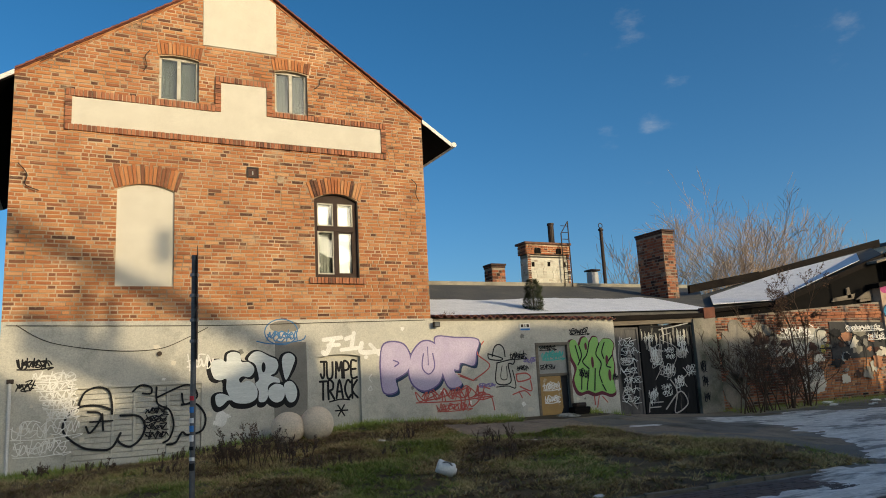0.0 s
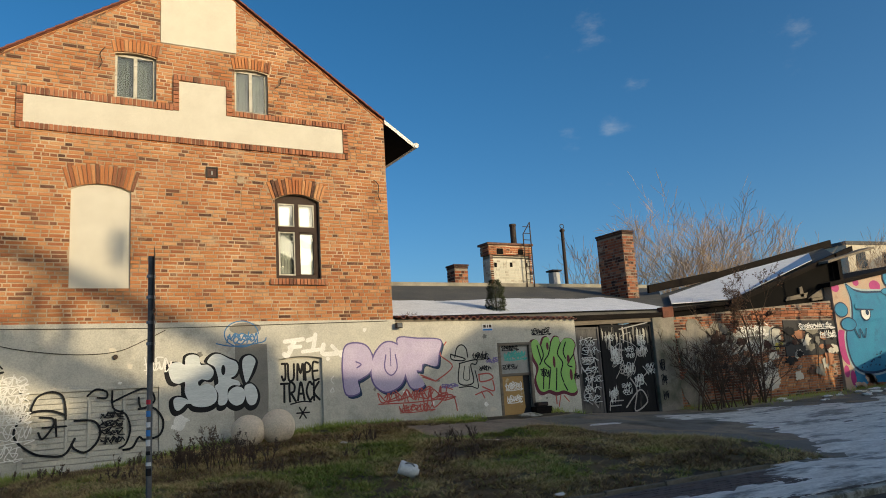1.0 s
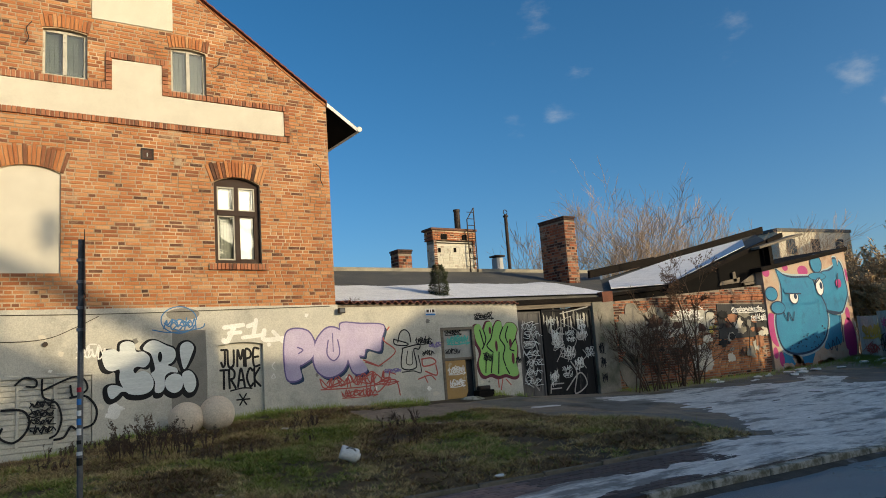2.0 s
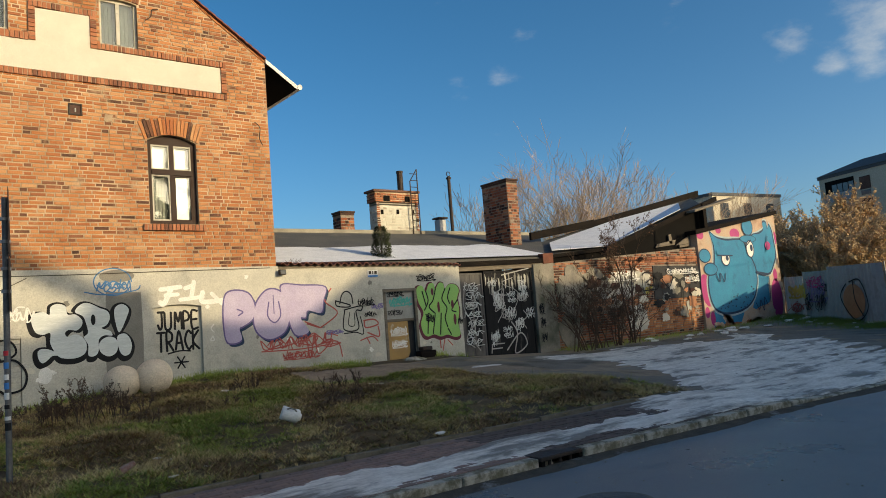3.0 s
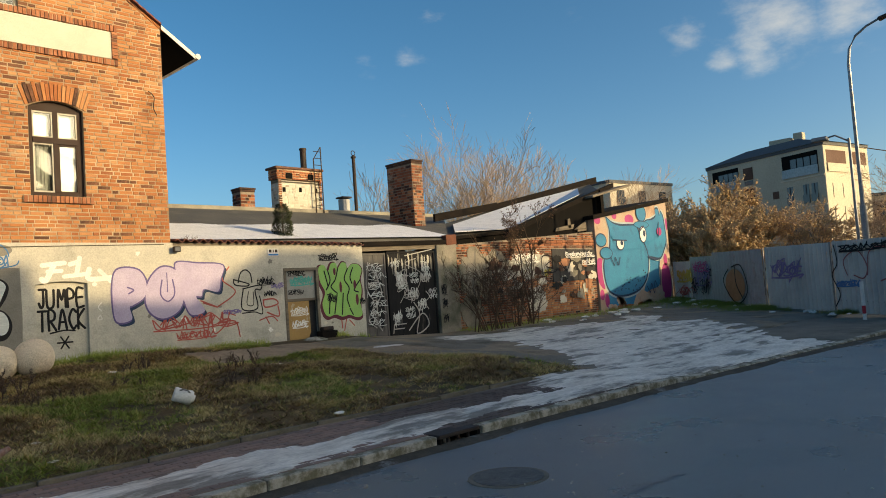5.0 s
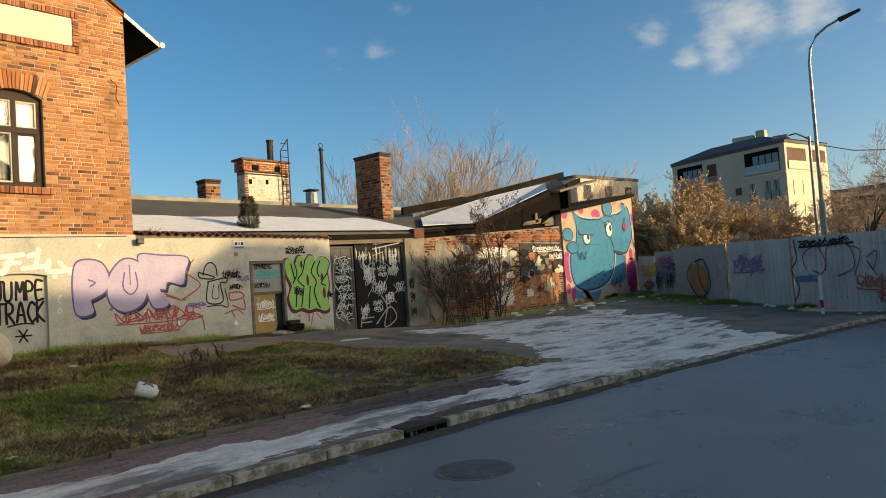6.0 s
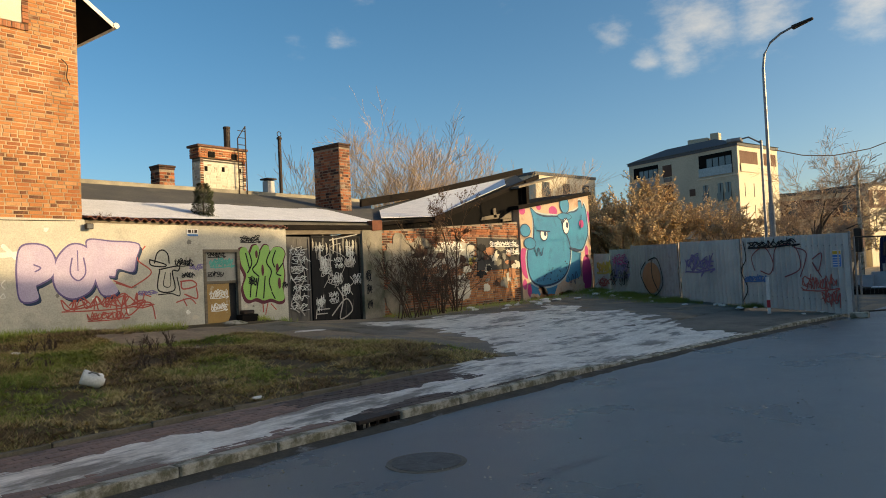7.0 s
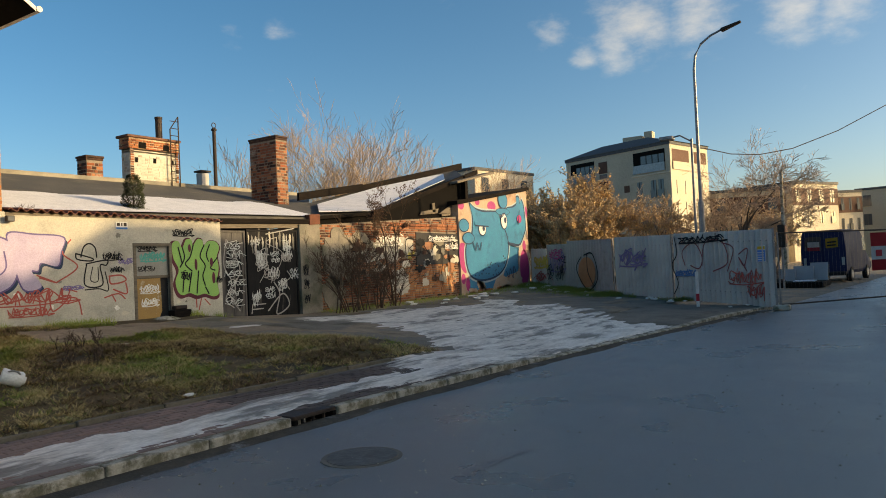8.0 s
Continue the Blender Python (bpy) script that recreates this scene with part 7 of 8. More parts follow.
simple_block("low cream apartment block with a brown top storey", (108.0, 15.6), (117.0, 11.0), 14, 10.6, 3, 4, M_APTWHITE, M_APTBROWN)
simple_block("cream apartment wing with stacked balconies", (119.5, 11.2), (122.0, 8.4), 10, 9.6, 3, 3, M_APTWHITE, M_APTBROWN)
simple_block("long grey-beige apartment block in shade", (131.0, 9.8), (128.0, -6.0), 14, 10.4, 2, 5, M_APTWALL)
simple_block("low cream apartment block half hidden by the shed", (74.0, 44.6), (86.0, 43.0), 12, 12.9, 3, 3, M_APTWHITE, None)
simple_block("dull apartment wing behind the bare trees", (94.0, 26.0), (99.0, 15.0), 12, 9.2, 3, 4, M_APTWALL, M_APTBROWN)

# ---- cables on the walls ----
cable("wall_cable", "long thin cable along the top of the plaster", [(-1.3, 3.03), (0.8, 3.0), (2.5, 2.99), (4.5, 3.02), (6.8, 3.05)], 0.007)
cable("wall_cable", "drooping cable on the plaster wall", [(-1.15, 3.04), (-0.6, 2.72), (0.4, 2.55), (1.2, 2.56), (1.7, 2.75), (2.1, 2.95)], 0.007)
for pts in ([(0.95, 8.55), (0.86, 8.4), (0.9, 8.22), (0.84, 8.1)], [(4.62, 8.48), (4.5, 8.45), (4.47, 8.3), (4.36, 8.2)], [(6.62, 6.3), (6.74, 6.18), (6.72, 5.95), (6.78, 5.8)], [(-1.25, 6.0), (-1.1, 5.8), (-1.12, 5.6), (-0.9, 5.5)]):
    cable("wire_stub", "short curled black wire sticking out of the bricks", pts, 0.010)
dp = thing("downpipe", "thin pale plastic pipe at the house corner", "pipe", (-1.18, 14.94, 0.4))
bm = blank()
tube(bm, [(-1.19, 14.93, 0.35), (-1.20, 14.93, 2.05)], 0.03, 8)
part("pipe", bm, M_WHITETIN, dp)
bm = blank()
box(bm, -1.25, -1.14, 14.90, 14.965, 2.02, 2.1, 0.01)
part("cap", bm, M_IRON, dp)
knob = blank()
tube(knob, [(1.22, 14.97, 2.47), (1.22, 14.92, 2.47)], 0.045, 10)
solo("wall_anchor", knob, M_IRON, "small dark anchor plug in the plaster", "fixture", at=(1.22, 14.96, 2.43))

# ---- graffiti: thin layers of paint on the walls ----


def wall_place(y):
    return lambda u, z, o: (u, y - o, z)


def ribbon(bm, pts, w, place, o):
    """A painted stroke of width w with rounded ends, o metres off the wall."""
    p = [np.array(q, float) for q in smooth_line(pts)]
    n = len(p)
    left, right = [], []
    for i in range(n):
        d = p[min(i + 1, n - 1)] - p[max(i - 1, 0)]
        d = d / (np.linalg.norm(d) + 1e-9)
        s = np.array([-d[1], d[0]]) * w / 2
        off = o + 0.00002 * i
        left.append(bm.verts.new(place(*(p[i] + s), off)))
        right.append(bm.verts.new(place(*(p[i] - s), off)))
    for i in range(n - 1):
        bm.faces.new((left[i], right[i], right[i + 1], left[i + 1]))
    for end, a, b, nb in ((0, left[0], right[0], 1), (n - 1, left[-1], right[-1], n - 2)):
        d = p[end] - p[nb]
        d = d / (np.linalg.norm(d) + 1e-9)
        s = np.array([-d[1], d[0]]) * w / 2
        first, last = (b, a) if end == 0 else (b, a)
        arc = []
        for t in np.linspace(0, math.pi, 7)[1:-1]:
            q = p[end] + (-s * math.cos(t) + d * w / 2 * math.sin(t)) * (1 if end else -1) * (1 if end else -1)
            arc.append(bm.verts.new(place(*q, o + 0.00002 * end)))
        seq = [b if end else a] + arc + [a if end else b]
        try:
            bm.faces.new(seq)
        except ValueError:
            pass


def strokes(name, parts_list, material, parent, place, o, extra=0.0, label=""):
    """Each stroke is a part of its own."""
    for i, (w, pts) in enumerate(parts_list):
        bm = blank()
        ribbon(bm, pts, w + extra, place, o + 0.0004 * i)
        part(name, bm, material, parent, label if i == 0 else "")


def shape(name, pts, material, parent, place, o, label="", grow=0.0):
    """A painted closed field."""
    c = np.mean(np.array(pts), axis=0)
    bm = blank()
    loop = smooth_line(pts, True, 5)
    vs = []
    for q in loop:
        d = np.array(q) - c
        q = np.array(q) + d / (np.linalg.norm(d) + 1e-9) * grow
        vs.append(bm.verts.new(place(*q, o)))
    es = [bm.edges.new((vs[i], vs[(i + 1) % len(vs)])) for i in range(len(vs))]
    bmesh.ops.triangle_fill(bm, use_beauty=True, use_dissolve=False, edges=es, normal=(0, -1, 0))
    return part(name, bm, material, parent, label)


def oval(cx, cz, rx, rz, n=14):
    return [(cx + rx * math.cos(2 * math.pi * i / n), cz + rz * math.sin(2 * math.pi * i / n)) for i in range(n)]


STROKE_FONT = {
    "J": [[(0.1, 1), (0.9, 1)], [(0.6, 1), (0.6, 0.2), (0.3, 0), (0.05, 0.25)]], "U": [[(0.05, 1), (0.1, 0.15), (0.5, 0), (0.9, 0.2), (0.95, 1)]],
    "M": [[(0, 0), (0.1, 1), (0.5, 0.4), (0.9, 1), (1, 0)]], "P": [[(0.1, 0), (0.1, 1), (0.8, 0.9), (0.8, 0.55), (0.1, 0.45)]],
    "E": [[(0.9, 1), (0.1, 1), (0.1, 0), (0.95, 0)], [(0.1, 0.5), (0.8, 0.52)]], "T": [[(0, 1), (1, 1)], [(0.5, 1), (0.45, 0)]],
    "R": [[(0.1, 0), (0.1, 1), (0.8, 0.9), (0.75, 0.55), (0.1, 0.45)], [(0.3, 0.45), (0.95, 0)]], "A": [[(0, 0), (0.5, 1), (1, 0)], [(0.2, 0.35), (0.8, 0.35)]],
    "C": [[(0.95, 0.85), (0.5, 1), (0.05, 0.5), (0.5, 0), (0.95, 0.15)]], "K": [[(0.1, 1), (0.1, 0)], [(0.9, 1), (0.1, 0.45), (0.95, 0)]],
    "F": [[(0.9, 1), (0.1, 1), (0.1, 0)], [(0.1, 0.5), (0.75, 0.52)]], "S": [[(0.9, 0.9), (0.4, 1), (0.1, 0.75), (0.8, 0.35), (0.5, 0), (0.05, 0.15)]],
    "O": [[(0.5, 1), (0.05, 0.5), (0.5, 0), (0.95, 0.5), (0.5, 1)]]}


def lettered(word, x, z, cw, h, w, rng):
    """Hand-sprayed capitals as strokes."""
    res = []
    for i, ch in enumerate(word):
        jx, jz = rng.uniform(-0.02, 0.02), rng.uniform(-0.03, 0.03) * h
        for line in STROKE_FONT[ch]:
            res.append((w, [(x + i * cw * 1.22 + jx + u * cw, z + jz + v * h) for u, v in line]))
    return res


TAG_FORMS = [[[(0.1, 0.0), (0.25, 0.95), (0.5, 0.3), (0.85, 1.0), (0.8, 0.45)]], [[(0.95, 0.9), (0.3, 1.0), (0.1, 0.5), (0.75, 0.4), (0.5, -0.05), (0.0, 0.1)]],
             [[(0.3, 1.05), (0.2, 0.0)], [(0.0, 0.55), (0.5, 0.8), (0.95, 0.35)]], [[(0.1, 0.4), (0.45, 0.95), (0.9, 0.5), (0.4, 0.0), (0.1, 0.4), (0.7, 0.75)]],
             [[(0.0, 0.9), (0.8, 1.0), (0.15, 0.1), (1.0, 0.0)]], [[(0.1, 0.8), (0.2, 0.1), (0.6, 0.1), (0.75, 0.9), (0.9, -0.15)]],
             [[(0.55, 1.1), (0.45, -0.1)], [(0.1, 0.7), (0.9, 0.62)], [(0.2, 0.25), (0.85, 0.2)]]]


def scrawl(x, z, length, h, w, seed, loops=7):
    """An unreadable quick tag: a run of jerky strokes that are no letters, some with a flourish."""
    r = random.Random(seed)
    res, cw, slant = [], length / loops, r.uniform(-0.05, 0.3)
    for i in range(loops):
        k, lift = r.uniform(0.75, 1.2), 0.1 * h * math.sin(1.7 * i + seed)
        for line in r.choice(TAG_FORMS):
            res.append((w, [(x + (i + 1.75 * u - 0.3 + r.uniform(-0.16, 0.16)) * cw + slant * h * q, z + lift + h * (k * q + r.uniform(-0.14, 0.14))) for u, q in line]))
    res.append((w, [(x + length * (q + r.uniform(-0.03, 0.03)), z + h * (0.5 + r.uniform(0.15, 0.6) * (-1) ** i)) for i, q in enumerate(np.linspace(0, 1, loops + 3))]))
    if loops > 5:
        res.append((w, [(x, z - 0.14 * h), (x + length * 0.55, z - 0.2 * h), (x + length * 1.1, z + 0.02 * h), (x + length * 0.95, z - 0.25 * h)]))
    return res


WP = wall_place(FY - 0.035)


def piece(name, label, at):
    return thing(name, label, "graffiti", at, "sprayed graffiti")


CRI_C = [(2.15, 2.19), (2.21, 2.31), (2.36, 2.33), (2.45, 2.28), (2.47, 2.42), (2.59, 2.47), (2.72, 2.42), (2.75, 2.27), (2.88, 2.26), (2.99, 2.16), (2.99, 2.05), (2.9, 1.96), (2.77, 1.98), (2.7, 1.92), (2.74, 1.85), (2.87, 1.89), (2.99, 1.83), (3.06, 1.69), (3.03, 1.53), (2.87, 1.45), (2.64, 1.47), (2.54, 1.56), (2.45, 1.75), (2.45, 1.94), (2.33, 1.92), (2.21, 1.98)]
CRI_FOOT = [(2.26, 1.47), (2.24, 1.61), (2.3, 1.67), (2.44, 1.65), (2.62, 1.53), (2.49, 1.53), (2.41, 1.46), (2.32, 1.41)]
CRI_R = [(2.87, 2.31), (2.97, 2.44), (3.11, 2.46), (3.3, 2.36), (3.44, 2.29), (3.48, 2.16), (3.42, 2.03), (3.33, 1.97), (3.48, 1.91), (3.51, 1.82), (3.37, 1.83), (3.27, 1.75), (3.26, 1.55), (3.19, 1.46), (3.08, 1.48), (3.08, 1.67), (3.01, 1.82), (3.08, 1.9), (3.05, 2.09), (3.0, 2.22)]
CRI_LEG = [(3.31, 1.75), (3.44, 1.81), (3.57, 1.76), (3.61, 1.62), (3.56, 1.48), (3.43, 1.43), (3.3, 1.51), (3.26, 1.64)]
CRI_BANG = [(3.55, 2.27), (3.6, 2.38), (3.72, 2.41), (3.82, 2.32), (3.8, 2.19), (3.64, 1.87), (3.57, 2.06)]
CRI_DOT = [(3.59, 1.79), (3.72, 1.85), (3.82, 1.76), (3.86, 1.6), (3.81, 1.45), (3.7, 1.42), (3.62, 1.54)]
POF_P = [(5.74, 2.44), (5.93, 2.57), (6.25, 2.51), (6.39, 2.25), (6.34, 1.97), (6.11, 1.82), (6.03, 1.77), (6.06, 1.53), (5.76, 1.51), (5.7, 1.93)]
POF_U = [(6.68, 2.55), (6.96, 2.54), (7.19, 2.31), (7.19, 1.93), (7.05, 1.63), (6.72, 1.5), (6.46, 1.63), (6.36, 1.9), (6.43, 2.27)]
POF_F = [(7.04, 2.65), (7.54, 2.63), (8.12, 2.58), (8.06, 2.28), (7.98, 2.0), (7.65, 2.07), (7.59, 1.92), (7.46, 1.91), (7.65, 1.6), (7.33, 1.54), (7.18, 1.87), (7.11, 2.25)]
GREEN_BODY = [(10.71, 2.38), (10.76, 2.5), (10.9, 2.51), (11.0, 2.36), (11.11, 2.55), (11.26, 2.56), (11.31, 2.42), (11.44, 2.57), (11.58, 2.55), (11.62, 2.41), (11.76, 2.52), (11.98, 2.51), (12.09, 2.36), (12.01, 2.14), (12.05, 1.86), (11.99, 1.51), (12.03, 1.22), (11.86, 1.15), (11.61, 1.23), (11.38, 1.2), (11.17, 1.27), (10.97, 1.23), (10.84, 1.32), (10.78, 1.57), (10.88, 1.84), (10.75, 2.1)]
GREEN_LINES = [(0.035, [(11.0, 2.36), (11.05, 2.12), (10.92, 1.9)]), (0.035, [(11.31, 2.42), (11.21, 2.14), (11.07, 1.97), (11.25, 1.8)]), (0.035, [(11.62, 2.41), (11.5, 2.15), (11.64, 1.92), (11.56, 1.67), (11.62, 1.44)]), (0.035, [(11.79, 2.43), (11.69, 2.2), (11.74, 2.03)]), (0.035, [(11.24, 1.76), (11.14, 1.3)]), (0.035, [(11.44, 1.79), (11.37, 1.26)]), (0.035, [(11.03, 1.77), (10.97, 1.31)]), (0.035, [(11.63, 1.39), (11.72, 1.23)]), (0.035, [(12.01, 2.11), (11.8, 1.87), (11.93, 1.8)]), (0.035, [(10.88, 2.37), (10.98, 1.98)])]
BUBBLES = [
    (0.035, [(0.43, 1.41), (0.42, 1.63), (0.36, 1.83), (0.19, 1.9), (-0.01, 1.83), (-0.1, 1.66), (-0.11, 1.56)]),
    (0.04, [(0.43, 1.48), (0.2, 1.57), (-0.07, 1.57), (-0.26, 1.46), (-0.36, 1.25), (-0.3, 1.07), (-0.08, 0.88), (0.12, 0.81), (0.42, 0.8), (0.58, 1.06)]),
    (0.035, [(0.03, 1.47), (0.22, 1.44), (0.24, 1.32), (0.08, 1.1), (0.01, 1.21)]),
    (0.035, [(0.27, 1.42), (0.29, 1.13)]),
    (0.03, [(0.07, 1.29), (0.44, 1.29)]),
    (0.04, [(0.57, 1.37), (0.88, 1.34), (0.99, 1.15), (0.92, 0.94), (0.75, 0.81), (0.58, 0.88), (0.53, 0.97)]),
    (0.035, [(0.77, 1.79), (0.91, 1.9), (1.08, 1.85), (1.08, 1.74), (0.94, 1.75)]),
    (0.035, [(1.18, 1.85), (1.2, 1.55), (1.41, 1.42), (1.49, 1.15), (1.42, 0.9), (1.31, 0.83)]),
    (0.035, [(1.19, 1.66), (1.66, 1.86), (1.85, 1.81), (1.9, 1.62), (1.68, 1.51), (1.63, 1.71)]),
    (0.04, [(1.63, 1.5), (1.89, 1.5), (2.06, 1.26), (2.0, 1.0), (1.74, 0.94), (1.64, 0.99), (1.53, 0.82), (1.38, 0.79)]),
]
FIGURE = [
    (0.03, [(8.49, 2.18), (8.56, 2.39), (8.69, 2.46), (8.81, 2.37), (8.84, 2.17)]),
    (0.03, [(8.38, 2.25), (8.75, 2.14), (8.69, 2.09), (8.41, 2.13), (8.38, 2.25)]),
    (0.03, [(8.6, 2.03), (9.06, 2.1), (9.05, 1.99), (8.91, 1.98), (8.95, 1.57), (8.56, 1.58), (8.61, 2.03)]),
    (0.02, [(8.74, 1.96), (8.69, 1.68), (8.85, 1.66), (8.86, 1.95)]),
    (0.025, [(8.56, 1.48), (8.87, 1.49), (9.08, 1.45), (9.02, 1.85)]),
]
REDS = [
    (0.03, [(6.65, 1.37), (6.81, 1.5), (7.0, 1.4), (6.7, 1.28), (7.26, 1.36), (7.37, 1.51), (7.4, 1.28), (7.57, 1.46), (7.65, 1.0), (7.79, 1.54), (7.86, 1.08), (8.23, 1.38), (7.93, 1.3), (8.36, 1.32), (8.47, 0.97)]),
    (0.035, [(9.11, 1.75), (9.4, 1.76), (9.5, 1.64), (9.16, 1.58), (9.12, 1.73)]),
    (0.035, [(9.5, 1.59), (9.51, 1.35), (9.2, 1.46)]),
    (0.03, [(8.99, 1.29), (9.31, 1.36), (9.47, 1.24)]),
    (0.03, [(9.16, 1.35), (9.24, 1.2)]),
    (0.03, [(7.57, 1.82), (7.95, 1.66), (7.62, 1.77)]),
    (0.03, [(8.28, 2.54), (8.1, 2.26), (8.41, 1.97), (7.95, 1.66)]),
]
FEKS = [
    (0.09, [(4.44, 2.66), (4.83, 2.7)]),
    (0.1, [(4.65, 2.68), (4.5, 2.38), (4.42, 2.4)]),
    (0.08, [(4.53, 2.54), (4.77, 2.55)]),
    (0.09, [(4.93, 2.67), (5.09, 2.72)]),
    (0.09, [(5.11, 2.79), (5.05, 2.5)]),
    (0.08, [(4.82, 2.44), (5.28, 2.48)]),
    (0.1, [(5.28, 2.57), (5.27, 2.38), (5.69, 2.39)]),
    (0.08, [(5.47, 2.54), (5.68, 2.32)]),
]
GATESCR = [
    (0.03, [(12.35, 2.56), (12.25, 1.91), (12.48, 1.47), (12.27, 1.05), (12.53, 0.82)]),
    (0.03, [(12.52, 2.34), (12.76, 1.75), (12.42, 1.19), (12.71, 0.73)]),
    (0.03, [(12.37, 1.48), (12.55, 1.54), (12.57, 1.25), (12.35, 1.19), (12.56, 1.0)]),
    (0.022, [(13.38, 2.64), (13.26, 2.19), (13.67, 2.33), (13.34, 1.74), (13.74, 1.88), (13.42, 1.43)]),
    (0.02, [(14.09, 2.64), (13.68, 2.49), (14.28, 2.17), (13.82, 1.41)]),
    (0.03, [(14.42, 1.7), (14.54, 1.54), (14.36, 1.39), (14.48, 1.2)]),
    (0.03, [(13.14, 0.85), (13.59, 0.85)]),
    (0.03, [(13.14, 0.85), (13.1, 0.62)]),
    (0.03, [(13.13, 0.73), (13.5, 0.73)]),
    (0.04, [(13.68, 0.66), (14.22, 1.09), (14.45, 0.76), (13.98, 0.55), (14.11, 1.09), (13.92, 1.41)]),
    (0.03, [(13.69, 2.72), (14.75, 2.89)]),
]
FTAG = [
    (0.05, [(4.21, 1.75), (3.8, 1.31), (4.31, 0.65), (4.86, 0.5), (5.41, 0.98), (5.08, 1.83), (4.43, 1.81)]),
    (0.05, [(4.66, 1.84), (4.68, 1.19), (5.05, 0.66)]),
    (0.04, [(7.03, 1.67), (7.77, 1.94), (7.36, 1.36), (8.27, 1.82), (7.87, 1.16), (8.61, 1.91)]),
    (0.035, [(10.65, 1.31), (10.55, 1.74), (11.12, 1.98), (11.47, 1.54), (11.31, 1.21), (10.92, 1.3)]),
    (0.035, [(11.45, 1.29), (11.63, 1.95), (12.37, 1.95), (12.56, 1.36), (11.94, 1.12)]),
    (0.035, [(12.37, 1.92), (12.82, 1.74), (12.54, 1.12)]),
    (0.035, [(13.03, 1.58), (13.37, 1.72), (13.22, 1.26), (13.02, 1.5), (13.32, 1.11)]),
    (0.03, [(-0.25, 0.86), (0.66, 1.23), (0.32, 0.74), (1.19, 1.11), (1.69, 0.86)]),
    (0.04, [(10.17, 2.2), (10.26, 1.67), (10.0, 1.32), (10.27, 0.79), (10.04, 0.43)]),
]
M_BODY_PTS = [(24.13, 4.01), (24.54, 3.83), (25.14, 3.74), (25.86, 3.76), (26.32, 3.73), (26.57, 3.34), (26.91, 2.92), (27.07, 2.52), (27.02, 2.05), (26.72, 1.55), (26.17, 1.22), (25.41, 1.06), (24.62, 1.05), (24.04, 1.21), (23.78, 1.54), (23.7, 2.02), (23.78, 2.41), (24.05, 2.62), (24.25, 2.96), (24.3, 3.51)]
M_HEAD_PTS = [(27.06, 3.93), (27.62, 4.02), (27.99, 4.18), (27.97, 4.45), (28.23, 4.47), (28.31, 4.2), (28.43, 4.38), (28.62, 4.14), (28.68, 3.74), (28.73, 3.2), (28.53, 2.85), (28.12, 2.45), (27.51, 2.47), (27.07, 2.57), (26.82, 2.99), (26.77, 3.47)]
M_COLUMN_PTS = [(27.16, 2.52), (27.97, 2.45), (27.91, 1.87), (27.85, 1.31), (27.12, 1.16), (26.53, 1.04), (26.82, 1.55), (27.07, 2.04)]
M_BASE_PTS = [(23.96, 1.17), (24.62, 1.01), (25.83, 1.07), (25.75, 0.8), (25.45, 0.54), (24.57, 0.5), (23.82, 0.56)]
M_PINK_PTS = [(23.3, 2.41), (23.54, 2.49), (23.73, 2.32), (23.64, 1.76), (23.68, 1.33), (23.37, 1.49), (23.25, 1.87)]

g = piece("graffiti", "silver bubble letters with a thick black outline", (3, 14.96, 1.5))
for k, letter in enumerate((CRI_C, CRI_R, CRI_LEG, CRI_BANG, CRI_DOT, CRI_FOOT)):
    shape("outline", [(x - 0.015, z - 0.035) for x, z in letter], M_BLACK, g, WP, 0.002 + 0.0007 * k, grow=0.065)
    shape("fill", letter, M_SILVER, g, WP, 0.008 + 0.0007 * k, grow=-0.005)
shape("counter", oval(3.18, 2.14, 0.04, 0.10), M_BLACK, g, WP, 0.0135)
g = piece("graffiti", "large pale lilac letters with a dark violet edge", (7, 14.96, 1.6))
for k, letter in enumerate((POF_P, POF_U, POF_F)):
    drop_edge = [(x + 0.05, z - 0.06) for x, z in letter]
    shape("shadow_edge", drop_edge, M_MURALDARK, g, WP, 0.002 + 0.001 * k, grow=0.02)
    shape("edge", letter, M_PURPLE, g, WP, 0.006 + 0.001 * k, grow=0.035)
    shape("letter", letter, M_LILAC, g, WP, 0.010 + 0.001 * k)
strokes("inner_line", [(0.03, [(6.72, 2.3), (6.68, 2.0), (6.83, 1.85), (6.98, 2.0), (6.95, 2.3)]), (0.02, [(6.83, 2.45), (6.83, 2.05)]), (0.03, [(6.0, 2.18), (6.12, 2.12), (6.02, 2.05)])], M_PURPLE, g, WP, 0.0145)
g = piece("graffiti", "bright green drooping letters with a maroon edge", (11.4, 14.96, 1.3))
shape("outline", [(x - 0.02, z - 0.03) for x, z in GREEN_BODY], M_MAROON, g, WP, 0.002, grow=0.06)
shape("fill", GREEN_BODY, M_GREEN, g, WP, 0.006)
strokes("inner_line", GREEN_LINES, M_BLACK, g, WP, 0.0100)
for cx, cz, rx, rz in [(11.2, 2.35, 0.04, 0.095), (11.37, 1.95, 0.04, 0.142), (11.83, 2.0, 0.047, 0.111), (11.88, 1.61, 0.047, 0.142)]:
    shape("counter", oval(cx, cz, rx, rz), M_MAROON, g, WP, 0.0145)
strokes("tag", scrawl(10.95, 1.62, 0.22, 0.16, 0.02, 82, 4) + scrawl(11.98, 1.5, 0.14, 0.12, 0.02, 83, 3), M_BLACK, g, WP, 0.0145)
strokes("drip", [(0.035, [(11.35, 1.12), (11.36, 0.92)]), (0.03, [(11.5, 1.12), (11.42, 0.85)]), (0.03, [(11.6, 1.1), (11.75, 0.95)])], M_RED, g, WP, 0.002)
g = piece("graffiti", "big thin black outline letters across old boards", (0.8, 14.96, 0.8))
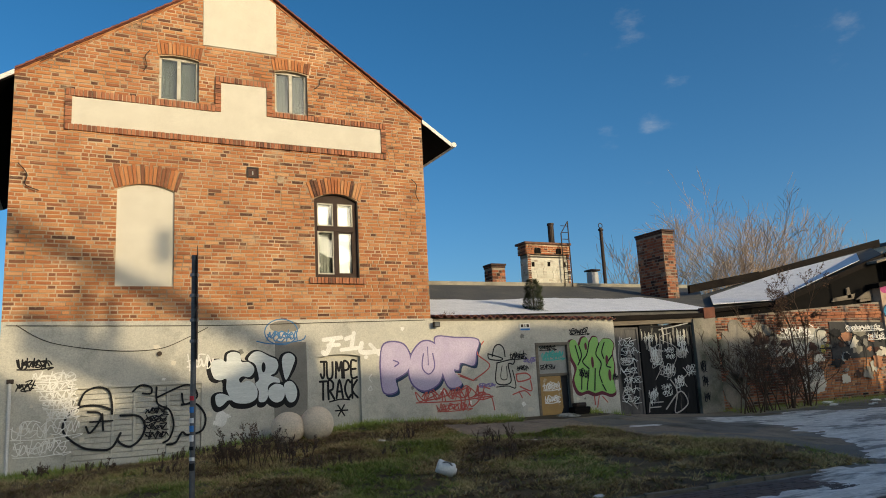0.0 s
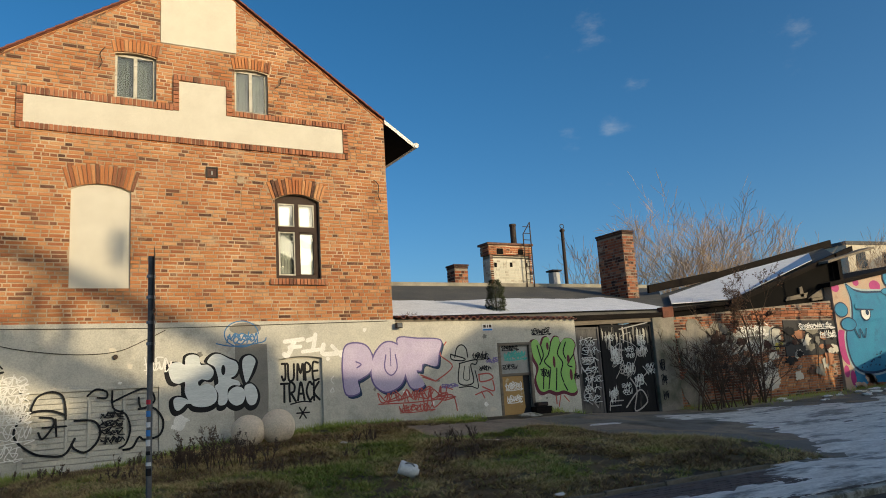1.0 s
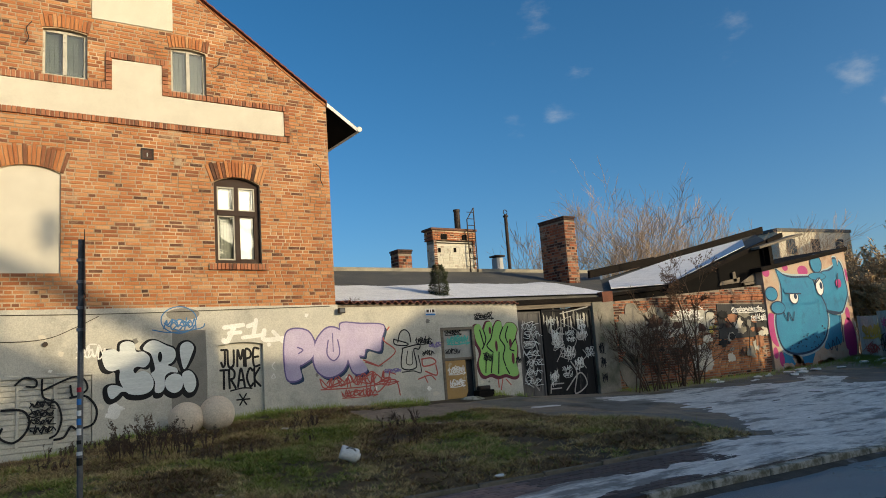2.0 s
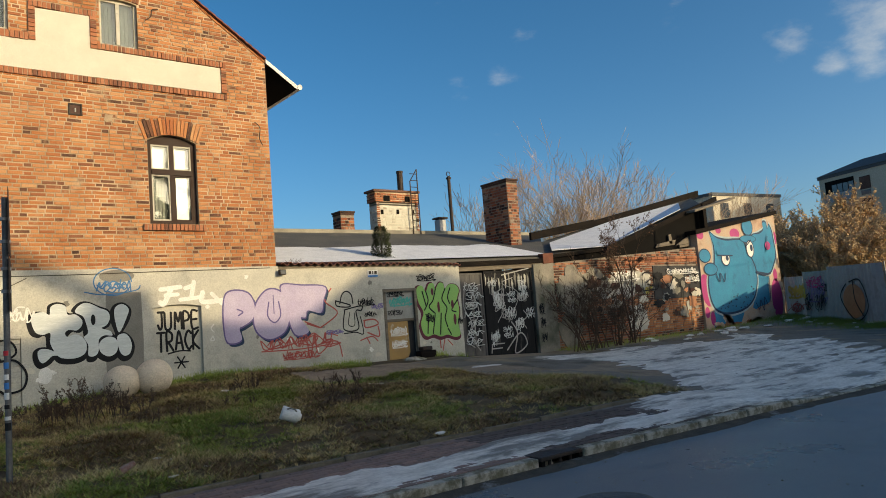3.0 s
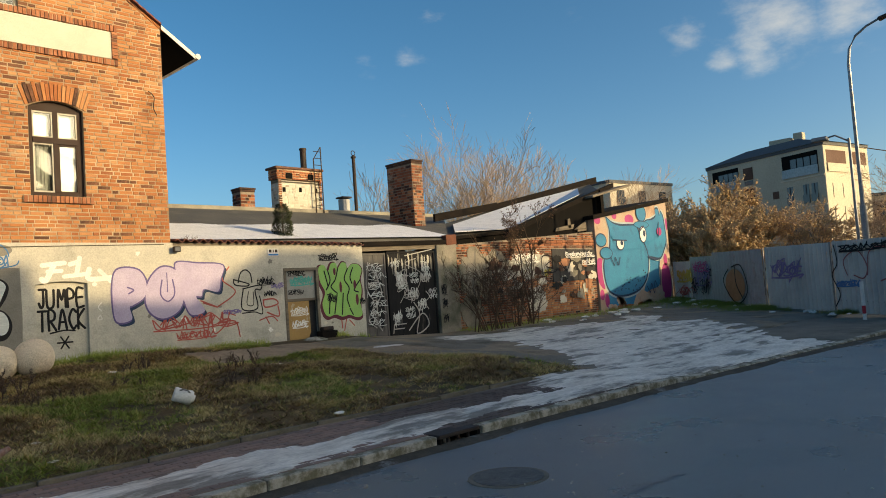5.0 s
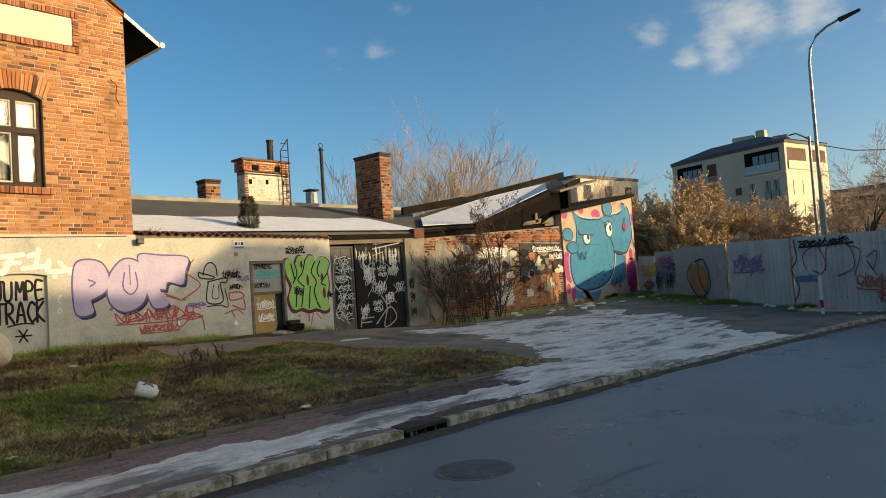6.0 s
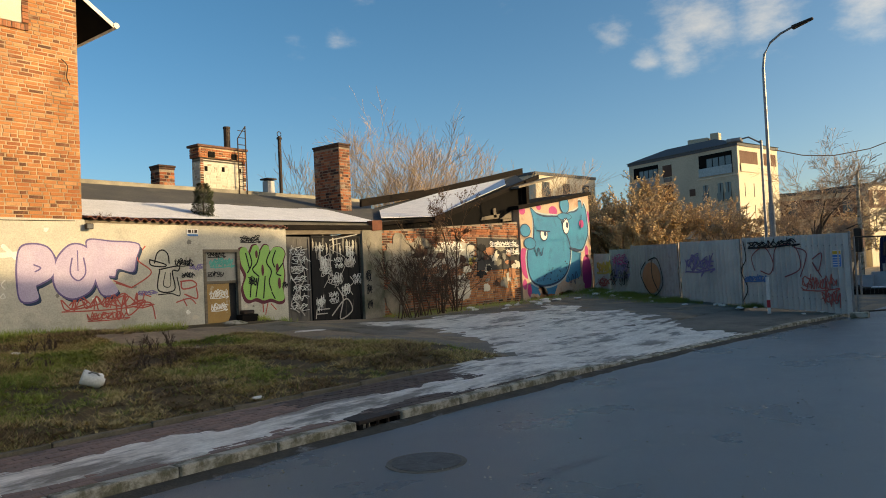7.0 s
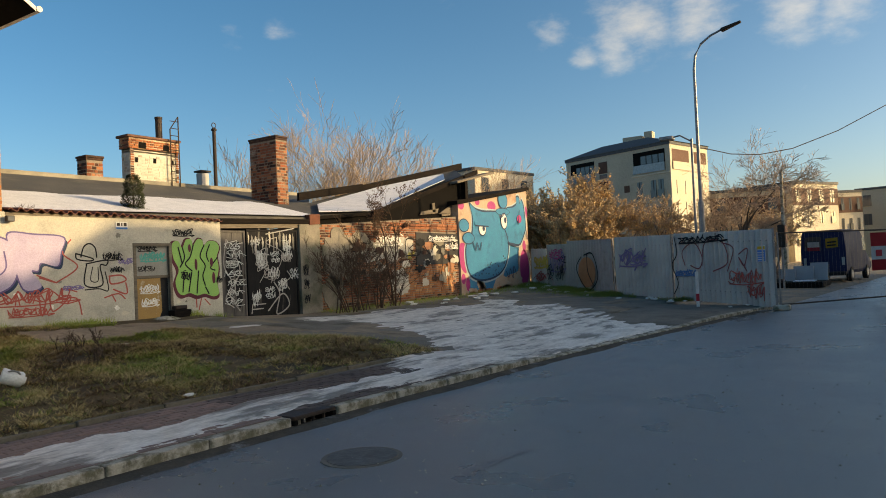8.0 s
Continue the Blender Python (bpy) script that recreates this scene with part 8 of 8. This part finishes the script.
strokes("line", BUBBLES, M_BLACK, g, WP, 0.014)
strokes("line", sum([scrawl(1.0, 1.38 - 0.15 * i, 0.36, 0.11, 0.02, 30 + i, 4) for i in range(4)], []), M_BLACK, g, WP, 0.02)
g = piece("graffiti", "sketchy dark outline figure of plain shapes", (8.7, 14.96, 1.4))
strokes("line", FIGURE, M_BLACK, g, WP, 0.002)
strokes("tag", scrawl(8.98, 2.12, 0.42, 0.13, 0.018, 3) + scrawl(9.15, 1.84, 0.3, 0.1, 0.016, 4, 5), M_BLACK, g, WP, 0.005)
strokes("violet_tag", scrawl(9.35, 2.02, 0.32, 0.1, 0.018, 8, 5) + scrawl(8.1, 1.5, 0.4, 0.08, 0.018, 9, 5), M_VIOLET, g, WP, 0.006)
g = piece("graffiti", "loose red spray scrawl along the wall", (7.8, 14.96, 1.0))
strokes("line", REDS, M_RED, g, WP, 0.0015)
strokes("line", scrawl(6.5, 1.28, 1.75, 0.26, 0.026, 12, 8) + scrawl(7.0, 1.04, 0.8, 0.14, 0.02, 14, 8), M_RED, g, WP, 0.005)
g = piece("graffiti", "bold white brush letters above the blocked doorway", (5, 14.96, 2.4))
strokes("line", FEKS, M_CHALK, g, WP, 0.002)
strokes("dot", [(0.08, [(5.36, 2.27), (5.375, 2.27)])], M_CHALK, g, WP, 0.003)
g = piece("graffiti", "black capitals JUMPE TRACK in the blocked doorway", (4.8, FY + 0.05, 1.2))
grng = random.Random(2)
NP = wall_place(FY + 0.05)
strokes("line", lettered("JUMPE", 4.36, 1.86, 0.14, 0.34, 0.046, grng) + lettered("TRACK", 4.36, 1.44, 0.142, 0.37, 0.046, grng), M_BLACK, g, NP, 0.002)
strokes("line", [(0.03, [(4.56, 1.38), (4.8, 1.42), (5.0, 1.4)]), (0.03, [(4.74, 1.3), (4.88, 1.08)]), (0.03, [(4.88, 1.3), (4.74, 1.08)]), (0.03, [(4.68, 1.19), (4.95, 1.19)])], M_BLACK, g, NP, 0.012)
g = piece("graffiti", "small tags and scribbles in black, white and blue", (1, 14.96, 1.5))
strokes("black_tag", scrawl(-1.1, 2.28, 0.5, 0.14, 0.025, 21) + scrawl(-1.1, 1.9, 0.25, 0.13, 0.022, 22, 4), M_BLACK, g, WP, 0.002)
strokes("white_tag", sum([scrawl(-0.85 + 0.06 * i, 2.05 - 0.16 * i, 0.62 - 0.04 * i, 0.13, 0.018, 40 + i, 6) for i in range(5)], []) +
        scrawl(-1.15, 1.1, 1.0, 0.25, 0.016, 50, 8) + scrawl(-1.1, 0.8, 0.8, 0.2, 0.016, 51, 8), M_CHALK, g, WP, 0.004)
strokes("white_tag", scrawl(1.72, 2.2, 0.45, 0.22, 0.022, 61, 5) + [(0.02, [(5.48, 1.9), (5.42, 1.82), (5.48, 1.74)]), (0.02, [(5.45, 1.66), (5.4, 1.58), (5.48, 1.58), (5.45, 1.66)])], M_CHALK, g, WP, 0.004)
strokes("blue_tag", scrawl(3.28, 2.68, 0.55, 0.16, 0.026, 71, 5) + [(0.022, oval(3.55, 2.84, 0.34, 0.26, 18)), (0.022, [(3.05, 2.66), (3.4, 2.6), (3.95, 2.66), (4.05, 2.75)])], M_BLUE, g, WP, 0.004)
strokes("green_tag", scrawl(10.75, 2.66, 0.55, 0.12, 0.02, 81, 7), M_BLACK, g, WP, 0.004)
strokes("teal_tag", scrawl(9.92, 2.08, 0.6, 0.16, 0.03, 91, 7), M_TEAL, g, wall_place(FY + 0.02), 0.002)
strokes("black_tag", scrawl(9.86, 2.3, 0.45, 0.1, 0.015, 92, 6) + scrawl(9.84, 1.84, 0.4, 0.1, 0.015, 93, 5), M_BLACK, g, wall_place(FY + 0.02), 0.005)
strokes("pale_tag", scrawl(9.88, 1.35, 0.45, 0.16, 0.02, 94, 6) + scrawl(9.9, 1.05, 0.4, 0.14, 0.02, 95, 6), M_CHALK, g, wall_place(FY), 0.002)
shape("white_blob", oval(2.36, 1.19, 0.11, 0.15), M_CHALK, g, WP, 0.003)
shape("dark_smear", oval(3.63, 2.95, 0.32, 0.12), M_PATCH, g, WP, 0.0015)

crng2 = random.Random(57)
for k in range(46):
    cx, cz = crng2.uniform(-1.1, 12.0), crng2.choice((crng2.uniform(0.9, 1.4), crng2.uniform(1.4, 3.0)))
    if 9.6 < cx < 10.8 or 4.2 < cx < 5.3:
        continue
    size = crng2.uniform(0.015, 0.06)
    blotch("plaster_chip", cx, cz, size * crng2.uniform(0.8, 1.6), size, FY - 0.034, 0.0022, (M_CREAM, M_PATCH, M_CREAM, M_CHALK)[k % 4], street_wall, 5.1 * k, rough_edge=0.7, n=18)

GP = wall_place(15.0)
g = piece("graffiti", "white scrawled tags on the black gate", (13.5, 14.99, 0.6))
M_FADED = paint("faded_white_spray", (0.42, 0.41, 0.39))
strokes("line", GATESCR, M_FADED, g, GP, 0.003)
strokes("line", scrawl(13.3, 1.9, 0.4, 0.3, 0.03, 101, 5) + scrawl(13.6, 1.5, 0.5, 0.25, 0.02, 102, 5) + scrawl(14.2, 2.0, 0.4, 0.2, 0.025, 103, 5) + scrawl(12.3, 1.9, 0.3, 0.15, 0.02, 104, 4), M_FADED, g, GP, 0.009)
strokes("line", sum([scrawl(13.15 + 0.19 * (q * 5 % 7), 0.85 + 0.36 * q, 0.2 + 0.06 * (q % 3), 0.34 - 0.05 * (q % 3), 0.014 + 0.006 * (q % 2), 600 + q, 3) for q in range(5)], []) +
        sum([scrawl(13.12 + 0.23 * (q * 3 % 7), 1.0 + 0.16 * (q * 7 % 10), 0.3, 0.13, 0.011, 640 + q, 4) for q in range(12)], []) +
        sum([scrawl(12.24 + 0.05 * (q % 3), 0.9 + 0.24 * q, 0.5, 0.16, 0.014, 680 + q, 3) for q in range(7)], []), M_SILVER, g, GP, 0.013)
for q in range(14):
    blotch("pale_smear", 13.1 + 0.125 * q, 2.6 - 0.1 * (q % 3), 0.035, 0.16 + 0.05 * (q % 4), 15.028, 0.003, M_PATCH if q % 2 else M_PLASTER, g, q * 1.7, rough_edge=0.8, n=16)
for k, (cx, cz, rx, rz) in enumerate(((12.42, 1.6, 0.12, 0.75), (12.72, 1.5, 0.12, 0.7), (12.68, 2.45, 0.09, 0.09))):
    shape("black_field", oval(cx, cz, rx, rz), M_BLACK, g, GP, 0.001)
strokes("pillar_tag", [(0.02, p) for _, p in scrawl(15.0, 0.8, 0.18, 0.2, 0.02, 111, 4) + scrawl(15.0, 1.2, 0.18, 0.25, 0.02, 112, 4) + scrawl(15.0, 1.6, 0.18, 0.25, 0.02, 113, 4)], M_BLACK, g, wall_place(14.93), 0.003)

YP = wall_place(14.985)
g = piece("graffiti", "flaking white and yellow letters on the yard wall", (21.5, 14.97, 1.3))
frng = random.Random(41)
for k in range(64):
    cx, cz = frng.uniform(17.0, 23.1), frng.uniform(0.9, 2.55)
    yellow = abs(cx - 20.3) < 0.5 and abs(cz - 2.3) < 0.3
    m = M_YELLOW if yellow and k % 3 else (M_OLDPLASTER, M_PLASTER, M_OLDPLASTER, M_ORANGE, M_PATCH, M_CREAM, M_BLACK, M_OLDBRICK)[k % 8]
    size = frng.uniform(0.07, 0.22) if cz > 1.5 else frng.uniform(0.06, 0.16)
    blotch("paint_flake", cx, cz, size * frng.uniform(0.8, 1.7), size * frng.uniform(0.5, 1.1), 14.983 - 0.0006 * k, 0.004, m, g, 7.7 * k + 1, rough_edge=0.5, n=40)
strokes("outline", [(0.04, [(19.9, 2.05), (19.95, 2.6), (20.6, 2.55), (20.7, 2.1), (19.95, 2.05)]), (0.035, [(20.1, 2.3), (20.4, 2.42), (20.5, 2.2), (20.15, 2.25)]),
                    (0.04, [(20.9, 2.5), (21.3, 2.1), (21.7, 2.45), (22.1, 2.0), (22.0, 1.4)])], M_BLACK, g, wall_place(14.94), 0.002)
strokes("white_tag", scrawl(21.3, 2.58, 1.7, 0.16, 0.022, 121, 12) + scrawl(22.3, 2.3, 0.8, 0.16, 0.02, 122, 7) + scrawl(18.3, 2.45, 1.3, 0.26, 0.03, 124, 7), M_CHALK, g, wall_place(14.94), 0.006)

# mural: plain blue and pink fields
MP = wall_place(14.93)
g = piece("mural", "wall mural of plain rounded blue and pink shapes with navy edges", (26, 14.92, 0.6))
shape("blue_base", M_BASE_PTS, M_MURALBLUE, g, MP, 0.002)
shape("blue_column", M_COLUMN_PTS, M_MURALBLUE, g, MP, 0.002)
shape("pink_field", M_PINK_PTS, M_PINK, g, MP, 0.003)
for cx, cz, rx, rz in ((28.48, 1.41, 0.42, 0.80), (25.84, 3.99, 0.34, 0.20), (23.51, 3.92, 0.22, 0.16), (24.73, 4.1, 0.18, 0.12), (28.53, 2.35, 0.16, 0.26), (23.46, 1.12, 0.15, 0.2), (23.77, 0.89, 0.15, 0.25), (28.85, 3.85, 0.10, 0.26)):
    shape("pink_field", oval(cx, cz, rx, rz), M_PINK, g, MP, 0.003)
shape("pale_halo", M_HEAD_PTS, M_MURALPALE, g, MP, 0.005, grow=0.12)
shape("pale_halo", M_BODY_PTS, M_MURALPALE, g, MP, 0.006, grow=0.13)
shape("head_edge", M_HEAD_PTS, M_MURALDARK, g, MP, 0.008, grow=0.06)
shape("head_fill", M_HEAD_PTS, M_MURALBLUE, g, MP, 0.011, grow=-0.02)
shape("body_edge", M_BODY_PTS, M_MURALDARK, g, MP, 0.014, grow=0.06)
shape("body_fill", M_BODY_PTS, M_MURALBLUE, g, MP, 0.017, grow=-0.02)
shape("round_edge", oval(23.64, 3.16, 0.34, 0.22), M_MURALDARK, g, MP, 0.020, grow=0.045)
shape("round_field", oval(23.64, 3.16, 0.34, 0.22), M_MURALBLUE, g, MP, 0.022)
shape("round_edge", oval(23.93, 2.67, 0.4, 0.2), M_MURALDARK, g, MP, 0.024, grow=0.045)
shape("round_field", oval(23.93, 2.67, 0.4, 0.2), M_MURALBLUE, g, MP, 0.026)
shape("round_edge", oval(26.76, 4.27, 0.36, 0.32), M_MURALDARK, g, MP, 0.028, grow=0.045)
shape("round_field", oval(26.76, 4.27, 0.36, 0.32), M_MURALBLUE, g, MP, 0.030)
shape("round_edge", oval(26.71, 3.79, 0.56, 0.13), M_MURALDARK, g, MP, 0.032, grow=0.045)
shape("round_field", oval(26.71, 3.79, 0.56, 0.13), M_MURALBLUE, g, MP, 0.034)
shape("round_edge", oval(24.98, 3.03, 0.25, 0.22), M_MURALDARK, g, MP, 0.036, grow=0.045)
shape("round_field", oval(24.98, 3.03, 0.25, 0.22), M_CHALK, g, MP, 0.038)
shape("round_edge", oval(26.77, 3.4, 0.24, 0.3), M_MURALDARK, g, MP, 0.040, grow=0.045)
shape("round_field", oval(26.77, 3.4, 0.24, 0.3), M_CHALK, g, MP, 0.042)
shape("round_field", oval(25.07, 3.06, 0.1, 0.1), M_MURALDARK, g, MP, 0.044)
shape("round_field", oval(26.87, 3.44, 0.1, 0.13), M_MURALDARK, g, MP, 0.044)
shape("lid", [(24.48, 3.19), (25.43, 3.17), (25.4, 3.37), (24.53, 3.39)], M_MURALBLUE, g, MP, 0.046)
strokes("lid_line", [(0.05, [(24.48, 3.17), (25.44, 3.15)]), (0.05, [(26.47, 3.5), (26.87, 3.74)])], M_MURALDARK, g, MP, 0.048)
shape("round_field", oval(28.13, 3.53, 0.2, 0.17), M_PINK, g, MP, 0.044)
strokes("navy_line", [(0.045, [(24.2, 2.5), (24.4, 2.2), (24.5, 2.5), (24.7, 2.2), (24.85, 2.5)]), (0.05, [(27.0, 2.5), (27.6, 2.36), (28.1, 2.42)]), (0.05, [(27.95, 2.4), (27.85, 1.3)]),
        (0.045, [(26.75, 1.3), (26.95, 1.05), (27.1, 1.4), (27.3, 1.0), (27.4, 1.5), (27.6, 1.2)]), (0.05, [(28.0, 3.3), (28.15, 3.9)])], M_MURALDARK, g, MP, 0.050)
mrng = random.Random(19)
for k in range(70):
    u, q = mrng.uniform(24.0, 26.8), mrng.uniform(1.15, 2.1)
    if q > 1.25 + 0.3 * (u - 24.0) or q < 1.15 + 0.12 * abs(u - 25.2) ** 2 * 0.6:
        continue
    shape("dot", oval(u, q, mrng.uniform(0.02, 0.06), mrng.uniform(0.015, 0.035), 6), M_MURALDARK, g, MP, 0.044)
for k in range(14):
    blotch("bare_patch", mrng.uniform(24.0, 28.0), mrng.uniform(0.5, 1.0), mrng.uniform(0.15, 0.4), mrng.uniform(0.08, 0.2), 14.927, 0.003, M_OLDBRICK if k % 2 else M_PALEORANGE, g, 3.3 * k, rough_edge=0.6, n=24)

# tags on the metal fence
FN = Vector((-fence_dir.y, fence_dir.x, 0))
FN = FN if FN.x < 0 else -FN


def fence_place(s, z, o):
    q = FB + fence_dir * s + FN * (0.046 + o)
    return (q.x, q.y, z)


g = piece("graffiti", "outlined letters and tags sprayed on the metal fence", (23, 8, 0.6))
strokes("black_line", FTAG[:2] + FTAG[8:], M_BLACK, g, fence_place, 0.002)
strokes("violet_line", FTAG[2:3] + scrawl(7.0, 1.4, 1.5, 0.4, 0.05, 131, 6), M_VIOLET, g, fence_place, 0.003)
strokes("brown_line", FTAG[3:7], paint("dull_red_spray", (0.30, 0.06, 0.07)), g, fence_place, 0.004)
strokes("red_line", FTAG[7:8] + scrawl(12.6, 0.8, 1.2, 0.3, 0.03, 132, 7) + scrawl(13.3, 0.4, 0.6, 0.35, 0.03, 133, 4), M_RED, g, fence_place, 0.005)
strokes("black_line", scrawl(10.4, 2.0, 2.0, 0.16, 0.035, 134, 9) + scrawl(2.0, 0.9, 0.7, 0.5, 0.03, 135, 5), M_BLACK, g, fence_place, 0.006)
strokes("blue_line", scrawl(10.2, 1.02, 0.9, 0.14, 0.04, 136, 6), M_BLUE, g, fence_place, 0.008)
strokes("yellow_line", scrawl(0.05, 1.45, 1.2, 0.4, 0.08, 137, 6), M_YELLOW, g, fence_place, 0.004)
strokes("violet_line", scrawl(1.6, 1.3, 1.2, 0.6, 0.04, 138, 6), M_VIOLET, g, fence_place, 0.009)
strokes("red_line", scrawl(0.1, 0.85, 0.95, 0.28, 0.04, 141, 5), M_RED, g, fence_place, 0.007)
strokes("black_line", scrawl(1.25, 0.95, 0.5, 0.5, 0.035, 142, 3) + scrawl(2.3, 1.6, 0.6, 0.2, 0.03, 143, 4), M_BLACK, g, fence_place, 0.010)
strokes("pink_line", scrawl(1.5, 1.75, 1.1, 0.3, 0.04, 144, 5), M_PINK, g, fence_place, 0.011)
shape("orange_field", oval(4.6, 1.15, 0.66, 0.58), M_ORANGE, g, fence_place, 0.001)

# ---- single pieces: bricks and paving blocks ----
brick_me = {}


def brick_mesh(w):
    """Shared brick of about that width."""
    key = round(w / 0.02)
    if key not in brick_me:
        ww = key * 0.02 - 0.006
        vv, ff = brick_boxes([(0, 0, ww, 0.064)], 0, 0.011, random.Random(key))
        me = bpy.data.meshes.new("brick")
        me.from_pydata(vv, [], ff)
        me.materials.append(M_BRICK_ONE)
        brick_me[key] = me
    return brick_me[key]


brng = random.Random(31)
for x, z, w, h in NEAR:
    b = new("brick", brick_mesh(w))
    b.parent = front
    b.location = Vector((x, FY + 0.012 + brng.uniform(-0.004, 0.003), z)) - BASE[front.name]
    b.rotation_euler = (0, brng.uniform(-0.008, 0.008), 0)
for x, z, w, h in yard_near:
    b = new("brick", brick_mesh(w))
    b.parent = yard
    b.location = (x, 15.02 + brng.uniform(-0.006, 0.004), z)
    b.rotation_euler = (0, brng.uniform(-0.012, 0.012), 0)

pav_bm = blank()
box(pav_bm, -0.097, 0.097, -0.0475, 0.0475, -0.04, 0.0, 0.004)
pav_me = bpy.data.meshes.new("paving_block")
pav_bm.to_mesh(pav_me)
pav_bm.free()
pav_me.materials.append(M_PAVER)
count = 0
pv3, pf3 = [], []
for i in range(44):
    x = 0.6 + i * 0.2
    for j in range(15):
        y = kerb_y(x) + 0.21 + j * 0.1
        if y > inner_y(x) - 0.12:
            continue
        xx = x + (0.1 if j % 2 else 0)
        z = pave_z(xx, y) + brng.uniform(-0.004, 0.003)
        if 1.6 < xx < 5.9 and count < 300:
            o = new("paving_block", pav_me)
            o.parent = pavement
            o.location = (xx, y, z)
            o.rotation_euler = (brng.uniform(-.01, .01), brng.uniform(-.01, .01), -0.03 + brng.uniform(-.01, .01))
            count += 1
        else:
            n = len(pv3)
            pv3 += [(xx + a, y + b, z + c) for c in (-0.03, 0.0) for a, b in ((-.097, -.0475), (.097, -.0475), (.097, .0475), (-.097, .0475))]
            pf3 += [(n + 4, n + 5, n + 6, n + 7), (n, n + 1, n + 5, n + 4), (n + 1, n + 2, n + 6, n + 5), (n + 2, n + 3, n + 7, n + 6), (n + 3, n, n + 4, n + 7)]
joined("paving_rest", pv3, pf3, mat("paving_rest", (0.14, 0.10, 0.085), (0.10, 0.08, 0.07), 3, 0.85, 0.5, 60), pavement, "", "stuff")
